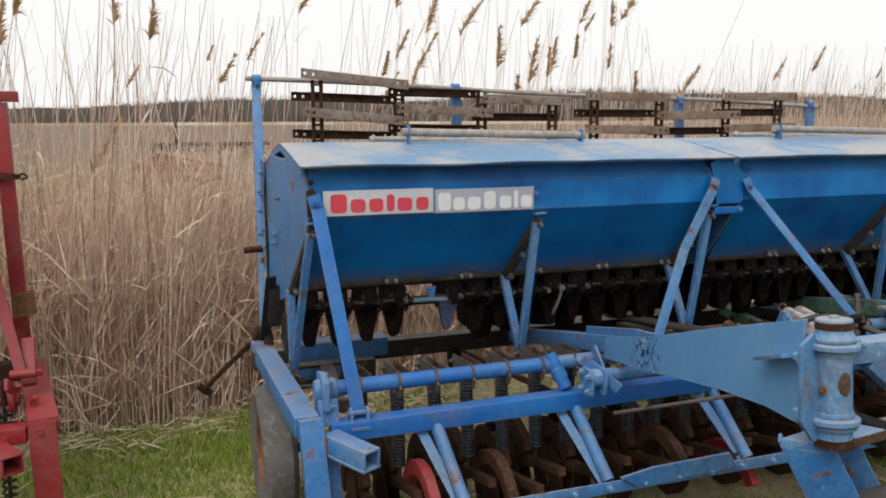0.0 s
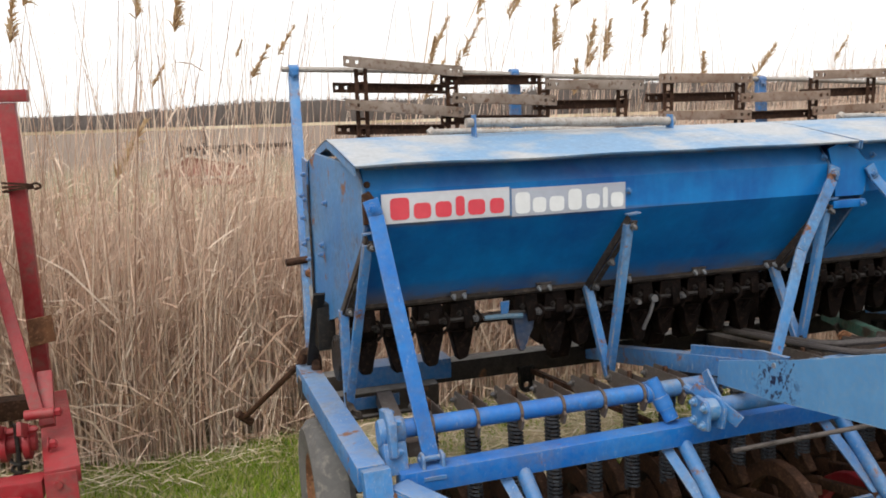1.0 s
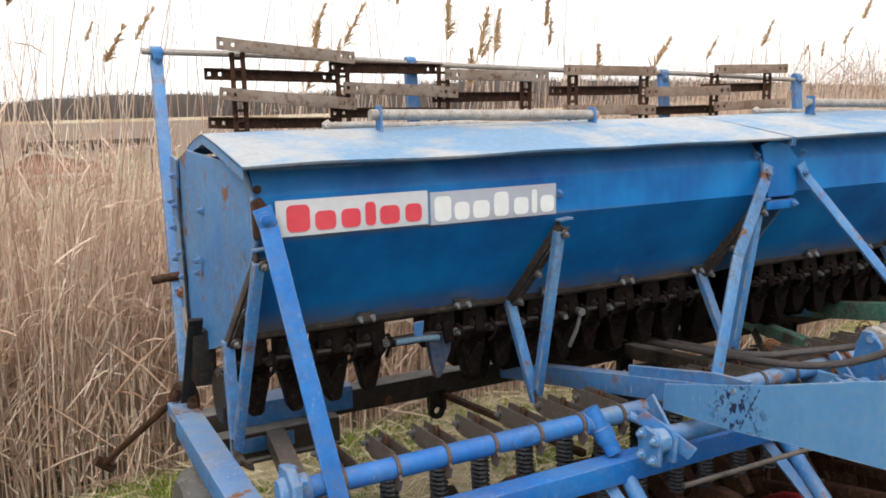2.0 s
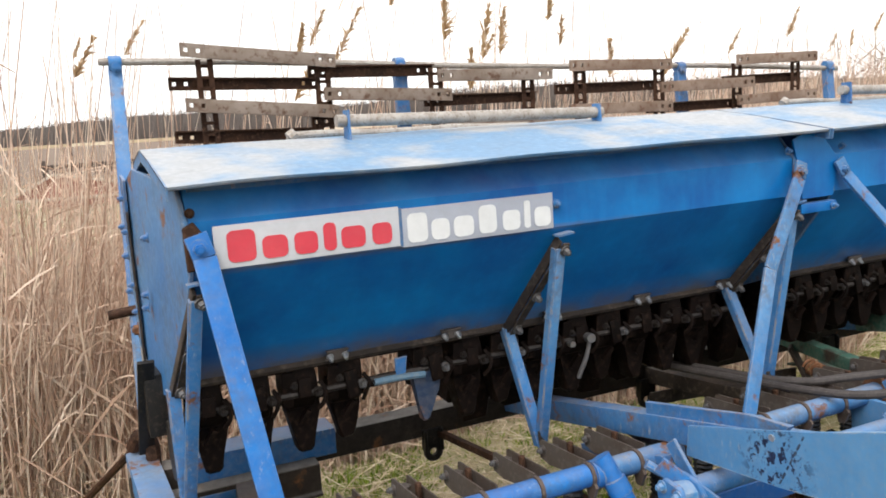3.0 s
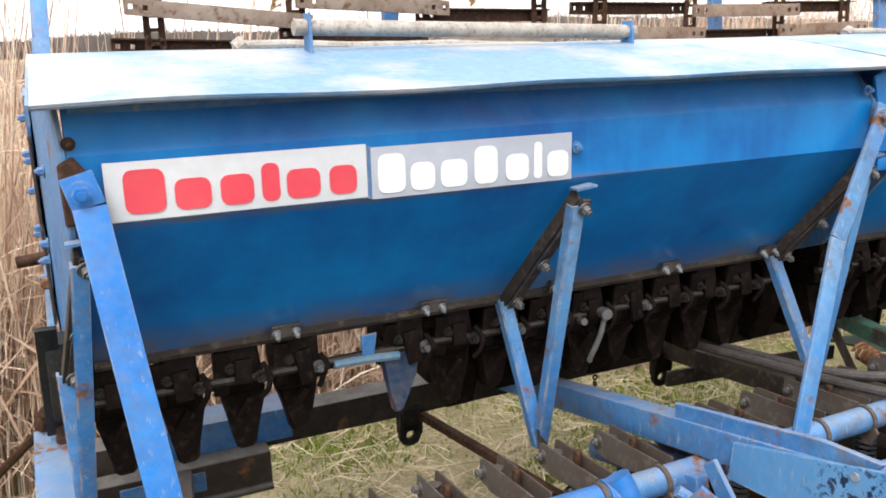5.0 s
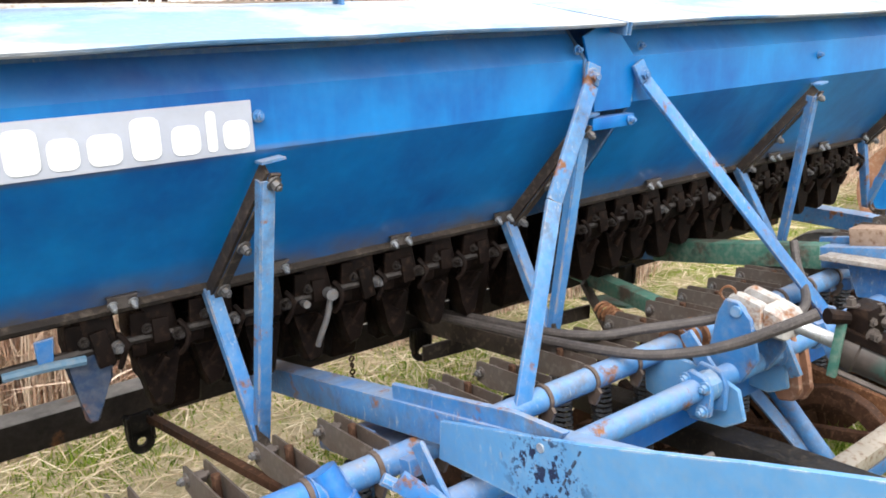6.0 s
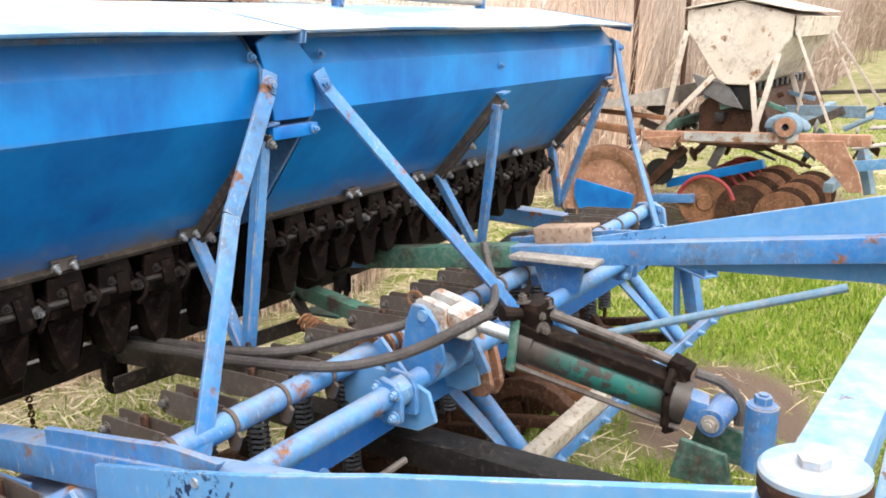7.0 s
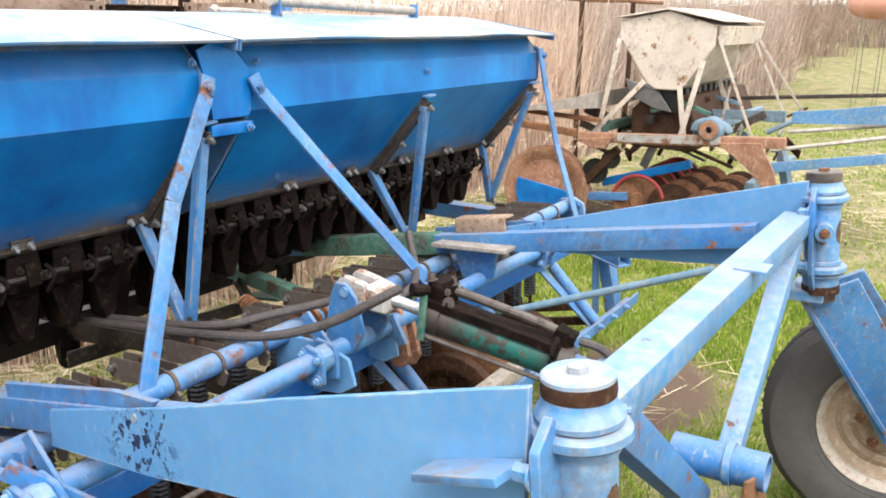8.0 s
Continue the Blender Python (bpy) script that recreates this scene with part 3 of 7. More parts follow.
def plumes(tips, count):
    """Seed heads, each of many fine strands that hang to one side."""
    tips = tips[RNG.permutation(len(tips))[:count]]
    root, d, ln = [], [], []
    for p in tips:
        size, lean, k = RNG.uniform(0.12, 0.31), RNG.uniform(0.0, 0.75), 120
        s = RNG.uniform(0, 1, k)
        root.append(p + np.stack([lean * s * size, 0 * s, (s - 0.35) * size], -1))
        d.append(np.stack([RNG.normal(0.28, 0.22, k), RNG.normal(0, 0.22, k), RNG.uniform(0.35, 1.2, k)], -1))
        ln.append(size * RNG.uniform(0.25, 0.5, k) * (1.1 - 0.6 * s))
    root, d, ln = np.concatenate(root), np.concatenate(d), np.concatenate(ln)
    v, f = ribbons(root, d, ln, RNG.uniform(0.005, 0.013, len(ln)), RNG.uniform(0.1, 0.7, len(ln)), 2)
    cloud_mesh("reed_plumes", v, f, PLUME, "brown feathery seed heads on tall reeds", "reeds")


def grow_reeds():
    tips_a, _ = reed_bed("reeds", -5.0, 3.2, 3.0, 9600, 0.065, (1.5, 2.8), (0.88, 1.42), "dense belt of dry tan reeds behind the machines", 1.25)
    tips_b, _ = reed_bed("reeds", 3.2, 9.5, 3.4, 6500, 0.15, (1.65, 2.3), (1.2, 1.85), "dense belt of dry tan reeds behind the machines")
    reed_bed("reeds", 9.5, 21.0, 4.5, 7000, 0.35, (1.8, 2.5), (1.2, 2.0), "reeds further along the belt", 1.8, REED_FAR)
    tips_c, _ = reed_bed("reeds", -4.5, 0.0, 1.8, 650, 0.75, (1.45, 2.45), (1.1, 1.6), "loose tall reeds at the edge of the belt", 1.35)
    plumes(np.concatenate([tips_a[tips_a[:, 2] > 1.8], tips_b[tips_b[:, 2] > 2.2][:60], tips_c[:60]]), 80)


def turf():
    """Green blades, thick in the open and thin under the machine, and loose straw."""
    areas = [(110000, -3.2, 15.0, -3.6, 2.6), (115000, 2.5, 5.8, -2.8, 1.0), (60000, -1.3, 0.5, -0.8, 1.7), (40000, 0.5, 2.6, -0.9, 1.8)]
    x = np.concatenate([RNG.uniform(a[1], a[2], a[0]) for a in areas])
    y = np.concatenate([RNG.uniform(a[3], a[4], a[0]) for a in areas])
    n = len(x)
    x, y = x + RNG.normal(0, 0.28, n), y + RNG.normal(0, 0.12, n)
    far = np.clip((x - 4) / 9, 0, 1)
    clump = np.sin(2.3 * x + 1.1 * np.sin(3.1 * y)) * np.cos(2.9 * y + 0.7 * np.sin(2.0 * x)) + 0.5 * np.sin(7 * x + 3 * y) * np.cos(6 * y)
    shade = (x > 0.05) & (x < 3.65) & (y > -0.5) & (y < 1.9)
    soil = ((x - 3.58) / 0.56) ** 2 + ((y + 0.60) / 0.40) ** 2 < RNG.uniform(0.6, 1.3, n)
    # no blades on the darkened ground beneath the far drill
    soil |= ((x - 7.1) / 1.5) ** 2 + ((y - 0.25) / 1.2) ** 2 < RNG.uniform(0.5, 1.1, n)
    dry = (x > 5.6) & (RNG.uniform(size=n) < 0.35)
    keep = (clump + RNG.normal(0, 0.45, n) > np.where(shade, 0.12, np.where((x > 2.6) & (y < 0.6), -1.0, -0.6))) & (y < edge_of_reeds(x) + 0.05) & ~soil & ~dry
    x, y, far, clump = x[keep], y[keep], far[keep], clump[keep]
    m = len(x)
    root = np.stack([x, y, lift(x, y) - 0.01], -1)
    d = np.stack([RNG.normal(0, 0.4, m), RNG.normal(0, 0.4, m), np.ones(m)], -1)
    ln = RNG.uniform(0.025, 0.075, m) * np.where((x > 2.6) & (x < 5.8) & (y < 0.6), 1.3, 0.95) * (1 + 0.35 * np.clip(clump, -1, 1))
    v, f = ribbons(root, d, ln, RNG.uniform(0.003, 0.006, m) * (1 + 2.0 * far), RNG.uniform(0, 0.6, m), 2)
    cloud_mesh("grass", v, f, GRASS, "short bright green spring grass", "grass")
    n = 60000
    x, y = RNG.uniform(-3.0, 12.0, n), RNG.uniform(-3.0, 2.4, n)
    clump = np.sin(1.9 * x + 2.0) * np.cos(2.6 * y + 0.4) + RNG.normal(0, 0.5, n)
    under = (x > 0.0) & (x < 3.7) & (y > 0.1) & (y < 1.9)
    rim = y > edge_of_reeds(x) - 0.35
    open_turf = (x > 2.9) & (y < 1.0) & (((x - 3.6) / 0.6) ** 2 + ((y + 0.80) / 0.35) ** 2 > 1) & (x < 5.6)
    open_turf |= (x < 2.6) & (y < -0.6)
    keep = (clump > np.where(open_turf, 1.35, 0.45)) | (under & (RNG.uniform(size=n) < 0.95)) | rim
    x, y = x[keep], y[keep]
    m = len(x)
    d = np.stack([RNG.normal(0, 1, m), RNG.normal(0, 1, m), RNG.normal(0.05, 0.12, m)], -1)
    v, f = ribbons(np.stack([x, y, lift(x, y) + RNG.uniform(0.006, 0.05, m)], -1), d, RNG.uniform(0.04, 0.24, m), RNG.uniform(0.0025, 0.006, m), RNG.uniform(0, 0.1, m), 2)
    v[:, 2] = np.maximum(v[:, 2], lift(v[:, 0], v[:, 1]) + 0.004)
    cloud_mesh("straw", v, f, STRAW, "loose dry straw and broken reed on the turf", "straw")


def far_woods():
    n = 16000
    a = RNG.uniform(-0.9, 1.7, n)
    r = RNG.uniform(260, 330, n)
    x, y = r * np.sin(a), r * np.cos(a)
    hump = 1 + 0.25 * np.sin(5 * a + 0.3) + 0.12 * np.sin(17 * a) + 0.7 * np.exp(-((a - 0.63) / 0.20) ** 2)
    h = RNG.uniform(6.2, 7.8, n) * hump
    v, f, _ = stalks(np.stack([x, y, np.full(n, -0.5)], -1), RNG.normal(0, 1.2, (n, 2)), h, RNG.uniform(0.12, 0.30, n), 4, 3)
    cloud_mesh("far_woods", v, f, WOODS, "dark bare woods along the far shore", "woods")
    bm = B()
    for k in range(40):
        a0, a1 = -0.9 + k * 0.065, -0.9 + (k + 1) * 0.065
        bar(bm, (245 * math.sin(a0), 245 * math.cos(a0), 0.2), (245 * math.sin(a1), 245 * math.cos(a1), 0.2), 3.0, 1.3)
    band = B()
    for k in range(300):
        a0, a1 = -0.9 + k * 0.0087, -0.9 + (k + 1) * 0.0087
        top = 7.1 * (1 + 0.25 * math.sin(5 * a0 + 0.3) + 0.12 * math.sin(17 * a0) + 0.7 * math.exp(-((a0 - 0.63) / 0.20) ** 2)) + 0.25 * math.sin(90 * a0)
        bar(band, (335 * math.sin(a0), 335 * math.cos(a0), top / 2), (335 * math.sin(a1), 335 * math.cos(a1), top / 2), 2.0, top)
    tagged(part("far_tree_line", band, WOODS), "dense bare tree line on the far shore", "woods", kind="structure")
    tagged(part("far_bank", bm, STRAW), "pale strip of dry bank before the far woods", "bank", kind="structure")


def thicket():
    """Bare shrubs behind the far reeds."""
    rows = []
    bushes = [(23.5, 2.6, 2.4), (25.5, 3.6, 2.8), (27.5, 2.4, 2.6), (29.0, 3.4, 3.0), (31.0, 1.4, 2.6), (33.0, 2.6, 3.0), (35, 0.6, 2.8), (38, 1.6, 3.0), (8.2, 4.6, 1.9), (9.4, 5.2, 2.1), (11.0, 4.9, 2.0), (12.6, 5.6, 2.2), (14.4, 5.4, 2.1), (16.2, 6.2, 2.4), (18.6, 7.0, 3.0), (21.0, 8.4, 3.2), (24.0, 8.0, 3.4)]
    for bx, by, bh in bushes:
        k = 110
        root = np.stack([RNG.normal(bx, 0.45, k), RNG.normal(by, 0.35, k), lift(np.full(k, bx), np.full(k, by))], -1)
        hh = bh * RNG.uniform(0.5, 1.0, k)
        off = RNG.normal(0, 0.30, (k, 2)) * hh[:, None]
        v, f, mid = stalks(root, off, hh, RNG.uniform(0.006, 0.016, k), 4, 3)
        rows.append((v, f))
        j = np.repeat(np.arange(k), 5)
        g = RNG.integers(1, 4, len(j))
        d = np.stack([RNG.normal(0, 0.6, len(j)), RNG.normal(0, 0.6, len(j)), RNG.uniform(0.3, 1, len(j))], -1)
        rows.append(ribbons(mid[j, g], d, RNG.uniform(0.25, 0.7, len(j)), RNG.uniform(0.006, 0.012, len(j)), RNG.uniform(-0.2, 0.2, len(j)), 2))
    v, f = joined(rows)
    cloud_mesh("bare_thicket", v, f, TWIG, "bare brown shrubs behind the reeds", "shrubs")


build_ground()
grow_reeds()
turf()
far_woods()
thicket()


# ---------------------------------------------------------------- the blue seed drill
drill = thing("seed_drill", (1.85, 0, 0), "old blue seed drill with two long seed hoppers, parked on turf", "seed drill")

FACE = [(0.062, 1.525), (0.0, 1.450), (0.0, 1.338), (0.235, 1.035), (0.40, 0.985), (0.60, 1.16), (0.64, 1.525)]


def hopper(x0, x1):
    """A sheet-steel seed hopper: body, end panels with rims, and a folded lid with its hand rail."""
    bm = B()
    rows = []
    cuts = 16
    for k in range(cuts + 1):
        x = x0 + (x1 - x0) * k / cuts
        rows.append([bm.verts.new((x, y + 0.004 * noise.noise((x * 2.1, y * 3, z * 2)), z)) for y, z in FACE])
    for p, q in zip(rows, rows[1:]):
        for i in range(len(FACE) - 1):
            bm.faces.new((p[i], p[i + 1], q[i + 1], q[i]))
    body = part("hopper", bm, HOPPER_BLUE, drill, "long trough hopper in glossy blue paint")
    # rolled bottom seam and lip under the lid
    bm = B()
    bar(bm, (x0, 0.232, 1.030), (x1, 0.232, 1.030), 0.022, 0.012, up=(0, 0.6, -0.8))
    part("bottom_seam", bm, BROWN_IRON, body)
    bm = B()
    bar(bm, (x0 + 0.01, 0.056, 1.512), (x1 - 0.01, 0.056, 1.512), 0.010, 0.020)
    part("rim", bm, DEEP_BLUE, body)
    for x, s in ((x0, -1), (x1, 1)):
        def out(y):
            return x + s * (0.006 + 0.062 * y)
        bm = B()
        slab(bm, [(0.066, 1.522), (-0.004, 1.452), (-0.004, 1.336), (0.232, 1.030), (0.46, 0.945), (0.60, 0.905), (0.74, 0.890), (0.85, 0.910), (0.885, 1.0), (0.880, 1.15), (0.895, 1.31), (0.865, 1.495), (0.66, 1.548)], "x", x + s * 0.002, x + s * 0.012, 0.002)
        for v in bm.verts:
            v.co.x += s * 0.062 * v.co.y
        dented(bm, 0.003, 5)
        part("end_panel", bm, FRAME_BLUE, body, "pale blue sheet end panel")
        edge = [(0.815, 1.520), (0.845, 1.31), (0.825, 1.15), (0.838, 1.0), (0.805, 0.905)]
        for p, q, colour, words in zip(edge, edge[1:], (DEEP_BLUE, CROSS_BLUE, CROSS_BLUE, FLAKED_WHITE), ("dark blue edge strip", "corroded blue edge strip", "corroded blue edge strip", "edge strip with the paint flaked off")):
            bm = B()
            bar(bm, (out(p[0]) + s * 0.012, *p), (out(q[0]) + s * 0.012, *q), 0.008, 0.110, up=(0, q[1] - p[1], p[0] - q[0]))
            bmesh.ops.subdivide_edges(bm, edges=list(bm.edges), cuts=3, use_grid_fill=True)
            for v in bm.verts:
                v.co += noise.noise_vector(v.co * 14) * 0.005
            part("edge_strip", bm, colour, body, words)
        bm = B()
        sweep(bm, [(out(0.765) + s * 0.017, 0.765 + 0.006 * math.sin(9 * z), z) for z in np.linspace(0.96, 1.42, 9)], 0.004, 6)
        part("seam_bead", bm, BROWN_IRON, body, "dark seam along the edge strip")
        bm = B()
        bar(bm, (out(0.0) + s * 0.004, 0.010, 1.45), (out(0.0) + s * 0.004, 0.010, 1.340), 0.006, 0.030, up=(0, 1, 0))
        bar(bm, (out(0.0) + s * 0.004, 0.014, 1.336), (out(0.22) + s * 0.004, 0.240, 1.045), 0.006, 0.026, up=(0, 0.78, 0.63))
        dented(bm, 0.003, 16)
        part("front_flange", bm, CROSS_BLUE, body, "worn front flange of the end panel")
        bolts(body, DEEP_BLUE, [((out(y) + s * (0.016 if y > 0.5 else 0.006), y, z), (s, 0, 0)) for y, z in ((0.50, 1.37), (0.54, 1.21), (0.56, 1.17), (0.80, 1.46), (0.86, 1.37), (0.80, 1.36), (0.86, 1.28), (0.79, 1.20), (0.87, 1.17), (0.78, 1.12), (0.86, 1.06))], 0.009, 0.011)
        bolts(body, RUST, [((out(0.82) + s * 0.016, 0.82, 1.055), (s, 0, 0))], 0.016, 0.012)
    # lid: a thin folded sheet, not quite flat, with turned-down lips
    bm = B()
    prof = [(-0.060, 1.530), (-0.062, 1.534), (0.10, 1.560), (0.27, 1.586), (0.42, 1.604), (0.55, 1.584), (0.68, 1.556), (0.685, 1.535)]
    a, b = (x0 - 0.045, x1 + 0.085) if x0 < 1 else (x0 - 0.085, x1 + 0.045)
    outer = []
    for k in range(25):
        x = a + (b - a) * k / 24
        w = 0.006 * noise.noise((x * 2.6, 0.3, x0))
        outer.append([(x, y + (0.004 * noise.noise((x * 5, 1, 2)) if i < 2 else 0), z + w * (1 if i < 4 else 0.4) - (0.012 * max(0, abs(k - 12) / 12 - 0.85) if i < 3 else 0)) for i, (y, z) in enumerate(prof)])
    top = [[bm.verts.new(p) for p in r] for r in outer]
    low = [[bm.verts.new((p[0], p[1] + (0.003 if i == 0 else -0.003 if i == len(prof) - 1 else 0), p[2] - 0.004)) for i, p in enumerate(r)] for r in outer]
    n = len(prof)
    for k in range(24):
        for i in range(n - 1):
            bm.faces.new((top[k][i], top[k][i + 1], top[k + 1][i + 1], top[k + 1][i]))
            bm.faces.new((low[k][i], low[k + 1][i], low[k + 1][i + 1], low[k][i + 1]))
        for i in (0, n - 1):
            bm.faces.new((top[k][i], top[k + 1][i], low[k + 1][i], low[k][i]))
    for k in (0, 24):
        for i in range(n - 1):
            bm.faces.new((top[k][i], low[k][i], low[k][i + 1], top[k][i + 1]))
    lid = part("lid", bm, LID_BLUE, drill, "sheet lid, blue paint worn to white")
    for x in (a + 0.002, b - 0.002):
        bm = B()
        for p, q in zip(prof[1:-1], prof[2:-1]):
            bar(bm, (x, p[0], p[1] - 0.016), (x, q[0], q[1] - 0.016), 0.004, 0.030)
        part("lid_end", bm, FRAME_BLUE, lid, "turned-down end of the lid")
    discs("rivet", lid, FRAME_BLUE, [((x0 + 0.13 + 0.025 * k, -0.030 + 0.012 * k, 1.532 + 0.001 * k), (0, -0.15, 1)) for k in range(2)], 0.006, 0.005)
    h0, h1 = x0 + 0.49, x0 + 1.31
    bm = B()
    sweep(bm, [(h0 - 0.03 + (h1 - h0 + 0.05) * k / 8, 0.36 + 0.004 * math.sin(k * 1.7), 1.645 - 0.022 * k / 8) for k in range(9)], 0.017, 12)
    part("hand_rail", bm, DULL_PIPE, lid, "grey weathered pipe")
    for x, z in ((h0, 1.645), (h1, 1.622)):
        bm = B()
        slab(bm, [(0.335, 1.565), (0.385, 1.575), (0.380, z + 0.028), (0.340, z + 0.028)], "x", x - 0.003, x + 0.003)
        bar(bm, (x, 0.335, 1.580), (x + 0.03, 0.335, 1.584), 0.05, 0.005)
        part("rail_bracket", bm, FRAME_BLUE, lid)
    bm = B()
    sweep(bm, [(x0 + 0.37 + 0.80 * k / 6, 0.55, 1.612 - 0.016 * k / 6 + 0.003 * math.sin(k * 2)) for k in range(7)], 0.012, 10)
    tube(bm, (x0 + 0.375, 0.55, 1.605), (x0 + 0.395, 0.55, 1.618), 0.018, 10)
    part("hinge_rod", bm, DULL_PIPE, lid)
    # small hook on the bottom seam, every third of a metre
    for x in [x0 + 0.034 + 0.33 * (k + 1) for k in range(5)]:
        bm = B()
        slab(bm, [(x - 0.032, 1.030), (x + 0.032, 1.030), (x + 0.027, 1.056), (x - 0.027, 1.056)], "y", 0.211, 0.216, 0.001)
        box(bm, (x - 0.030, 0.206, 1.054), (x + 0.030, 0.220, 1.058), 0.001)
        part("seam_clip", bm, OILY_STEEL, body, "small steel clip with two bolts")
        bolts(body, STEEL, [((x + dx, 0.212, 1.042), (0, -0.8, -0.5)) for dx in (-0.020, 0.020)], 0.0065, 0.012)
    return body, lid


hopper_a, lid_a = hopper(0.0, 1.755)
hopper_b, lid_b = hopper(1.935, 3.700)

# filler between the hoppers
bm = B()
slab(bm, [(1.745, 1.505), (1.80, 1.528), (1.86, 1.528), (1.885, 1.495), (1.925, 1.455), (1.932, 1.40), (1.918, 1.325), (1.785, 1.325), (1.782, 1.40), (1.760, 1.46)], "y", -0.010, -0.003, 0.002)
box(bm, (1.77, -0.022, 1.282), (1.92, 0.012, 1.312), 0.003)
part("filler_plate", bm, HOPPER_BLUE, drill, "blue plate between the hoppers")


# ---- sign: two plates with plain blocks in the colours of the lettering
def sign():
    bm = B()
    box(bm, (0.047, -0.008, 1.343), (0.476, -0.003, 1.437), 0.001)
    board = part("sign", bm, SIGN_WHITE, drill, "white and grey maker's sign with red and white marks")
    bm = B()
    box(bm, (0.484, -0.008, 1.338), (0.903, -0.003, 1.430), 0.001)
    part("sign_panel", bm, SIGN_GREY, board, "grey half of the sign")
    bm = B()
    box(bm, (0.476, -0.0075, 1.340), (0.484, -0.003, 1.432), 0)
    part("divider", bm, DEEP_BLUE, board)

    def mark(x0, x1, z0, z1, material):
        """A plain block with rounded corners."""
        bm, r, outline = B(), min(0.014, 0.40 * (x1 - x0)), []
        for cx, cz, start in ((x1 - r, z1 - r, 0), (x0 + r, z1 - r, 90), (x0 + r, z0 + r, 180), (x1 - r, z0 + r, 270)):
            outline += [(cx + r * math.cos(radians(start + a)), cz + r * math.sin(radians(start + a))) for a in (0, 30, 60, 90)]
        slab(bm, outline, "y", -0.0100, -0.0082)
        part("mark", bm, material, board)

    tall, mid = 0.070, 0.050
    for x0, x1, h in ((0.074, 0.136, tall), (0.150, 0.207, mid), (0.222, 0.276, mid), (0.290, 0.320, 0.064), (0.332, 0.390, mid), (0.407, 0.456, mid)):
        mark(x0, x1, 1.354, 1.354 + h, SIGN_RED)
    for x0, x1, h in ((0.496, 0.548, tall), (0.558, 0.606, mid), (0.618, 0.672, mid), (0.687, 0.736, tall), (0.754, 0.804, mid), (0.816, 0.834, tall), (0.846, 0.894, mid)):
        mark(x0, x1, 1.347, 1.347 + h, SIGN_LETTER)


sign()


# ---- struts from the hoppers down to the front beam
def flat_bar(name, pts, w, material, parent, across=(1, 0, 0), t=0.010, bolts=(), label=""):
    bm = B()
    for a, b in zip(pts, pts[1:]):
        bar(bm, a, b, w, t, up=Vector(across).cross(Vector(b) - Vector(a)), soft=0.002)
    for at, ax in bolts:
        bolt(bm, at, ax, 0.013, 0.014)
    return part(name, bm, material, parent, label)


F = (0, -1, 0)
flat_bar("strut", [(0.008, -0.022, 1.425), (0.022, -0.030, 1.375), (0.104, -0.270, 0.665)], 0.050, BAR_BLUE, drill, bolts=[((0.013, -0.026, 1.395), F)], label="blue flat bar strut")
flat_bar("strut", [(1.770, -0.020, 1.440), (1.752, -0.030, 1.395), (1.572, -0.090, 1.150), (1.320, -0.238, 0.700)], 0.042, FRAME_BLUE, drill, bolts=[((1.760, -0.026, 1.412), F)], label="pale blue flat bar strut")
flat_bar("strut", [(1.928, -0.020, 1.435), (1.948, -0.030, 1.390), (2.425, -0.325, 0.705)], 0.042, FRAME_BLUE, drill, bolts=[((1.940, -0.026, 1.405), F)], label="pale blue flat bar strut")
flat_bar("strut", [(3.688, -0.020, 1.470), (3.692, -0.055, 1.30), (3.672, -0.13, 1.05), (3.62, -0.27, 0.73)], 0.042, FRAME_BLUE, drill, bolts=[((3.700, -0.026, 1.440), F)], label="bent pale blue flat bar strut")
for x in (0.0,):
    bm = B()
    slab(bm, [(x - 0.014, 1.345), (x + 0.024, 1.350), (x + 0.026, 1.425), (x + 0.008, 1.452), (x - 0.016, 1.440)], "y", -0.018, -0.004, 0.003)
    bolt(bm, (x + 0.004, -0.004, 1.470), F, 0.007, 0.008)
    part("hanger_plate", bm, DARK_RUST, drill, "rusty hanger plate at the strut's head")


bolts(drill, FRAME_BLUE, [((1.732, -0.002, 1.475), F), ((1.958, -0.002, 1.475), F), ((1.90, -0.026, 1.298), F), ((3.67, -0.002, 1.47), F), ((0.916, -0.004, 1.400), F), ((2.81, -0.002, 1.408), F)], 0.0075, 0.010)


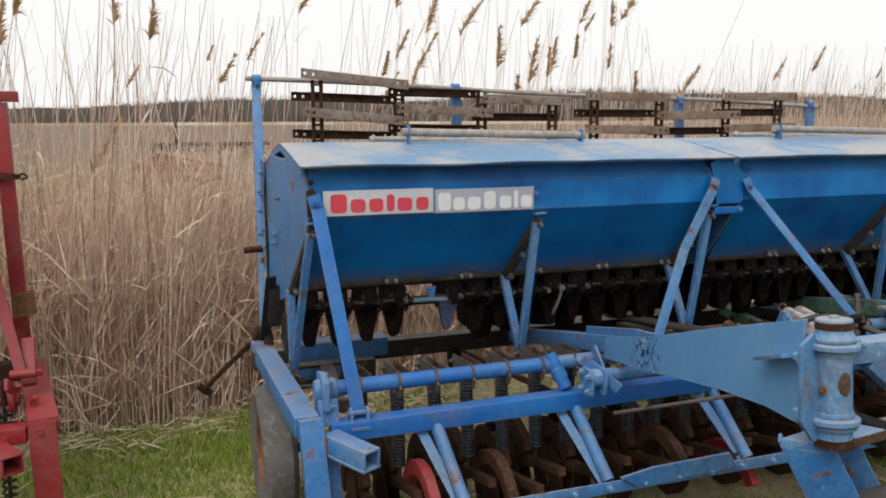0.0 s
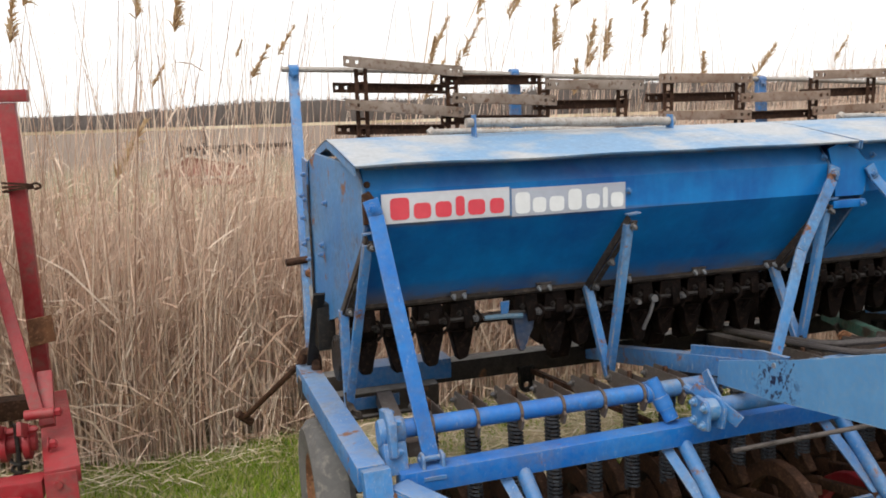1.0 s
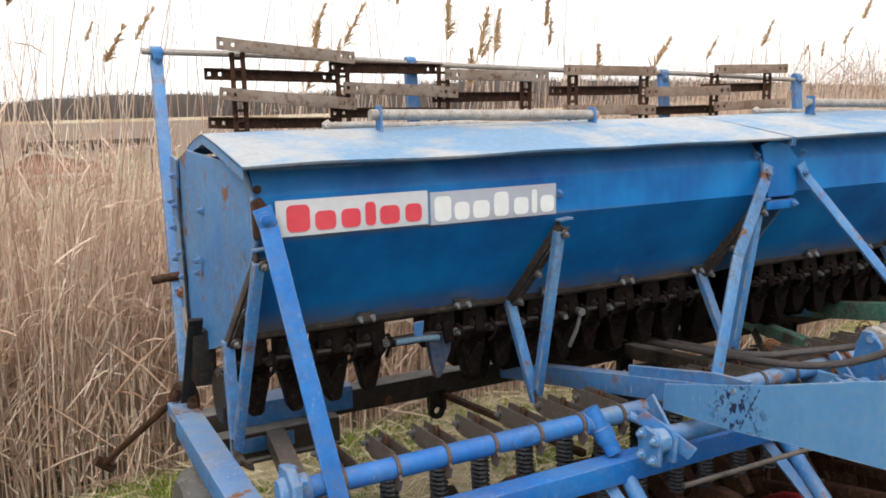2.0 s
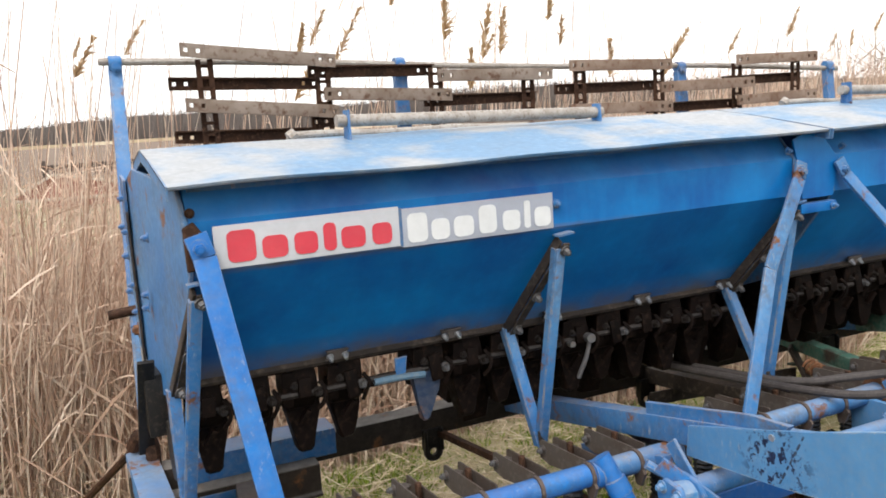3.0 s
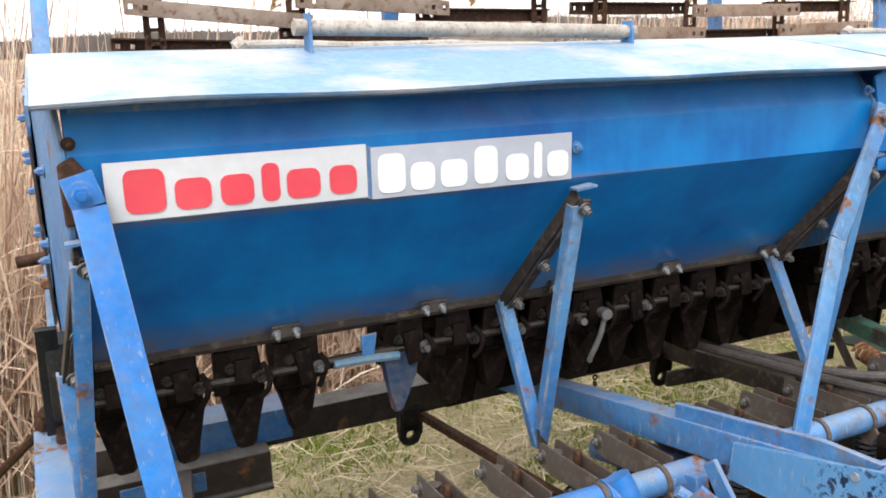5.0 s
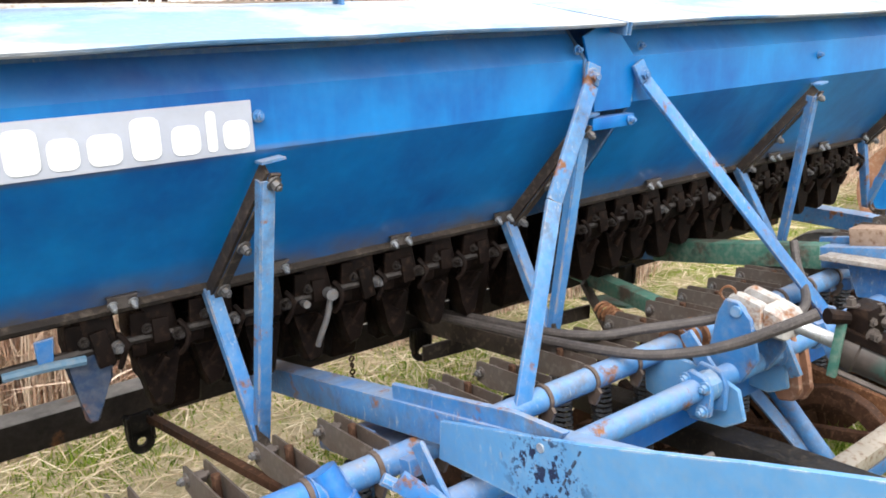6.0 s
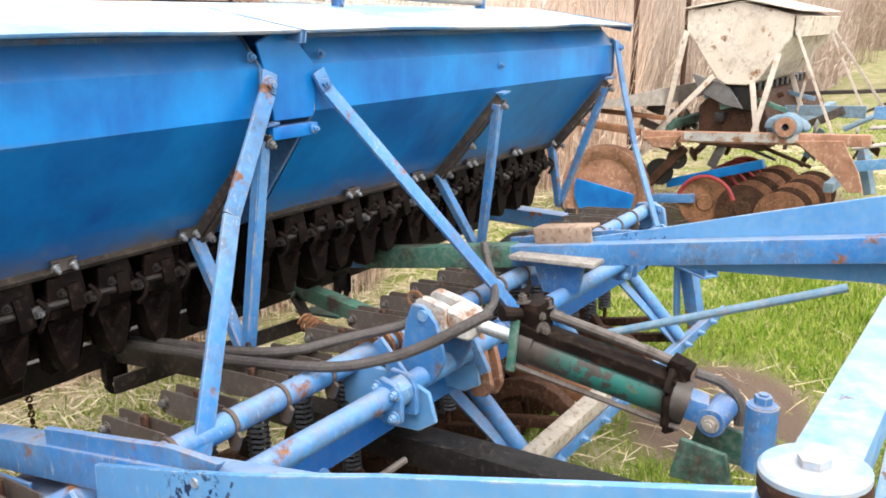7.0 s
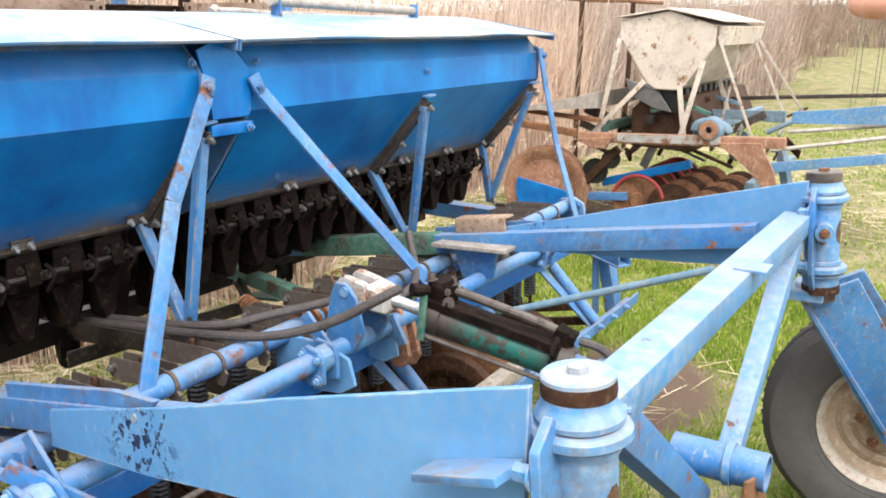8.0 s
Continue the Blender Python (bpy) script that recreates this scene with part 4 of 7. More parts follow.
def vee(x, foot):
    """A dark angle bracket on the hopper's sloping face, with two blue legs that meet below."""
    bm = B()
    a, b = Vector((x, -0.004, 1.305)), Vector((x - 0.048, 0.222, 1.022))
    bar(bm, a, b, 0.008, 0.028, up=(0, -0.78, -0.63), soft=0.001)
    bar(bm, a + Vector((0.014, -0.014, -0.011)), b + Vector((0.014, -0.014, -0.011)), 0.020, 0.006, up=(0, -0.78, -0.63))
    frame_ = part("brace", bm, BROWN_IRON, drill, "dark angle bracket with blue legs")
    bolts(frame_, GREY_IRON, [(a.lerp(b, s) + Vector((0.014, -0.018, -0.014)), (0.2, -0.8, -0.5)) for s in (0.05, 0.55, 0.92)], 0.010, 0.013)
    bm = B()
    bar(bm, a + Vector((-0.014, -0.006, 0.012)), a + Vector((0.034, -0.006, 0.017)), 0.030, 0.005)
    part("cap_plate", bm, FRAME_BLUE, frame_)
    for top, w in ((a.lerp(b, 0.05) + Vector((0.006, -0.014, -0.010)), 0.026), (b + Vector((0.004, -0.008, 0.006)), 0.029)):
        bm = B()
        bar(bm, top, foot, w, 0.006, up=(0, -1, 0.2), soft=0.001)
        bar(bm, top + Vector((-w / 2, 0.014, 0)), Vector(foot) + Vector((-w / 2, 0.010, 0)), 0.005, 0.022, up=(0, -1, 0.2))
        part("leg", bm, FRAME_BLUE, frame_, "pale blue angle iron leg")
    bm = B()
    f0 = Vector(foot)
    path = curve_through([f0 + Vector((-0.006, -0.004, 0.05)), f0 + Vector((-0.002, -0.008, 0.0)), f0 + Vector((0.010, -0.030, -0.018)), f0 + Vector((0.026, -0.062, -0.018))], 3)
    for p, q in zip(path, path[1:]):
        bar(bm, p, q, 0.024, 0.007, up=(0.9, 0.3, 0.2) if abs((q - p).normalized().z) < 0.5 else (0.3, -1, 0.6))
    part("curled_foot", bm, BROWN_IRON, frame_, "bent foot, paint worn to rust")


vee(-0.005, (-0.045, 0.215, 0.69))
vee(0.920, (0.912, 0.110, 0.70))
vee(1.755, (1.705, 0.040, 0.74))
vee(2.805, (2.880, 0.110, 0.72))
vee(3.655, (3.700, 0.215, 0.74))


# ---- seed meters in a row under each hopper
def meter_kind(x, kind, spout=True):
    """One cast meter: housing, cover, gate, neck and spout; three that are set and worn differently."""
    w = (0.043, 0.040, 0.046)[kind]
    bm = B()
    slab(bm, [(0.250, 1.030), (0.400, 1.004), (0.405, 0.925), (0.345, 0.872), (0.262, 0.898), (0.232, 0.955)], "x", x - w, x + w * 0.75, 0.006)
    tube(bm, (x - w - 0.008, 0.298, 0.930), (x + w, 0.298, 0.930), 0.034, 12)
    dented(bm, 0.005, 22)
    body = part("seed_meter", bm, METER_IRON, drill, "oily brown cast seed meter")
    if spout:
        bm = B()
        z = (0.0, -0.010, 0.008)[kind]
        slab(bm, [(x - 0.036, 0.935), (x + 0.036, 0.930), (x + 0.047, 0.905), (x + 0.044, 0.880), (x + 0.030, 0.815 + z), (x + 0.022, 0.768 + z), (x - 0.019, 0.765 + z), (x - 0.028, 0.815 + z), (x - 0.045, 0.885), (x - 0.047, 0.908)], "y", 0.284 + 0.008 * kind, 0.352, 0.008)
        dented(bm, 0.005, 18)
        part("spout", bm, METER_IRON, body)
    bm = B()
    bar(bm, (x - 0.004, 0.232, 0.990), (x + 0.006 * (kind - 1), 0.226, 0.940 - 0.012 * kind), 0.034, 0.012, up=(0, -1, 0.1), soft=0.003)
    bar(bm, (x - 0.046, 0.236, 1.010), (x - 0.050, 0.246, 0.915), 0.010, 0.030, up=(1, 0, 0), soft=0.002)
    part("gate", bm, METER_IRON, body)
    bm = B()
    sweep(bm, curve_through([(x + 0.035, 0.232, 0.975), (x + 0.046, 0.215, 0.955), (x + 0.040, 0.212, 0.925 + 0.01 * kind), (x + 0.028, 0.225, 0.905)], 3), 0.006, 7)
    part("gate_lever", bm, METER_IRON, body)
    bm = B()
    bar(bm, (x + 0.010, 0.262, 0.893), (x - 0.016, 0.270, 0.852), 0.014, 0.020, up=(0, -1, 0), soft=0.003)
    part("latch", bm, METER_IRON, body)
    bolts(body, GREY_IRON if kind == 2 else SHAFT_IRON, [((x + 0.030, 0.230, 0.948), F)], 0.009, 0.016)
    bolts(body, SHAFT_IRON, [((x - 0.030, 0.236, 0.972), F), ((x + 0.014, 0.286 + 0.01 * kind, 0.868), F)][:1 + kind % 2], 0.007, 0.010)
    return body


def meters(x0, body):
    bm = B()
    sweep(bm, [(x0 - 0.03 + 0.177 * k, 0.240 + 0.002 * math.sin(k * 2.1), 0.950 + 0.002 * math.cos(k * 1.7)) for k in range(11)], 0.010, 8)
    part("meter_shaft", bm, SHAFT_IRON, drill, "oily drive shaft along the seed meters")
    bm = B()
    tube(bm, (x0 + 0.02, 0.300, 0.915), (x0 + 1.70, 0.300, 0.915), 0.008, 8)
    part("gate_shaft", bm, METER_IRON, drill)
    made = {}
    for k in range(14):
        x = x0 + 0.034 + 0.1225 * k
        if x0 == 0.0 and k == 4:
            continue                      # one meter is missing
        kind = (0, 1, 0, 2, 1, 2, 0, 2, 1, 0, 2, 1, 0, 1)[k]
        if x0 == 0.0 and k == 5:
            meter_kind(x, kind, False)
        elif kind not in made:
            made[kind] = (x, meter_kind(x, kind))
        else:
            again(made[kind][1], (x - made[kind][0], 0, 0.002 * (k % 3 - 1)))


meters(0.0, hopper_a)
meters(1.935, hopper_b)
bm = B()
box(bm, (0.0, 0.262, 1.004), (1.74, 0.275, 1.030), 0.002)
box(bm, (1.94, 0.262, 1.004), (3.69, 0.275, 1.030), 0.002)
part("meter_rail", bm, METER_IRON, drill)
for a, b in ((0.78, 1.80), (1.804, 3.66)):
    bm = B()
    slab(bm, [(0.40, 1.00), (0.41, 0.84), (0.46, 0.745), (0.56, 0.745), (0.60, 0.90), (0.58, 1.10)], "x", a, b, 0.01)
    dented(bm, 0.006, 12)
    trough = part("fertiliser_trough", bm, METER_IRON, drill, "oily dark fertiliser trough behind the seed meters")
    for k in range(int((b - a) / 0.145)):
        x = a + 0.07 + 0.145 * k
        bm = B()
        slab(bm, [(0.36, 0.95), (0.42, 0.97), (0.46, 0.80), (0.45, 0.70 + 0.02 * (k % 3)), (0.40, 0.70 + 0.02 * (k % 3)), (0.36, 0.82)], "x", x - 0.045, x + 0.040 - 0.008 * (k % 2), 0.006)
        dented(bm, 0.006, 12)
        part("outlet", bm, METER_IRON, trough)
bm = B()
sweep(bm, [(0.466, 0.232, 0.943), (0.54, 0.230, 0.943), (0.614, 0.230, 0.938)], 0.010, 8)
part("shaft_lever", bm, FAR_BLUE, drill, "pale grey-blue gate rod")
bm = B()
slab(bm, [(0.528, 0.998), (0.565, 1.0), (0.558, 0.952), (0.530, 0.950)], "y", 0.228, 0.235, 0.002)
part("gate_tab", bm, FRAME_BLUE, drill, "pale blue gate tab")
bm = B()
slab(bm, [(0.575, 0.935), (0.672, 0.955), (0.660, 0.880), (0.632, 0.845), (0.626, 0.800), (0.600, 0.800), (0.602, 0.850)], "y", 0.236, 0.262, 0.006)
dented(bm, 0.004, 18)
part("gate_casting", bm, DARK_BLUE, drill, "oily dark blue gate casting")
bm = B()
sweep(bm, curve_through([(1.15, 0.205, 0.955), (1.135, 0.205, 0.90), (1.115, 0.21, 0.853), (1.112, 0.215, 0.835)], 4), 0.007, 8)
tube(bm, (1.15, 0.22, 0.955), (1.145, 0.19, 0.958), 0.014, 12)
tube(bm, (1.085, 0.22, 0.945), (1.082, 0.195, 0.948), 0.009, 10)
part("crank", bm, GREY_IRON, drill, "bent steel crank handle")


# ---- frame
def square_beam(name, a, b, w, h, material, parent=drill, label="", wall=0.0):
    bm = B()
    bar(bm, a, b, w, h, soft=0.004)
    dented(bm, 0.002, 9)
    return part(name, bm, material, parent, label)


rear = square_beam("rear_beam", (-0.16, 0.70, 0.615), (3.78, 0.70, 0.615), 0.085, 0.085, BEAM_BROWN, label="dark brown rear frame beam")
square_beam("beam_sleeve", (0.02, 0.69, 0.64), (0.46, 0.69, 0.64), 0.115, 0.085, DEEP_BLUE, rear, "blue painted end of the rear beam")
bm = B()
slab(bm, [(0.576, 0.600), (0.630, 0.606), (0.630, 0.594), (0.588, 0.588), (0.588, 0.520), (0.630, 0.514), (0.630, 0.502), (0.562, 0.498), (0.562, 0.508), (0.576, 0.512)], "x", -0.10, 0.385, 0.002)
dented(bm, 0.002, 11)
axle = part("axle_beam", bm, BEAM_BROWN, drill, "short brown channel beam before the rear beam")
bm = B()
box(bm, (0.02, 0.572, 0.535), (0.22, 0.5755, 0.585), 0.001)
part("paint_patch", bm, DEEP_BLUE, axle, "blue paint left on the channel")
bm = B()
bar(bm, (0.157, 0.575, 0.570), (0.100, 0.10, 0.588), 0.062, 0.058, soft=0.005)
bar(bm, (0.100, 0.10, 0.588), (0.085, -0.17, 0.66), 0.050, 0.045, soft=0.005)
dented(bm, 0.003, 14)
part("axle_arm", bm, LEVER_IRON, axle, "dusty grey-brown arm of the axle")
for x in (0.80, 1.70, 2.70):
    bm = B()
    for d in (-0.030, 0.030):
        slab(bm, [(0.625, 0.60), (0.66, 0.60), (0.66, 0.53), (0.63, 0.52)], "x", x + d - 0.005, x + d + 0.005, 0.002)
    slab(bm, [(x - 0.040, 0.60), (x + 0.040, 0.60), (x + 0.034, 0.535), (x - 0.034, 0.535)], "y", 0.640, 0.652, 0.002)
    lathe(bm, [(0.013, -0.006), (0.034, -0.006), (0.034, 0.006), (0.013, 0.006)], (x, 0.646, 0.520), (0, 1, 0), 18, True)
    part("lug", bm, GREASE, drill, "hanging iron lug with a hole")
front = square_beam("front_beam", (0.0, -0.270, 0.612), (3.66, -0.270, 0.640), 0.068, 0.068, BAR_BLUE, label="blue square front beam")

# side beams and the front corner legs
for x, s in ((-0.115, 1), (3.80, -1)):
    bm = B()
    bar(bm, (x, 0.80, 0.645), (x + s * 0.03, -0.30, 0.650), 0.085, 0.075, soft=0.004)
    side = part("side_beam", bm, FRAME_BLUE, drill, "pale blue side beam of the frame")
    bm = B()
    bar(bm, (x + s * 0.035, -0.33, 0.690), (x + s * 0.050, -0.43, 0.26), 0.080, 0.055, up=(0, 1, 0), soft=0.004)
    part("corner_leg", bm, FRAME_BLUE, side)
    bm = B()
    bar(bm, (x + s * 0.10, -0.335, 0.60), (x + s * 0.115, -0.36, 0.28), 0.055, 0.012, up=(0, 1, 0), soft=0.002)
    part("corner_plate", bm, DEEP_BLUE, side)
    bm = B()
    bar(bm, (x + s * 0.085, -0.350, 0.625), (x + s * 0.085, -0.350, 0.555), 0.05, 0.05, soft=0.006)
    part("clamp", bm, RUST, side, "rusty clamp at the frame corner")
    # open square tube that points forward
    bm = B()
    a, b = Vector((x + s * 0.10, -0.325, 0.600)), Vector((x + s * 0.205, -0.515, 0.590))
    d, sd, u = axes_for(b - a)
    for ox, oz, w, h in ((0, 0.031, 0.072, 0.009), (0, -0.031, 0.080, 0.009), (0.032, 0, 0.009, 0.054), (-0.032, 0, 0.009, 0.054)):
        bar(bm, a + sd * ox + u * oz, b + sd * ox + u * oz, w, h, soft=0.003)
    part("socket_tube", bm, FRAME_BLUE, side, "open square tube at the frame corner")
    # bearing block on the corner
    bm = B()
    lathe(bm, [(0.0, -0.040), (0.036, -0.040), (0.042, -0.030), (0.042, 0.030), (0.036, 0.040), (0.0, 0.040)], (x + s * 0.115, -0.200, 0.742), (1, 0, 0), 18)
    dented(bm, 0.004, 25)
    part("bearing", bm, FRAME_BLUE, side, "cast bearing barrel, pale blue")
    bm = B()
    bar(bm, (x + s * 0.115, -0.205, 0.71), (x + s * 0.115, -0.235, 0.62), 0.07, 0.09, up=(0, 1, 0), soft=0.006)
    part("bearing_foot", bm, FRAME_BLUE, side)
    bm = B()
    slab(bm, [(-0.285, 0.69), (-0.27, 0.79), (-0.22, 0.815), (-0.15, 0.80), (-0.135, 0.70), (-0.20, 0.655)], "x", x + s * 0.105 - 0.012, x + s * 0.105 + 0.012, 0.004)
    dented(bm, 0.003, 25)
    part("bearing_plate", bm, FRAME_BLUE, side)
    bolts(side, FRAME_BLUE, [((x + s * 0.117, y, z), (s, 0, 0)) for y, z in ((-0.265, 0.70), (-0.25, 0.785), (-0.16, 0.785), (-0.155, 0.70))], 0.010, 0.011)
    # knuckle at the beam's rear end
    bm = B()
    sweep(bm, curve_through([(x - s * 0.02, 0.78, 0.70), (x, 0.76, 0.74), (x + s * 0.03, 0.72, 0.73), (x + s * 0.03, 0.70, 0.66)], 4), 0.022, 9)
    part("hook", bm, DARK_RUST, side, "rusty hook")

# long rod with a bent end at the left rear
bm = B()
sweep(bm, curve_through([(-0.13, 0.80, 0.69), (-0.24, 1.00, 0.52), (-0.345, 1.22, 0.345), (-0.36, 1.25, 0.33)], 5), 0.013, 8)
tube(bm, (-0.385, 1.24, 0.35), (-0.325, 1.255, 0.295), 0.020, 10)
part("marker_rod", bm, DARK_RUST, drill, "rusty rod leaning out behind")
bm = B()
tube(bm, (-0.03, 1.0, 1.085), (-0.150, 1.0, 1.075), 0.016, 12)
part("peg", bm, DARK_RUST, drill, "pipe stub on the rear post")

# lift pipe with collars, and the second lift pipe in front of it
for k0, k1, m in ((0, 3, BAR_BLUE), (3, 12, FRAME_BLUE)):
    bm = B()
    sweep(bm, [(-0.02 + 3.70 * k / 12, -0.200, 0.745 + 0.035 * (k / 12) ** 2) for k in range(k0, k1 + 1)], 0.0285, 16)
    part("lift_pipe", bm, m, drill, "round blue lift pipe")
bm = B()
sweep(bm, [(1.02 + 2.20 * k / 6, -0.370, 0.735) for k in range(7)], 0.027, 16)
part("lift_pipe", bm, FRAME_BLUE, drill, "round pale blue lift pipe")


def pipe_z(x):
    return 0.745 + 0.035 * ((x + 0.02) / 3.70) ** 2


# ---- coulters: lever pair, spring rod, arm, discs
def coulters():
    sets = [0.155 + 0.145 * k for k in range(12)] + [1.915] + [2.085 + 0.145 * k for k in range(11)]
    lever = spring = arm = None
    for i, x in enumerate(sets):
        dz = pipe_z(x) - pipe_z(sets[0])
        dx = x - sets[0]
        if lever is None:
            z = pipe_z(x)
            bm = B()
            for d in (-0.020, 0.020):
                slab(bm, [(-0.176, z + 0.028), (-0.176, z - 0.016), (-0.010, z - 0.046), (0.034, z - 0.040), (0.040, z - 0.026), (0.036, z + 0.006), (0.026, z + 0.012)], "x", x + d - 0.002, x + d + 0.002)
            bar(bm, (x, -0.17, z - 0.012), (x, 0.0, z - 0.042), 0.040, 0.004)
            dented(bm, 0.002, 20)
            lever = part("lever", bm, LEVER_IRON, drill, "weathered grey channel lever on the lift pipe")
            bolts(lever, GREY_IRON, [((x - 0.022, 0.018, z - 0.014), (-1, 0, 0))], 0.009, 0.012)
            bm = B()
            tube(bm, (x - 0.030, 0.010, z - 0.010), (x + 0.030, 0.010, z - 0.010), 0.006, 8)
            bar(bm, (x, -0.002, z - 0.014), (x, 0.018, z - 0.008), 0.022, 0.016, soft=0.003)
            part("pin", bm, OILY_STEEL, lever)
            bm = B()
            lathe(bm, [(0.0285, -0.005), (0.0335, -0.005), (0.0335, 0.005), (0.0285, 0.005)], (x - 0.030, -0.200, z), (1, 0, 0), 16, True)
            slab(bm, [(-0.240, z - 0.02), (-0.228, z - 0.005), (-0.20, z - 0.032), (-0.205, z - 0.055), (-0.225, z - 0.055)], "x", x - 0.034, x - 0.026)
            part("collar", bm, LEVER_IRON, lever, "worn clamp collar")
            bm = B()
            tube(bm, (x, -0.078, z + 0.035), (x + 0.004, -0.10, 0.27), 0.009, 8)
            spring = part("spring_rod", bm, DARK_RUST, drill, "rusty rod with a coil spring")
            bm = B()
            coil(bm, (x + 0.001, -0.080, z - 0.045), (x + 0.0035, -0.095, 0.36), 0.0235, 0.0056, 25, 4, 8)
            part("coil", bm, SPRING_IRON, spring, "dusty dark coil spring")
            bm = B()
            bar(bm, (x, -0.455, 0.360), (x, -0.20, 0.30), 0.030, 0.034, up=(0, 0, 1), soft=0.003)
            bar(bm, (x, -0.20, 0.30), (x, 0.10, 0.20), 0.024, 0.050, soft=0.003)
            slab(bm, [(-0.02, 0.30), (0.06, 0.34), (0.16, 0.30), (0.17, 0.22), (0.12, 0.12), (0.06, 0.13)], "x", x - 0.012, x + 0.012, 0.003)
            arm = part("coulter", bm, DARK_RUST, drill, "rusty disc coulter")
            bm = B()
            arch = [(0.02 + 0.225 * math.cos(a), 0.185 + 0.245 * math.sin(a)) for a in np.linspace(-0.1, 2.5, 10)]
            hollow = [(0.02 + 0.150 * math.cos(a), 0.185 + 0.165 * math.sin(a)) for a in np.linspace(2.5, -0.1, 10)]
            slab(bm, arch + hollow, "x", x - 0.019, x + 0.019, 0.003)
            dented(bm, 0.004, 12)
            part("boot", bm, DARK_RUST, arm, "dark arched disc guard")
            bm = B()
            bar(bm, (x, -0.005, 0.47), (x, 0.06, 0.30), 0.034, 0.06, up=(0, 1, 0.3), soft=0.006)
            part("seed_tube", bm, METER_IRON, arm, "dark seed tube")
            for s in (-1, 1):
                bm = B()
                prof = [(0.0, 0.022), (0.045, 0.022), (0.052, 0.010), (0.10, 0.004), (0.168, -0.001), (0.170, -0.002), (0.168, -0.004), (0.05, 0.003), (0.0, 0.003)]
                lathe(bm, prof, (x + s * 0.016, 0.04, 0.165), (s, 0.07, 0), 26)
                part("disc", bm, DARK_RUST, arm, "worn steel disc")
        else:
            again(lever, (dx, 0, dz))
            again(spring, (dx + 0.004 * (i % 3 - 1), 0.006 * (i % 2), 0))
            again(arm, (dx, (0.11 if i % 2 else 0.0), 0))


coulters()
for k, (x, m) in enumerate([(0.33, RED_PAINT), (0.62, DARK_RUST), (1.35, DARK_RUST), (1.68, RED_PAINT), (2.55, DARK_RUST), (3.1, DARK_RUST)]):
    bm = B()
    low = 0.10 if x == 1.68 else 0.0
    pts = [(-0.30 + 0.22 * math.cos(a), 0.22 - low + 0.24 * math.sin(a)) for a in np.linspace(0.25, 2.6, 9)]
    inner = [(-0.30 + 0.17 * math.cos(a), 0.22 - low + 0.19 * math.sin(a)) for a in np.linspace(2.6, 0.25, 9)]
    slab(bm, pts + inner, "x", x - 0.020, x + 0.020, 0.003)
    part("disc_guard", bm, m, drill, "curved disc guard, red paint" if m == RED_PAINT else "curved rusty disc guard")

# low coulter bar with legs that hang from the front beam
bm = B()
bar(bm, (0.00, -0.490, 0.335), (3.80, -0.490, 0.345), 0.055, 0.010, soft=0.002)
bar(bm, (0.00, -0.515, 0.352), (3.80, -0.515, 0.362), 0.008, 0.045, soft=0.002)
dented(bm, 0.003, 6)
low_bar = part("coulter_bar", bm, FRAME_BLUE, drill, "pale blue angle bar that carries the coulters")
bolts(low_bar, CROSS_BLUE, [((0.10 + 0.147 * k, -0.520, 0.354 + 0.0027 * (0.10 + 0.147 * k)), F) for k in range(25)], 0.010, 0.016)
bm = B()
slab(bm, [(1.02, 0.395), (1.16, 0.415), (1.50, 0.425), (1.54, 0.36), (1.10, 0.345)], "y", -0.535, -0.523, 0.002)
part("reinforcing_plate", bm, DEEP_BLUE, low_bar)
for x in (0.40, 0.97, 1.60, 2.20, 2.75, 3.35):
    bm = B()
    tube(bm, (x - 0.01, -0.285, 0.590), (x + 0.03, -0.480, 0.365), 0.024, 12)
    bar(bm, (x - 0.07, -0.262, 0.585), (x + 0.02, -0.465, 0.350), 0.035, 0.008, up=(0, -1, 0))
    part("hanger", bm, FRAME_BLUE, drill, "blue tubular hanger")
bm = B()
tube(bm, (1.05, -0.42, 0.60), (1.70, -0.45, 0.621), 0.008, 10)
part("link_rod", bm, OILY_STEEL, drill, "thin grey link rod")

# yokes where struts meet the front beam
for x, z in ((0.104, 0.655), (2.47, 0.69), (3.62, 0.70)):
    bm = B()
    for d in (-0.030, 0.030):
        slab(bm, [(-0.30, z - 0.07), (-0.24, z - 0.07), (-0.245, z + 0.02), (-0.262, z + 0.034), (-0.285, z + 0.034), (-0.298, z + 0.02)], "x", x + d - 0.005, x + d + 0.005, 0.002)
    tube(bm, (x - 0.042, -0.270, z + 0.014), (x + 0.042, -0.270, z + 0.014), 0.009, 10)
    bar(bm, (x - 0.034, -0.27, z - 0.035), (x + 0.034, -0.27, z - 0.035), 0.075, 0.010)
    part("yoke", bm, FRAME_BLUE, drill, "blue yoke for the strut's foot")

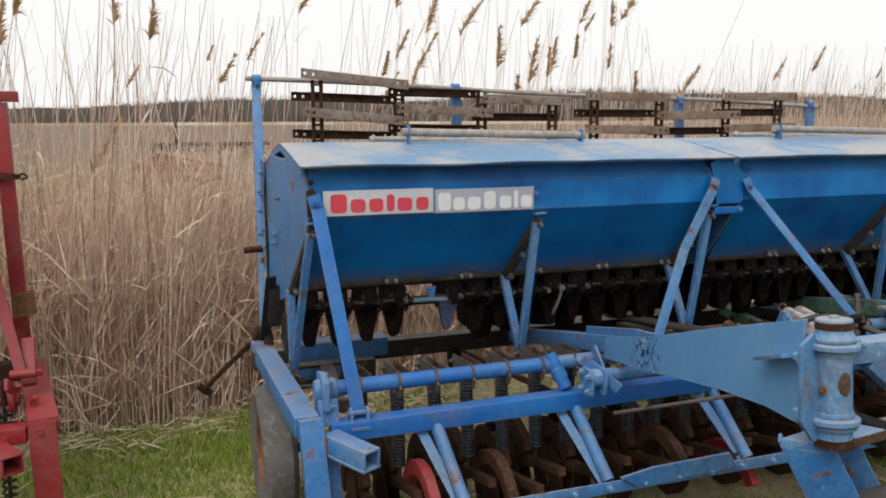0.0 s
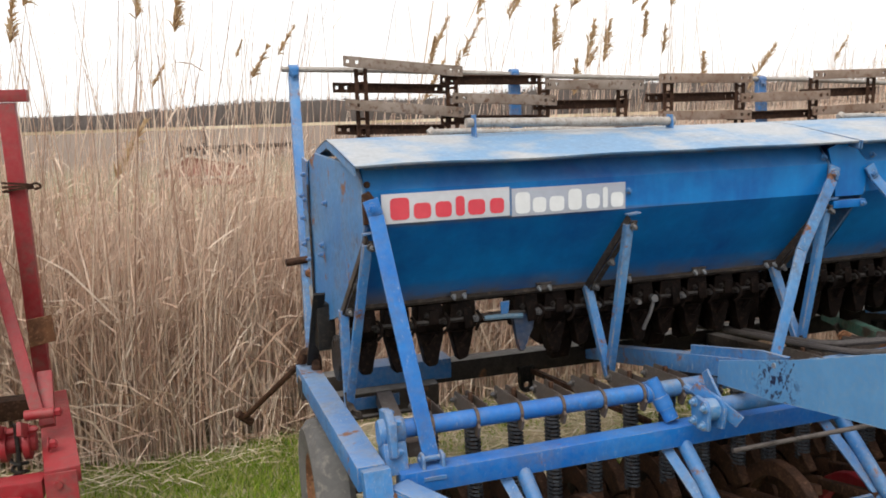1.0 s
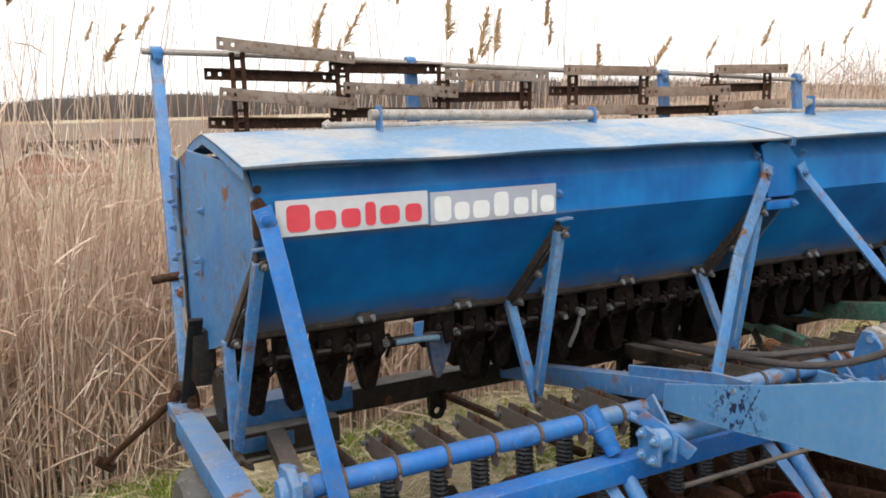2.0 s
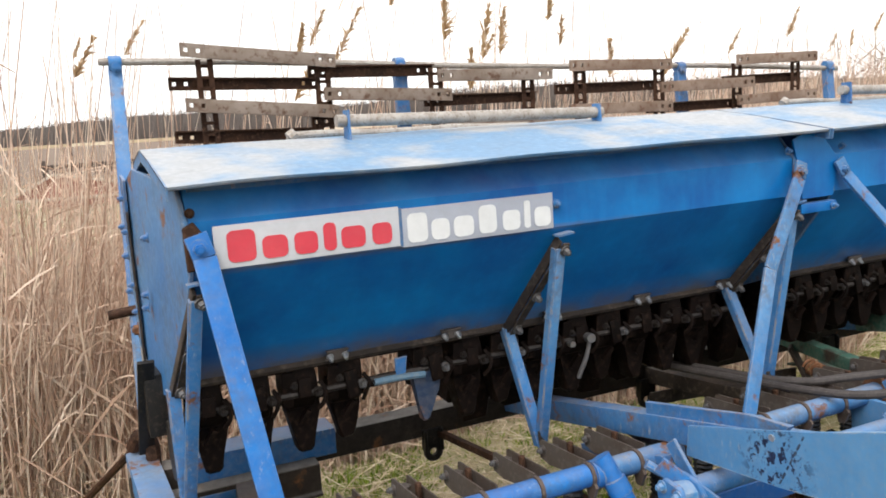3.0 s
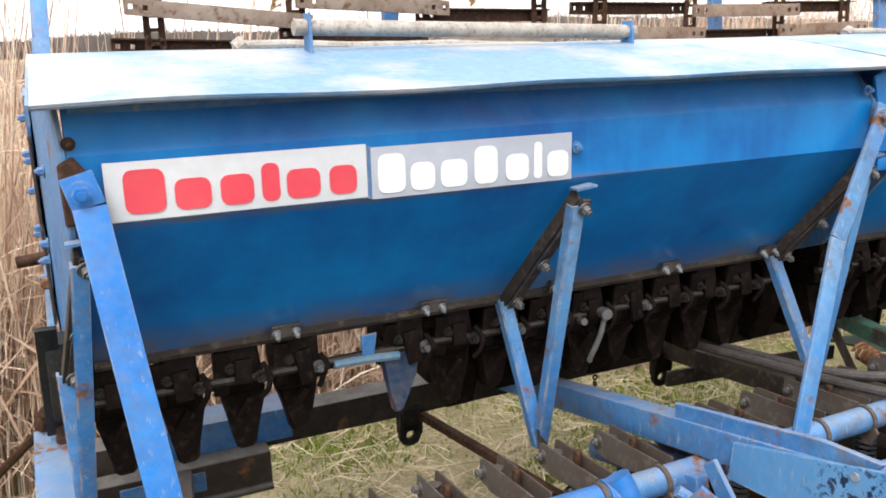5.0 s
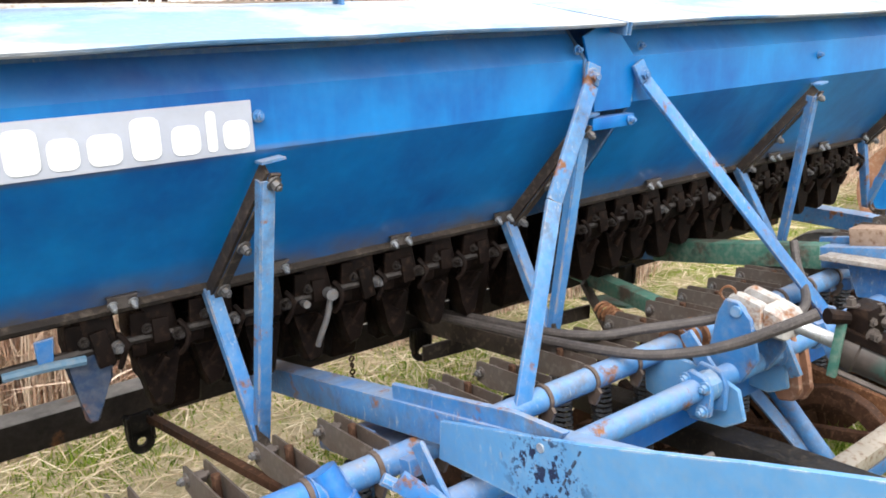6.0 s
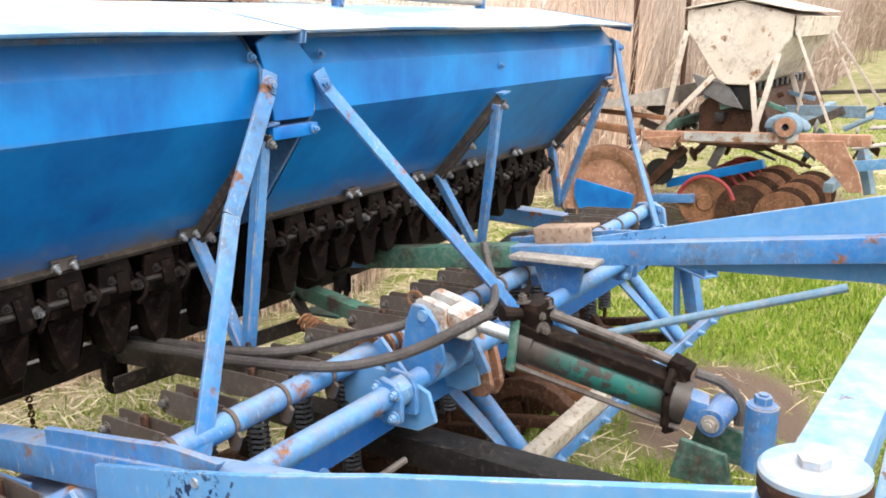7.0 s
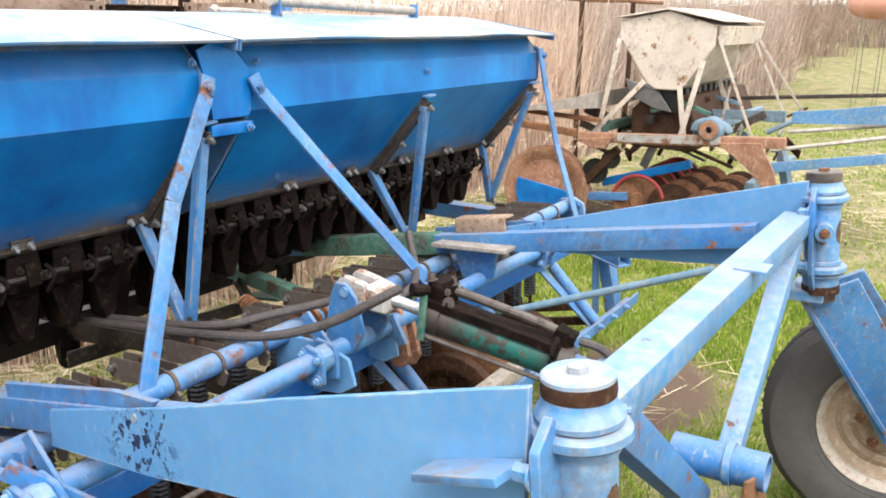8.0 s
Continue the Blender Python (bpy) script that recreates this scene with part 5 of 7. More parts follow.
# ---- lever blocks on the lift pipes
def lift_block(x, y, z):
    """Two clamp plates round the pipe, held by bolts, with a lever plate that leans back."""
    block = None
    for d, lean in ((-0.030, 0.0), (0.026, 0.012)):
        bm = B()
        slab(bm, [(y - 0.040, z - 0.055), (y + 0.008, z - 0.066), (y + 0.040, z - 0.048), (y + 0.046, z + 0.012), (y + 0.020 + lean, z + 0.044), (y - 0.028, z + 0.038), (y - 0.046, z + 0.008)], "x", x + d - 0.007, x + d + 0.007, 0.003)
        dented(bm, 0.005, 21)
        p = part("lift_block" if block is None else "clamp_plate", bm, FRAME_BLUE, block or drill, "bolted clamp block, pale blue" if block is None else "")
        block = block or p
    bm = B()
    tube(bm, (x - 0.026, y, z), (x + 0.026, y, z), 0.036, 12)
    dented(bm, 0.005, 30)
    part("bush", bm, CROSS_BLUE, block)
    bm = B()
    slab(bm, [(y - 0.02, z + 0.01), (y + 0.022, z - 0.02), (y + 0.105, z + 0.080), (y + 0.075, z + 0.105)], "x", x + 0.040, x + 0.050, 0.003)
    part("lever_plate", bm, FRAME_BLUE, block)
    bolts(block, CROSS_BLUE, [((x - 0.037, y + dy, z + dz), (-1, 0, 0)) for dy, dz in ((-0.024, -0.042), (0.024, -0.040), (0.024, 0.022), (-0.028, 0.016))], 0.010, 0.011)


lift_block(0.985, -0.385, 0.735)
lift_block(1.77, -0.372, 0.735)
lift_block(3.05, -0.372, 0.735)
bm = B()
tube(bm, (0.885, -0.205, 0.790), (0.930, -0.262, 0.665), 0.025, 14)
tube(bm, (0.905, -0.23, 0.735), (0.917, -0.245, 0.70), 0.030, 14)
tube(bm, (0.86, -0.2, 0.745), (0.92, -0.2, 0.745), 0.036, 14)
part("link_joint", bm, BAR_BLUE, drill, "bright blue link joint on the lift pipe")
bm = B()
sweep(bm, curve_through([(0.95, -0.30, 0.79), (1.0, -0.34, 0.75), (1.04, -0.40, 0.69)], 4), 0.012, 8)
bar(bm, (0.96, -0.335, 0.80), (1.06, -0.44, 0.70), 0.012, 0.04, soft=0.002)
part("bent_lever", bm, FRAME_BLUE, drill)


# ---- drawbar rails, plates, swivel posts and cross beam
def rail(x, side):
    bm = B()
    bar(bm, (x + 0.035 * side, 0.66, 0.630 if side > 0 else 0.677), (x + 0.035 * side, -1.24, 1.035 if side > 0 else 1.010), 0.055, 0.066, soft=0.004)
    r = part("drawbar_rail", bm, FRAME_BLUE, drill, "faded blue rail of the drawbar")
    bm = B()
    outline = [(-0.305, 0.860), (-0.297, 0.780), (-0.585, 0.812), (-0.760, 0.841), (-1.0, 0.874), (-1.20, 0.888), (-1.318, 0.880), (-1.318, 1.172), (-0.916, 1.047), (-0.648, 0.957)]
    if side < 0:
        outline = [(-0.360, 0.895), (-0.40, 0.835), (-0.70, 0.860), (-1.0, 0.885), (-1.20, 0.905), (-1.350, 0.900), (-1.350, 1.172), (-0.916, 1.052), (-0.628, 0.968)]
    slab(bm, outline, "x", x - 0.005, x + 0.005, 0.001)
    plate = part("drawbar_plate", bm, PLATE_BLUE, drill, "tall pale blue side plate of the drawbar, paint chipped")
    bm = B()
    slab(bm, [(-0.118, 0.862), (-0.480, 0.938), (-0.60, 0.950), (-0.56, 0.90), (-0.122, 0.806)], "x", x + 0.014, x + 0.026, 0.002)
    part("wedge_plate", bm, FRAME_BLUE, plate)
    bm = B()
    bar(bm, (x + 0.03 * side, 0.10, 0.665), (x + 0.03 * side, -0.22, 0.735), 0.10, 0.012)
    bar(bm, (x - 0.03, 0.10, 0.665), (x - 0.03, -0.26, 0.755), 0.03, 0.035, soft=0.003)
    part("under_rail", bm, DEEP_BLUE, plate, "worn blue lower rail with rust")
    bm = B()
    slab(bm, [(-0.05, 0.73), (0.08, 0.71), (0.05, 0.57), (-0.03, 0.56)], "x", x + 0.01 * side - 0.004, x + 0.01 * side + 0.004, 0.002)
    part("gusset", bm, FRAME_BLUE, plate)
    bm = B()
    bar(bm, (x - 0.022 * side, -1.185, 1.030), (x - 0.040 * side, -1.315, 1.075), 0.060, 0.012, soft=0.002)
    part("rib", bm, FRAME_BLUE, plate)
    bm = B()
    for k in range(7):
        p, q = (k + 0.12) / 7, (k + 0.60 + 0.25 * (k % 2)) / 7
        bar(bm, (x - 0.005, -0.650 + 0.066 * p, 0.950 - 0.135 * p), (x - 0.005, -0.650 + 0.066 * q, 0.950 - 0.135 * q), 0.003, 0.0032 + 0.0012 * (k % 3))
    part("weld_line", bm, DARK_BLUE, plate, "dark weld line across the plate")
    discs("rivet", plate, STEEL, [((x - 0.005, -0.566, 0.918), (-1, 0, 0))], 0.008, 0.003)
    return plate


def swivel(px, py, side, up=0.0):
    def Z(prof):
        return [(r, h + up) for r, h in prof]
    bm = B()
    ring = [(0.0455, -0.024), (0.050, -0.023), (0.051, -0.014), (0.0485, -0.011), (0.060, -0.010), (0.0655, -0.005), (0.0655, 0.006), (0.061, 0.011), (0.0505, 0.012)]
    lower = [(0.0, 0.866), (0.047, 0.866), (0.048, 0.890), (0.058, 0.894), (0.060, 0.900)] + [(r, 0.914 - h) for r, h in ring[::-1]]
    upper = [(r, 1.112 + h) for r, h in ring] + [(0.056, 1.127), (0.057, 1.134), (0.050, 1.145), (0.0470, 1.150), (0.0465, 1.158), (0.0, 1.158)]
    lathe(bm, Z(lower + upper), (px, py, 0), (0, 0, 1), 36)
    dented(bm, 0.0015, 22)
    post = part("swivel_post", bm, CROSS_BLUE, drill, "round swivel post with two collars")
    bm = B()
    lathe(bm, Z([(0.0, 1.158), (0.0465, 1.158), (0.0475, 1.164), (0.0465, 1.178), (0.0, 1.178)]), (px, py, 0), (0, 0, 1), 32)
    part("seal", bm, DARK_RUST if side > 0 else OILY_STEEL, post, "dark worn seal ring")
    bm = B()
    lathe(bm, Z([(0.0, 0.842), (0.050, 0.842), (0.050, 0.866), (0.0, 0.866)]), (px, py, 0), (0, 0, 1), 28)
    part("seal", bm, DARK_RUST, post, "rusty lower seal ring")
    bm = B()
    lathe(bm, Z([(0.0, 1.178), (0.0465, 1.178), (0.0465, 1.183), (0.043, 1.186), (0.0, 1.186)]), (px, py, 0), (0, 0, 1), 32)
    part("cap", bm, CAP_PAINT if side > 0 else OILY_STEEL, post, "flat cap with a hexagon bolt")
    bm = B()
    tube(bm, (px, py, 1.186 + up), (px, py, 1.194 + up), 0.014, 6)
    part("cap_bolt", bm, CAP_PAINT if side > 0 else RUST, post)
    bm = B()
    slab(bm, [(px - 0.100, 0.915 + up), (px - 0.062, 0.860 + up), (px - 0.034, 0.860 + up), (px - 0.034, 1.130 + up), (px - 0.060, 1.150 + up), (px - 0.100, 1.120 + up)], "y", py + 0.006, py + 0.020, 0.002)
    part("flange", bm, FRAME_BLUE, post)
    bolts(post, CROSS_BLUE, [((px - 0.086, py + 0.020, z + up), (0, 1, 0)) for z in (0.935, 1.085)], 0.013, 0.022)
    bolts(post, CROSS_BLUE, [((px + 0.064, py - 0.02, 1.112 + up), (0.5, -1, 0))], 0.010, 0.012)
    bolts(post, RUST, [((px - 0.046, py - 0.010, 1.0 + up), (-1, -0.2, 0))], 0.007, 0.008)
    bm = B()
    for wide, tall, out in ((0.42, 0.032, 0.0462),):
        rows = []
        for k in range(9):
            an = math.radians(-98) + wide * (k / 4 - 1)
            hgt = tall * math.sqrt(max(0.05, 1 - (k / 4 - 1) ** 2)) * (1 + 0.10 * math.sin(3 * k))
            rows.append([bm.verts.new((px + out * math.cos(an), py + out * math.sin(an), 1.018 + up + e * hgt)) for e in (-1, 1)])
        for p, q in zip(rows, rows[1:]):
            bm.faces.new((p[0], q[0], q[1], p[1]))
    part("rust_patch", bm, RUST_DULL, post, "bare rusty patch on the post")
    if side < 0:
        bm = B()
        tube(bm, (px - 0.045, py - 0.01, 1.03 + up), (px - 0.095, py - 0.02, 1.03 + up), 0.024, 14)
        stub = part("stub", bm, CROSS_BLUE, post)
        bolts(post, RUST, [((px - 0.095, py - 0.02, 1.03 + up), (-1, -0.2, 0))], 0.009, 0.014)
    # the post stands square to the rising rails, so it leans back
    pivot = Matrix.Translation((px, py, 1.18 + up))
    post.matrix_basis = pivot @ Matrix.Rotation(-0.09, 4, "X") @ pivot.inverted()
    # fork and wheel
    hub = Vector((px + 0.29 if side < 0 else px + 0.16, py - 0.25, 0.385))
    top = [(-0.104, 0.052), (-0.010, -0.030), (0.220, 0.006), (0.150, 0.110)] if side > 0 else [(-0.048, 0.050), (-0.042, -0.045), (0.100, -0.095), (0.105, 0.050)]
    bm = B()
    slab(bm, [(px + x, py + y) for x, y in top], "z", 0.818 + up, 0.848 + up, 0.003)
    dented(bm, 0.002, 14)
    fork = part("caster_fork", bm, CROSS_BLUE, drill, "folded plate fork of the front wheel")
    bm = B()
    p, q = Vector((px + top[1][0], py + top[1][1], 0.832 + up)), Vector((px + top[2][0], py + top[2][1], 0.832 + up))
    bar(bm, p + (q - p) * 0.04, q, 0.006, 0.026)
    part("edge_strip", bm, RUST_DULL, fork, "rusted edge of the fork plate")
    if side > 0:
        for off in (Vector((0, 0, 0)), Vector((0.150, 0.090, 0))):
            a, b = Vector((px - 0.055, py + 0.013, 0.842 + up)) + off, Vector((px + 0.170, py - 0.075, 0.385)) + off
            wide = Vector((0.095, -0.085, 0)).normalized()
            bm = B()
            bar(bm, a, b, 0.012, 0.128, up=wide, soft=0.002)
            bar(bm, a - wide * 0.062 + Vector((0.012, 0.016, 0)), b - wide * 0.062 + Vector((0.012, 0.016, 0)), 0.040, 0.010, up=wide, soft=0.002)
            part("fork_leg", bm, FRAME_BLUE, fork)
    else:
        for s in (-1, 1):
            bm = B()
            d = Vector((0.115 * s, 0, 0))
            bar(bm, Vector((px + 0.07 + 0.5 * d.x, py - 0.05, 0.85 + up)), hub + d * 0.9 + Vector((0.03, -0.06, 0)), 0.012, 0.165, up=(0.2, -1, 0.3), soft=0.002)
            bar(bm, Vector((px + 0.07 + 0.5 * d.x, py + 0.032, 0.85 + up)) + Vector((0.02 * s, 0, 0)), hub + d * 0.9 + Vector((0.03 + 0.02 * s, 0.007, 0)), 0.045, 0.010, up=(0.2, -1, 0.3))
            part("fork_leg", bm, FRAME_BLUE, fork)
    bm = B()
    tyre = [(0.205, -0.055), (0.235, -0.074), (0.300, -0.086), (0.350, -0.080), (0.372, -0.060), (0.376, -0.052), (0.373, -0.044), (0.377, -0.036), (0.378, -0.022), (0.374, -0.018), (0.374, -0.006), (0.379, -0.004)]
    prof = tyre + [(r, -h) for r, h in tyre[::-1]]
    lathe(bm, prof, hub, (1, 0.12, 0), 48)
    wheel = part("wheel", bm, TYRE, drill, "dusty black ribbed tyre on a pale rim")
    bm = B()
    for k in range(60):
        an = k * math.tau / 60
        for s in (-1, 1):
            c, q = math.cos(an), math.sin(an)
            bar(bm, hub + Vector((s * 0.0865, 0.303 * c, 0.303 * q)), hub + Vector((s * 0.0810, 0.352 * c, 0.352 * q)), 0.014, 0.009, up=(s, 0, 0))
            bar(bm, hub + Vector((s * 0.0810, 0.350 * c, 0.350 * q)), hub + Vector((s * 0.060, 0.374 * c, 0.374 * q)), 0.014, 0.010, up=(s, 0, 0))
    tagged(part("tread", bm, TYRE, wheel), kind="stuff")
    bm = B()
    for s in (-1, 1):
        lathe(bm, [(0.192, 0.0), (0.190, 0.040), (0.196, 0.050), (0.204, 0.060), (0.214, 0.066), (0.216, 0.060), (0.206, 0.050), (0.200, 0.0)], hub, (s, 0.12 * s, 0), 40)
    ring = part("rim", bm, RIM, wheel, "pale dirty steel rim ring")
    bm = B()
    for s in (-1, 1):
        lathe(bm, [(0.0, 0.040), (0.034, 0.040), (0.040, 0.028), (0.058, 0.022), (0.062, -0.004), (0.100, -0.010), (0.118, -0.002), (0.140, 0.010), (0.160, 0.004), (0.172, 0.014), (0.191, 0.020)], hub, (s, 0.12 * s, 0), 40)
    part("dish", bm, RIM_DISH, wheel, "muddy brown wheel dish")
    bm = B()
    for s in (-1, 1):
        lathe(bm, [(0.226, 0.070), (0.231, 0.0735), (0.236, 0.0735)], hub, (s, 0.12 * s, 0), 40)
    part("bead", bm, TYRE, wheel)
    bolts(wheel, RUST, [(hub + Vector((s * 0.024, 0.085 * math.cos(k * math.tau / 6), 0.085 * math.sin(k * math.tau / 6))), (s, 0, 0)) for s in (-1, 1) for k in range(6)], 0.011, 0.014)


P1, P2 = (1.140, -1.351), (2.720, -1.379)
plate_a = rail(1.080, 1)
plate_b = rail(2.680, -1)
swivel(*P1, 1, -0.010)
swivel(*P2, -1, 0.010)
bm = B()
bar(bm, (P1[0] + 0.050, -1.335, 1.075), (P2[0] - 0.07, -1.338, 1.060), 0.070, 0.058, soft=0.005)
dented(bm, 0.003, 7)
cross = part("cross_beam", bm, CROSS_BLUE, drill, "pale blue square cross beam between the swivel posts, paint flaking")
bm = B()
box(bm, (1.96, -1.40, 1.094), (2.03, -1.335, 1.101), 0.002)
part("tab", bm, CROSS_BLUE, cross)
for a, b in (((1.275, -1.345, 1.055), (1.87, -1.330, 0.605)), ((2.57, -1.345, 1.030), (2.07, -1.345, 0.62))):
    bm = B()
    bar(bm, a, b, 0.062, 0.050, up=(0, 1, 0), soft=0.004)
    part("brace_leg", bm, FRAME_BLUE if a[0] < 2 else CROSS_BLUE, cross, "pale blue brace down to the tongue")

# tongue tube low in the middle
bm = B()
lathe(bm, [(0.041, 0.0), (0.041, 0.20), (0.035, 0.20), (0.035, 0.0)], (1.935, -1.255, 0.672), (0, -1, 0.03), 28, True)
tongue = part("tongue_tube", bm, FRAME_BLUE, drill, "blue tongue tube of the hitch")
bm = B()
lathe(bm, [(0.041, 0.115), (0.047, 0.115), (0.047, 0.13), (0.041, 0.13)], (1.935, -1.255, 0.672), (0, -1, 0.03), 28, True)
part("ring", bm, CROSS_BLUE, tongue)
bm = B()
slab(bm, [(1.80, 0.72), (2.06, 0.62), (2.04, 0.56), (1.80, 0.60)], "y", -1.44, -1.432, 0.002)
part("end_plate", bm, RUST, tongue, "rusty plate at the tongue's end")
bm = B()
bar(bm, (1.98, 0.30, 0.44), (1.86, -1.05, 0.60), 0.085, 0.075, soft=0.005)
part("centre_beam", bm, GREASE, drill, "black greasy centre beam")

# hydraulic cylinder with its lever, pipe and hoses
E0, E1 = Vector((1.925, -0.378, 0.892)), Vector((2.110, -0.998, 0.718))
D = (E1 - E0).normalized()


def on_ram(s, x=0.0, z=0.0):
    """A place beside the cylinder's axis, s along it."""
    return E0 + D * s + Vector((x, 0, z))


bm = B()
lathe(bm, [(0.0, 0.20), (0.048, 0.20), (0.050, 0.205), (0.050, 0.240), (0.045, 0.245), (0.045, 0.555), (0.051, 0.560), (0.051, 0.600), (0.0, 0.604)], E0, D, 28)
dented(bm, 0.002, 14)
ram = part("hydraulic_cylinder", bm, TEAL_PAINT, drill, "teal hydraulic cylinder caked with black grease")
up = Vector((0, 0.15, 0.98))
for a, b, r in ((on_ram(0.22, -0.040, -0.046), on_ram(0.60, -0.040, -0.046), 0.007), (on_ram(0.22, 0.050, 0.02), on_ram(0.60, 0.050, 0.02), 0.008)):
    bm = B()
    tube(bm, a, b, r, 8)
    part("tie_rod", bm, OILY_STEEL, ram)
bm = B()
bar(bm, on_ram(0.225, -0.052, 0.075), on_ram(0.215, -0.054, -0.055), 0.020, 0.012, up=(1, 0, 0), soft=0.003)
part("lug", bm, GREEN_PAINT, ram, "narrow lug with old green paint")
bm = B()
for a, b in ((on_ram(0.575, -0.020, 0.075), on_ram(0.575, -0.054, 0.030)), (on_ram(0.575, -0.054, 0.030), on_ram(0.575, -0.054, -0.040)), (on_ram(0.575, -0.054, -0.040), on_ram(0.575, 0.0, -0.060))):
    bar(bm, a, b, 0.040, 0.012, up=(0, 1, 0), soft=0.003)
dented(bm, 0.004, 20)
part("band", bm, METER_IRON, ram, "greasy clamp band")
bm = B()
box(bm, on_ram(0.275, -0.042, 0.044), on_ram(0.215, 0.046, 0.104), 0.008)
tube(bm, on_ram(0.23, -0.04, 0.085), on_ram(0.205, -0.075, 0.085), 0.016, 10)
dented(bm, 0.006, 18)
part("valve_block", bm, METER_IRON, ram, "oily valve block")
bolts(ram, OILY_STEEL, [(on_ram(0.225, -0.018, 0.102), up), (on_ram(0.27, 0.012, 0.098), up), (on_ram(0.26, -0.020, 0.085), (-0.3, -1, 0.1)), (on_ram(0.278, 0.034, 0.075), (0.3, -1, 0.1)), (on_ram(0.278, -0.030, 0.062), (-0.5, -1, 0.1))], 0.011, 0.014)
bm = B()
sweep(bm, curve_through([on_ram(0.27, 0.020, 0.080), on_ram(0.33, 0.024, 0.078), on_ram(0.50, 0.022, 0.076), on_ram(0.575, 0.012, 0.074)], 4), 0.0125, 10)
part("oil_pipe", bm, OILY_STEEL, ram, "oily steel pipe along the cylinder")
bm = B()
tube(bm, on_ram(0.555, 0.014, 0.076), on_ram(0.605, 0.004, 0.070), 0.024, 12)
tube(bm, on_ram(0.585, 0.008, 0.085), on_ram(0.580, 0.0, 0.030), 0.021, 12)
dented(bm, 0.004, 25)
part("elbow", bm, METER_IRON, ram, "oily pipe elbow")
bm = B()
bar(bm, on_ram(0.21, -0.006, 0.050), on_ram(0.58, -0.010, 0.052), 0.068, 0.012, soft=0.003)
bar(bm, on_ram(0.21, -0.040, 0.046), on_ram(0.58, -0.044, 0.048), 0.006, 0.020)
dented(bm, 0.003, 9)
part("cover_strip", bm, METER_IRON, ram, "dark greasy strip along the cylinder")
bm = B()
tube(bm, on_ram(0.08), on_ram(0.205), 0.0165, 16)
part("piston_rod", bm, STEEL, ram, "bright piston rod")
bm = B()
for d in (-0.030, 0.030):
    slab(bm, [(0.030, -0.016), (0.034, 0.018), (0.014, 0.036), (-0.050, 0.032), (-0.050, -0.036), (0.012, -0.034)], "x", d - 0.012, d + 0.012, 0.005)
slab(bm, [(-0.045, 0.034), (-0.098, 0.026), (-0.106, 0.012), (-0.106, -0.034), (-0.045, -0.040)], "x", -0.042, 0.042, 0.008)
for v in bm.verts:
    v.co = E0 + Vector((v.co.x, 0, 0)) - D * v.co.y + Vector((0, 0, v.co.z))
dented(bm, 0.003, 25)
part("clevis", bm, FLAKED_WHITE, ram, "worn white clevis")
bm = B()
tube(bm, (E0.x - 0.062, E0.y, E0.z), (E0.x + 0.062, E0.y, E0.z), 0.014, 12)
part("clevis_pin", bm, CROSS_BLUE, ram)
bm = B()
lathe(bm, [(0.015, -0.0025), (0.020, -0.0025), (0.020, 0.0025), (0.015, 0.0025)], (E0.x - 0.048, E0.y + 0.030, E0.z + 0.034), (1, 0.4, 0), 14, True)
part("pin_ring", bm, RUST, ram, "rusty ring on the pin")
bm = B()
bar(bm, on_ram(0.60), on_ram(0.645), 0.060, 0.055, soft=0.008)
tube(bm, (E1.x - 0.052, E1.y, E1.z), (E1.x + 0.052, E1.y, E1.z), 0.030, 16)
dented(bm, 0.003, 22)
part("cylinder_foot", bm, DEEP_BLUE, ram, "blue cylinder foot worn to rust and bare steel")
bolts(ram, DULL_PIPE, [((E1.x - 0.053, E1.y, E1.z), (-1, 0, 0))], 0.013, 0.010)
bm = B()
sweep(bm, curve_through([on_ram(0.60, 0.050, 0.052), on_ram(0.66, 0.052, 0.050), on_ram(0.70, 0.050, 0.020), on_ram(0.705, 0.048, -0.030)], 4), 0.012, 8)
part("end_hose", bm, HOSE, ram, "short black hose round the cylinder foot")
for x in (2.045, 2.165):
    bm = B()
    slab(bm, [(-0.940, 0.672), (-1.040, 0.662), (-1.060, 0.58), (-0.92, 0.57)], "x", x, x + 0.012, 0.003)
    foot = part("foot_bracket", bm, GREEN_PAINT, drill, "dark green bracket under the cylinder")
bm = B()
tube(bm, (2.035, -1.105, 0.66), (2.035, -1.105, 0.80), 0.032, 14)
bolt(bm, (2.035, -1.105, 0.80), (0, 0, 1), 0.018, 0.018)
part("pin_boss", bm, FRAME_BLUE, foot, "blue pin boss")

# blue lever plates by the cylinder's eye
bm = B()
outline = [(-0.40, 0.72), (-0.44, 0.79), (-0.415, 0.88), (-0.38, 0.915), (-0.345, 0.915), (-0.325, 0.87), (-0.31, 0.78), (-0.31, 0.71)]
slab(bm, outline, "x", 1.868, 1.880, 0.003)
part("lever_plate", bm, DEEP_BLUE, drill, "rounded blue lever plate")
bm = B()
slab(bm, outline, "x", 1.975, 1.987, 0.003)
part("lever_plate", bm, DEEP_BLUE, drill, "rounded blue lever plate")
bm = B()
slab(bm, [(-0.16, 0.75), (-0.34, 0.76), (-0.43, 0.73), (-0.45, 0.66), (-0.40, 0.625), (-0.28, 0.61), (-0.17, 0.64)], "x", 1.815, 1.827, 0.003)
part("bearing_plate", bm, PLATE_BLUE, drill, "large blue bearing plate")
bm = B()
slab(bm, [(-0.16, 0.74), (-0.36, 0.74), (-0.40, 0.70), (-0.41, 0.65), (-0.36, 0.62), (-0.17, 0.63)], "x", 2.06, 2.072, 0.003)
part("bearing_plate", bm, PLATE_BLUE, drill, "large blue bearing plate")
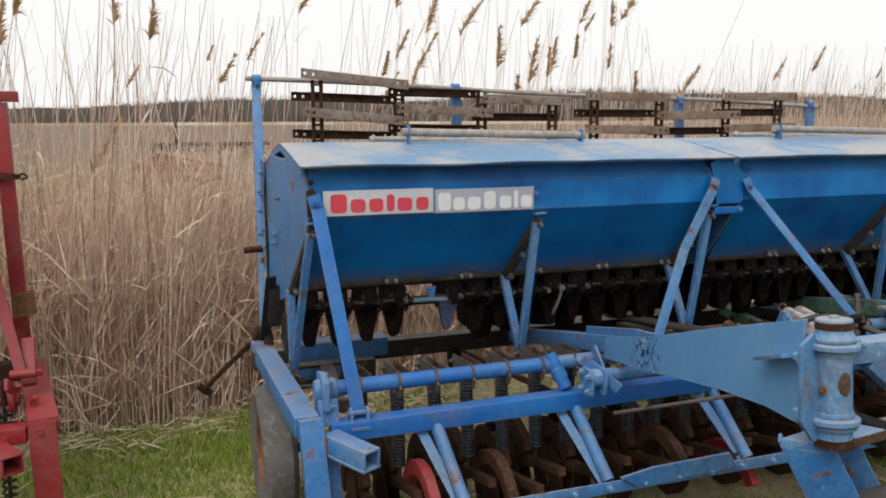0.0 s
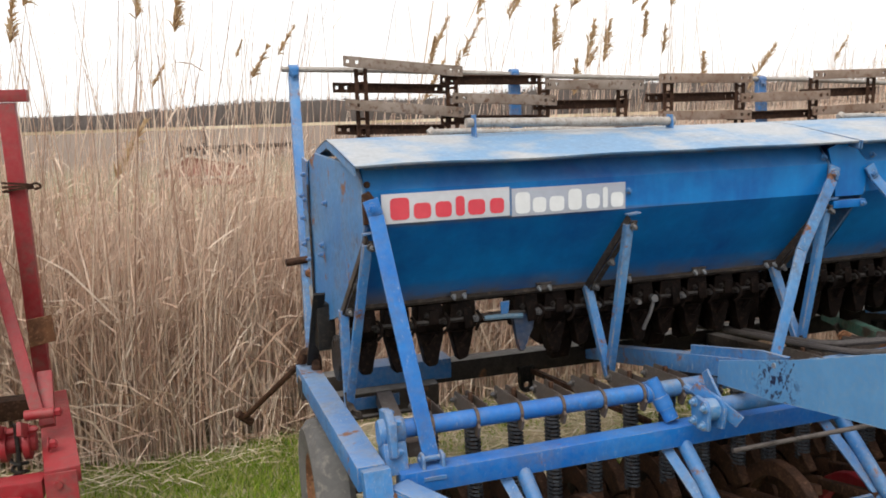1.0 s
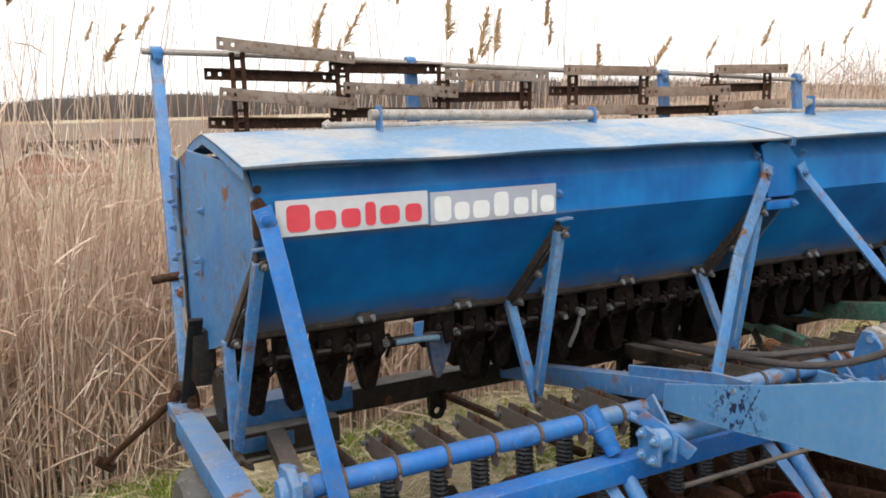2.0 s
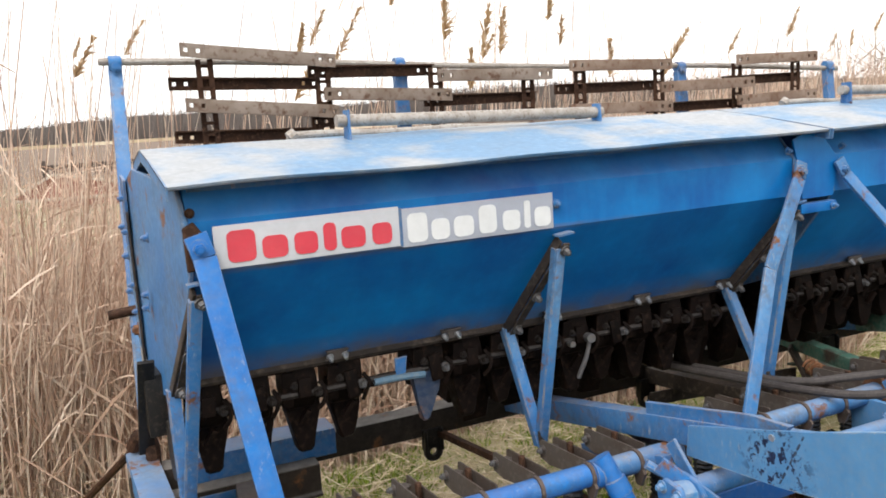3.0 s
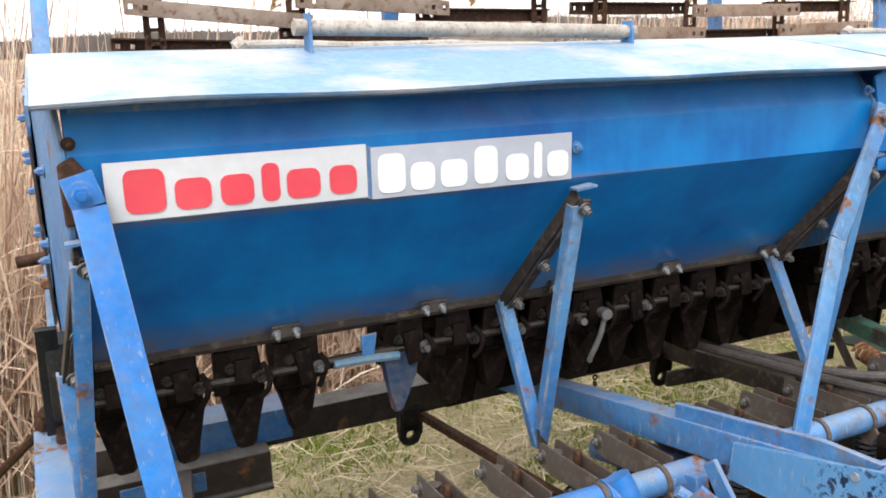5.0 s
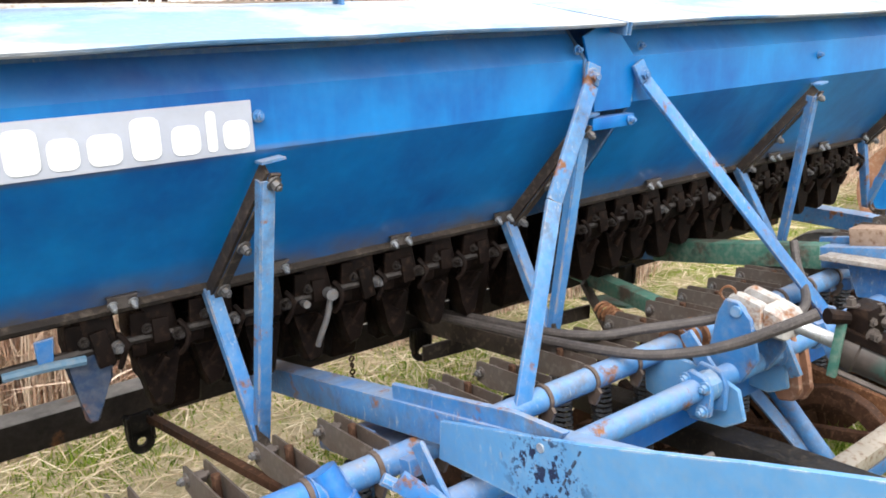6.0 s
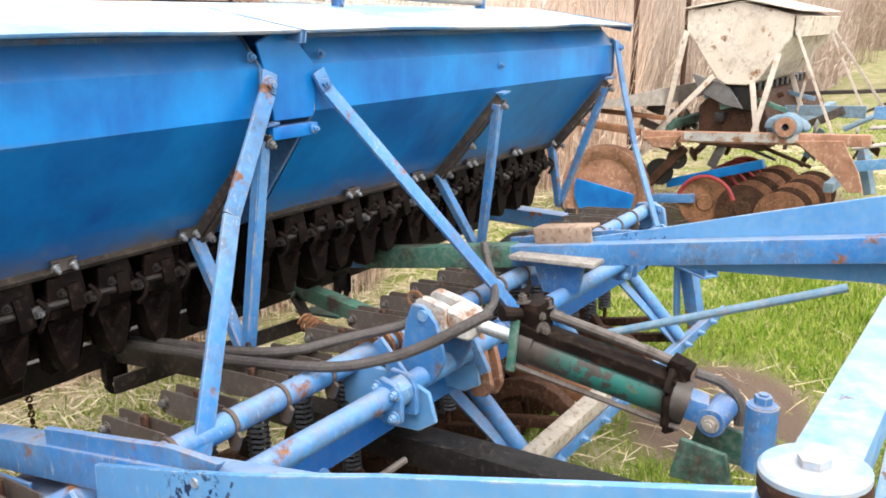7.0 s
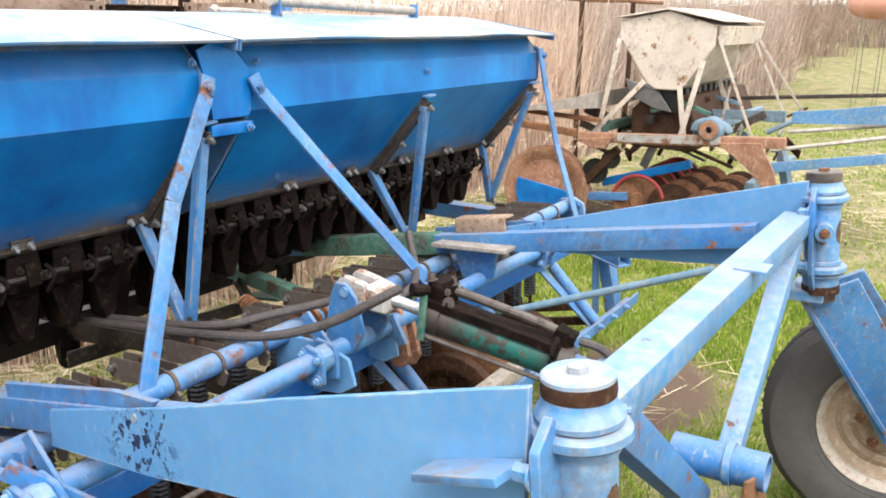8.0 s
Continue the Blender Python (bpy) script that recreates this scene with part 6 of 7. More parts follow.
for x in (1.885, 1.925, 1.965):
    bm = B()
    lathe(bm, [(0.029, -0.007), (0.044, -0.007), (0.048, 0.0), (0.044, 0.007), (0.029, 0.007)], (x, -0.200, pipe_z(x)), (1, 0.06, 0), 20, True)
    part("ring", bm, RUST, drill, "rusty ring on the lift pipe")
for x, z in ((2.115, 0.665), (2.165, 0.655)):
    bm = B()
    slab(bm, [(-0.350, z + 0.11), (-0.385, z + 0.11), (-0.400, z + 0.02), (-0.420, z - 0.03), (-0.400, z - 0.07), (-0.360, z - 0.08), (-0.335, z - 0.04), (-0.340, z + 0.02)], "x", x - 0.008, x + 0.008, 0.005)
    dented(bm, 0.003, 20)
    part("hook_plate", bm, ORANGE_RUST, drill, "rusty hook plate on the pipe")
for x in (2.06, 2.235):
    bm = B()
    lathe(bm, [(0.027, -0.008), (0.036, -0.008), (0.036, 0.008), (0.027, 0.008)], (x, -0.370, 0.735), (1, 0, 0), 18, True)
    bar(bm, (x, -0.385, 0.77), (x, -0.43, 0.69), 0.014, 0.03, up=(0, 1, 0), soft=0.002)
    part("clamp", bm, FRAME_BLUE, drill, "pipe clamp")

for pts in ([(1.845, -0.580, 0.948), (1.800, -0.530, 0.915), (1.765, -0.455, 0.868), (1.725, -0.375, 0.832), (1.67, -0.26, 0.805), (1.62, -0.05, 0.785), (1.60, 0.20, 0.76), (1.58, 0.55, 0.72)],
            [(1.94, -0.33, 0.86), (1.90, -0.28, 0.835), (1.81, -0.17, 0.805), (1.73, -0.09, 0.785), (1.67, 0.04, 0.772), (1.63, 0.30, 0.75), (1.60, 0.56, 0.71)],
            [(1.99, -0.40, 0.815), (2.10, -0.37, 0.800), (2.255, -0.33, 0.803), (2.37, -0.255, 0.820), (2.43, -0.20, 0.850), (2.455, -0.17, 0.905)]):
    bm = B()
    sweep(bm, curve_through(pts, 7), 0.0125, 10)
    part("hydraulic_hose", bm, HOSE, drill, "black hydraulic hose")

# long blue stay rods and loose bars in the middle
bm = B()
tube(bm, (2.35, -0.62, 0.745), (2.53, -1.16, 0.925), 0.011, 10)
part("stay_rod", bm, FAR_BLUE, drill, "thin blue stay rod")
for a, b, w, h, m, nm in (((1.735, 0.68, 0.610), (1.80, 0.02, 0.655), 0.062, 0.060, BROWN_IRON, "brown square brace"), ((1.62, 0.52, 0.572), (2.33, 0.50, 0.540), 0.012, 0.05, BROWN_IRON, "dark flat stay"), ((2.30, 0.50, 0.66), (2.36, 0.42, 0.46), 0.09, 0.014, BROWN_IRON, "bent brown plate"), ((2.52, 0.62, 0.52), (2.40, 0.30, 0.60), 0.16, 0.010, GREEN_PAINT, "green sheet guard"),
                          ((2.38, 0.66, 0.66), (2.20, -0.05, 0.68), 0.05, 0.05, GREEN_PAINT, "green stay"), ((0.82, 0.68, 0.58), (0.98, -0.05, 0.57), 0.022, 0.022, DARK_RUST, "thin rusty stay")):
    bm = B()
    bar(bm, a, b, w, h, soft=0.003)
    part("stay", bm, m, drill, nm)
bm = B()
bar(bm, (2.64, -0.500, 0.425), (2.17, -0.500, 0.415), 0.055, 0.045, soft=0.004)
bar(bm, (2.62, -0.470, 0.395), (2.20, -0.470, 0.388), 0.008, 0.07, soft=0.002)
dented(bm, 0.004, 9)
part("loose_bar", bm, RIM, drill, "cream painted bar with holes")
bm = B()
bar(bm, (2.645, 0.46, 0.714), (2.645, -0.17, 0.824), 0.064, 0.074, soft=0.004)
dented(bm, 0.003, 8)
part("rail_sleeve", bm, GREEN_PAINT, drill, "green painted end of the rail")
bm = B()
bar(bm, (2.650, -0.235, 0.892), (2.650, -0.430, 0.922), 0.012, 0.056, soft=0.003)
bar(bm, (2.680, -0.235, 0.918), (2.680, -0.430, 0.948), 0.055, 0.008, soft=0.002)
part("rail_box", bm, BOARD, drill, "dull brown angle piece on the rail")
bm = B()
bar(bm, (2.58, -0.200, 0.842), (2.58, -0.490, 0.860), 0.075, 0.014, soft=0.003)
dented(bm, 0.004, 12)
part("ledge_plate", bm, DULL_PIPE, drill, "worn pale ledge plate under the rail")
bm = B()
slab(bm, [(-0.26, 0.835), (-0.44, 0.85), (-0.42, 0.745), (-0.30, 0.735)], "x", 2.590, 2.602, 0.003)
part("rail_hanger", bm, DEEP_BLUE, drill, "blue hanger plate under the rail")
for x in (2.75, 2.95, 3.15):
    bm = B()
    bar(bm, (x, 0.10, 0.40), (x - 0.05, -0.45, 0.37), 0.035, 0.06, soft=0.004)
    part("coulter_arm", bm, RUST if x < 3 else GREEN_PAINT, drill, "rusty coulter drag arm")
bm = B()
for k in range(6):
    lathe(bm, [(0.006, -0.0025), (0.010, -0.0025), (0.010, 0.0025), (0.006, 0.0025)], (1.45, 0.66, 0.56 - 0.022 * k), (1, 0, 0) if k % 2 else (0, 1, 0), 8, True)
part("chain", bm, DARK_RUST, drill, "short rusty chain hanging from the rear beam")
bm = B()
coil(bm, (2.02, 0.165, 0.715), (2.005, 0.035, 0.695), 0.024, 0.0055, 8, 5, 9)
part("tension_spring", bm, RUST, drill, "rusty tension spring")

# rear ground wheels under the frame ends
for x in (-0.115, 3.86):
    bm = B()
    prof = [(0.15, -0.05), (0.19, -0.065), (0.25, -0.070), (0.28, -0.045), (0.288, 0.0), (0.28, 0.045), (0.25, 0.070), (0.19, 0.065), (0.15, 0.05)]
    lathe(bm, prof, (x, 0.42, 0.285), (1, 0, 0), 40)
    wheel = part("wheel", bm, GREY_TYRE, drill, "grey dusty ground wheel tyre")
    bm = B()
    lathe(bm, [(0.0, -0.04), (0.05, -0.05), (0.07, -0.02), (0.11, -0.015), (0.155, -0.055), (0.16, 0.0), (0.155, 0.055), (0.11, 0.015), (0.07, 0.02), (0.05, 0.05), (0.0, 0.04)], (x, 0.42, 0.285), (1, 0, 0), 32)
    part("rim", bm, RUST, wheel, "rusty rim")
    bm = B()
    bar(bm, (x + 0.10, 0.42, 0.285), (x + 0.06, 0.42, 0.62), 0.012, 0.08, up=(0, 1, 0), soft=0.002)
    tube(bm, (x, 0.42, 0.285), (x + 0.13, 0.42, 0.285), 0.022, 12)
    part("wheel_hanger", bm, DARK_RUST, wheel)

# seed box end gear and dark linkage at the left end
bm = B()
bar(bm, (-0.085, 0.52, 1.03), (-0.10, 0.72, 0.70), 0.012, 0.045, up=(1, 0, 0), soft=0.002)
bar(bm, (-0.06, 0.60, 0.80), (-0.06, 0.60, 0.98), 0.07, 0.10, up=(0, 1, 0), soft=0.006)
bar(bm, (-0.05, 0.45, 0.86), (0.06, 0.40, 0.87), 0.04, 0.04, soft=0.004)
part("end_linkage", bm, GREASE, drill, "greasy dark linkage at the hopper's end")
bm = B()
lathe(bm, [(0.0, -0.01), (0.075, -0.01), (0.082, -0.004), (0.082, 0.004), (0.075, 0.01), (0.0, 0.01)], (-0.045, 0.42, 0.80), (1, 0, 0), 26)
lathe(bm, [(0.0, -0.012), (0.05, -0.012), (0.05, 0.012), (0.0, 0.012)], (-0.05, 0.30, 0.86), (1, 0, 0), 22)
part("drive_gear", bm, GREASE, drill, "black drive gears")


# ---- rear rack of slatted covers above the rear frame
def rack():
    tops = [(-0.004, 1.885), (1.112, 1.85), (2.616, 1.79), (3.649, 1.765)]
    for k, (x, z) in enumerate(tops):
        bm = B()
        foot = (x - 0.085, 0.76, 0.66) if k == 0 else (x - 0.01, 1.36, 0.66)
        if k == 0:
            bar(bm, foot, (x, 1.48, z), 0.045, 0.006, up=(0, -1, 0.5), soft=0.001)
            bar(bm, Vector(foot) + Vector((-0.022, 0.012, 0)), Vector((x - 0.022, 1.492, z)), 0.005, 0.030, up=(0, -1, 0.5))
        else:
            bar(bm, foot, (x, 1.48, z), 0.055, 0.035, up=(0, -1, 0.5), soft=0.003)
            bar(bm, (x - 0.01, 0.70, 0.64), (x - 0.01, 1.38, 0.64), 0.05, 0.05, soft=0.003)
        post = part("rack_post", bm, FRAME_BLUE if k == 0 else DEEP_BLUE, drill, "blue post of the rear rack")
        bm = B()
        tube(bm, (x - 0.022, 1.48, z + 0.022), (x + 0.022, 1.48, z + 0.022), 0.026, 12)
        bolt(bm, (x, 1.455, z + 0.002), F, 0.012, 0.012)
        part("clamp", bm, FRAME_BLUE if k == 0 else DEEP_BLUE, post)
    bm = B()
    sweep(bm, [(-0.06 + 3.78 * k / 8, 1.48, 1.912 - 0.138 * k / 8 + 0.006 * math.sin(k * 1.3)) for k in range(9)], 0.0135, 10)
    part("rack_pipe", bm, DULL_PIPE, drill, "thin rusty pipe along the rack")
    # each bay: from, to, height of its top row, the fall along it, and whether its light slats sit one row lower
    bays = [(0.215, 0.800, 1.910, 0.055, 0), (0.745, 1.300, 1.842, 0.030, 1), (1.240, 1.800, 1.806, 0.010, 0), (1.895, 2.475, 1.826, 0.010, 0), (2.410, 3.000, 1.815, -0.005, 1), (2.890, 3.440, 1.832, -0.006, 0)]
    for k, (a, b, z, fall, low) in enumerate(bays):
        for j in range(4):
            light = j % 2 == low
            zz = z - 0.098 * j
            if k == 4 and j == 0:
                continue
            y = 1.372 if light else 1.430
            tilt = fall * (1 if light else 0.35)
            p, q = Vector((a - (0 if light else 0.045), y, zz + tilt / 2)), Vector((b - (0 if light else 0.06), y, zz - tilt / 2))
            d, h, t = (q - p).normalized(), 0.050 if light else 0.046, 0.014
            bm = B()
            bar(bm, p + d * 0.085, q - d * 0.085, t, h, soft=0.003)
            for e, s in ((p, 1), (q, -1)):
                for z0, zh in ((h * 0.33, h * 0.34), (-h * 0.33, h * 0.34)):
                    bar(bm, e + Vector((0, 0, z0)), e + d * s * 0.086 + Vector((0, 0, z0)), t, zh)
                for u0, u1 in ((0.0, 0.012), (0.027, 0.055), (0.070, 0.086)):
                    bar(bm, e + d * s * u0, e + d * s * u1, t - 0.001, h * 0.34)
            if light:
                bar(bm, p + Vector((0.09, 0.012, -h / 2 + 0.004)), q + Vector((0, 0.012, -h / 2 + 0.004)), 0.024, 0.005)
            else:
                bar(bm, p + Vector((0, -0.018, 0.020)), q + Vector((0, -0.018, 0.020)), 0.030, 0.005)
            dented(bm, 0.005, 6)
            part("slat", bm, (SLAT_A, SLAT_B)[(k + j) % 2] if light else DARK_RUST, drill, "grey-brown dusty perforated angle slat" if light else "dark rusty angle iron slat")
    for x, z in ((0.300, 1.90), (0.752, 1.868), (1.242, 1.84), (1.690, 1.80), (1.968, 1.822), (2.420, 1.80), (2.915, 1.81), (3.320, 1.83)):
        bm = B()
        for d in (-0.022, 0.022):
            bar(bm, (x + d, 1.402, z + 0.005), (x + d, 1.402, z - 0.34), 0.020, 0.006, up=(0, 1, 0))
        for q in range(8):
            bar(bm, (x - 0.026, 1.404, z - 0.02 - 0.042 * q), (x + 0.026, 1.404, z - 0.02 - 0.042 * q), 0.010, 0.012)
        part("perforated_strap", bm, DARK_RUST, drill, "rusty perforated strap")


rack()


# ---------------------------------------------------------------- the red seed drill
red = thing("seed_drill", (-1.6, 0.4, 0), "weathered red seed drill, only its end beside the blue one", "seed drill")
bm = B()
bar(bm, (-1.135, 1.02, 0.605), (-1.150, 1.00, 1.775), 0.060, 0.050, up=(0, 1, 0), soft=0.004)
post = part("post", bm, RED_PAINT, red, "upright red channel post")
bm = B()
bar(bm, (-2.3, 1.00, 1.800), (-1.075, 1.00, 1.800), 0.060, 0.045, soft=0.003)
part("top_bar", bm, RED_PAINT, red)
bm = B()
for k in range(3):
    lathe(bm, [(0.048, -0.004), (0.056, -0.004), (0.056, 0.004), (0.048, 0.004)], (-1.146, 1.01, 1.445 + 0.011 * k), (0.12 * (k - 1), 0.1, 1), 18, True)
sweep(bm, curve_through([(-1.10, 0.97, 1.46), (-1.075, 0.965, 1.47), (-1.06, 0.97, 1.455), (-1.085, 0.975, 1.445)], 4), 0.005, 6)
part("wire_tie", bm, DARK_RUST, post, "twisted rusty wire round the post")
bm = B()
bar(bm, (-1.235, 0.82, 1.30), (-1.075, 0.50, 0.70), 0.042, 0.012, up=(0, -1, 0.3), soft=0.002)
part("strut", bm, RED_PAINT, red, "red flat bar strut")
bm = B()
bar(bm, (-1.26, 0.60, 1.10), (-1.245, 0.50, 0.70), 0.05, 0.012, up=(0, -1, 0.3), soft=0.002)
part("strut", bm, RED_PAINT, red, "red flat bar strut")
bm = B()
slab(bm, [(-1.150, 0.955), (-1.060, 0.968), (-1.056, 0.862), (-1.150, 0.845)], "y", 0.900, 0.906, 0.002)
part("flag_plate", bm, RUST, red, "rusty red side plate")
bm = B()
bar(bm, (-1.115, 1.05, 0.590), (-0.970, 0.20, 0.590), 0.105, 0.055, soft=0.004)
beam = part("side_beam", bm, RED_PAINT, red, "red side beam of the frame")
bm = B()
bar(bm, (-0.975, 0.185, 0.612), (-0.965, 0.175, 0.15), 0.095, 0.010, up=(0, 1, 0), soft=0.002)
tube(bm, (-0.982, 0.170, 0.575), (-0.982, 0.182, 0.575), 0.013, 12)
part("corner_plate", bm, RED_PAINT, beam)
bm = B()
bar(bm, (-2.3, 0.24, 0.56), (-1.03, 0.23, 0.56), 0.08, 0.06, soft=0.004)
part("front_beam", bm, RED_PAINT, red, "red square front beam")
bm = B()
a, b = Vector((-1.16, 0.22, 0.52)), Vector((-1.06, 0.06, 0.505))
d, sd, u = axes_for(b - a)
for ox, oz, w, h in ((0, 0.032, 0.075, 0.006), (0, -0.032, 0.075, 0.006), (0.034, 0, 0.006, 0.06), (-0.034, 0, 0.006, 0.06)):
    bar(bm, a + sd * ox + u * oz, b + sd * ox + u * oz, w, h)
part("socket_tube", bm, RED_PAINT, red, "open red square tube")
bm = B()
tube(bm, (-2.3, 0.42, 0.640), (-1.075, 0.42, 0.640), 0.032, 14)
part("lift_pipe", bm, RED_PAINT, red, "round red lift pipe")
for x in (-1.10, -1.17, -1.30):
    bm = B()
    lathe(bm, [(0.032, -0.010), (0.056, -0.010), (0.056, 0.010), (0.032, 0.010)], (x, 0.42, 0.640), (1, 0, 0), 16, True)
    bar(bm, (x, 0.42, 0.68), (x, 0.30, 0.73), 0.014, 0.045, soft=0.002)
    bolt(bm, (x + 0.010, 0.40, 0.690), (1, 0, 0), 0.012, 0.02)
    part("collar", bm, RED_PAINT, red)
for x in (-1.125, -1.27, -1.42):
    bm = B()
    coil(bm, (x, 0.38, 0.60), (x - 0.005, 0.36, 0.20), 0.024, 0.0055, 14, 5, 9)
    tube(bm, (x, 0.385, 0.72), (x - 0.005, 0.36, 0.12), 0.008, 8)
    part("spring_rod", bm, GREASE, red, "black coil spring on a rod")
bm = B()
bar(bm, (-1.05, 0.50, 0.66), (-1.06, 0.62, 0.82), 0.03, 0.05, up=(1, 0, 0), soft=0.003)
bearing = part("bearing", bm, RED_PAINT, red, "red cast bearing")
bm = B()
tube(bm, (-1.11, 0.46, 0.72), (-1.02, 0.46, 0.72), 0.018, 12)
part("bearing_pin", bm, RED_PAINT, bearing)
bolts(bearing, RED_PAINT, [((-1.02, 0.46, 0.72), (1, 0, 0)), ((-1.03, 0.36, 0.645), (1, 0, 0))], 0.015, 0.02)
bm = B()
slab(bm, [(0.45, 1.55), (0.40, 1.40), (0.42, 1.25), (0.62, 0.98), (0.74, 0.98), (0.92, 1.20), (0.92, 1.55)], "x", -2.3, -1.30, 0.003)
part("hopper", bm, RED_PAINT, red, "red hopper end")
bm = B()
box(bm, (-1.40, 0.62, 0.82), (-1.32, 0.74, 0.98), 0.01)
meter = part("seed_meter", bm, GREASE, red)
for k in range(1, 6):
    again(meter, (-0.15 * k, 0, 0))
bm = B()
bar(bm, (-2.3, 0.95, 0.60), (-1.12, 0.95, 0.60), 0.08, 0.08, soft=0.004)
part("rear_beam", bm, DARK_RUST, red)

# ---------------------------------------------------------------- the far seed drill with the cream hopper
far = thing("seed_drill", (6.9, 0, 0), "rusty seed drill with a cream hopper beside the reeds", "seed drill")
OX = 6.0
END = [(0.50, 1.60), (0.50, 1.49), (0.28, 1.17), (0.22, 1.135), (0.08, 1.135), (0.01, 1.17), (-0.17, 1.44), (-0.17, 1.57), (0.16, 1.665)]
bm = B()
slab(bm, END, "x", OX, OX + 1.10, 0.006)
dented(bm, 0.008, 3)
fh = part("hopper", bm, CREAM_PAINT, far, "dented cream hopper with rust spots")
bm = B()
slab(bm, [(0.52, 1.612), (0.53, 1.620), (0.16, 1.690), (-0.22, 1.605), (-0.22, 1.597), (0.16, 1.678)], "x", OX - 0.03, OX + 1.16, 0.002)
dented(bm, 0.010, 4)
part("lid", bm, CREAM_PAINT, fh, "rust-edged cream lid")
bm = B()
slab(bm, [(-0.175, 1.57), (-0.235, 1.565), (-0.215, 1.44), (-0.175, 1.45)], "x", OX + 0.03, OX + 1.08, 0.003)
part("front_rim", bm, CREAM_PAINT, fh)
for pts in ([(OX, 0.50, 1.48), (OX - 0.02, 0.62, 0.80)], [(OX, -0.10, 1.34), (OX - 0.02, 0.02, 0.77)], [(OX, 0.30, 1.19), (OX - 0.01, 0.66, 0.80)], [(OX, 0.05, 1.17), (OX - 0.01, -0.02, 0.78)],
            [(OX + 0.02, -0.18, 1.50), (OX, -0.48, 0.82)], [(OX + 0.6, -0.20, 1.48), (OX + 0.6, -0.10, 0.85)], [(OX + 0.9, -0.20, 1.50), (OX + 0.9, -0.52, 0.86)],
            [(OX + 1.0, -0.20, 1.50), (OX + 1.05, -0.62, 0.90)], [(OX + 0.9, 0.02, 1.17), (OX + 0.9, -0.12, 0.80)]):
    bm = B()
    bar(bm, pts[0], pts[1], 0.008, 0.018 if pts[0][1] < 0 and pts[0][2] > 1.45 else 0.036, up=(0, 1, 0), soft=0.001)
    part("strut", bm, CREAM_PAINT, far, "cream flat bar strut")
bm = B()
bar(bm, (OX - 0.10, 0.72, 0.775), (OX - 0.10, -0.70, 0.845), 0.07, 0.07, soft=0.004)
fside = part("side_beam", bm, ORANGE_RUST, far, "rusty side beam with white paint")
bm = B()
bar(bm, (OX - 0.142, 0.42, 0.795), (OX - 0.142, -0.30, 0.833), 0.006, 0.055)
part("painted_face", bm, FLAKED_WHITE, fside)
bm = B()
bar(bm, (OX - 0.12, 0.74, 0.80), (OX - 0.12, 1.55, 0.87), 0.05, 0.05, soft=0.004)
bar(bm, (OX - 0.06, 0.60, 0.90), (OX + 0.2, 1.30, 0.90), 0.05, 0.03, soft=0.003)
part("rear_arm", bm, RUST, far, "rusty rear arm")
bm = B()
slab(bm, [(0.62, 1.10), (0.95, 1.02), (1.35, 0.93), (1.36, 0.91), (0.95, 0.96), (0.62, 0.99)], "x", OX - 0.05, OX + 1.6, 0.002)
dented(bm, 0.02, 3)
part("footboard", bm, DULL_PIPE, far, "bent grey-brown footboard sheet")
bm = B()
slab(bm, [(-0.28, 0.82), (-0.56, 0.84), (-0.66, 0.66), (-0.70, 0.54), (-0.62, 0.53), (-0.48, 0.68)], "x", OX - 0.16, OX - 0.14, 0.003)
part("gusset", bm, ORANGE_RUST, far, "orange rusted gusset plate")
bm = B()
slab(bm, [(0.44, 0.80), (0.70, 0.77), (0.62, 0.71), (0.50, 0.71)], "x", OX - 0.16, OX - 0.14, 0.003)
part("gusset", bm, ORANGE_RUST, far, "orange rusted gusset plate")
bm = B()
lathe(bm, [(0.025, -0.05), (0.07, -0.05), (0.085, -0.03), (0.085, 0.04), (0.025, 0.04)], (OX - 0.10, -0.22, 0.90), (1, 0, 0), 24, True)
slab(bm, [(-0.34, 0.86), (-0.32, 0.92), (-0.22, 0.965), (-0.10, 0.955), (-0.06, 0.90), (-0.07, 0.86)], "x", OX - 0.06, OX + 0.06, 0.02)
part("gearbox", bm, FAR_BLUE, far, "grey-blue cast gear housing with a hub")
bm = B()
lathe(bm, [(0.022, 0.0), (0.062, 0.0), (0.062, 0.012), (0.022, 0.012)], (OX - 0.162, -0.22, 0.90), (1, 0, 0), 20, True)
part("hub", bm, ORANGE_RUST, far, "rusty hub")
bm = B()
lathe(bm, [(0.0, -0.05), (0.06, -0.05), (0.10, -0.03), (0.24, -0.02), (0.30, -0.055), (0.34, -0.055), (0.345, 0.0), (0.34, 0.055), (0.30, 0.055), (0.24, 0.02), (0.0, 0.03)], (OX - 0.05, 1.00, 0.34), (1, 0, 0), 40)
fw = part("wheel", bm, ORANGE_RUST, far, "rusty steel wheel")
bm = B()
slab(bm, [(1.00 + 0.235 * math.cos(a), 0.34 + 0.235 * math.sin(a)) for a in np.linspace(math.pi * 0.98, math.tau * 1.06, 18)], "x", OX - 0.112, OX - 0.104, 0.002)
part("disc_cover", bm, HOPPER_BLUE, fw, "bright blue lower part of the wheel")
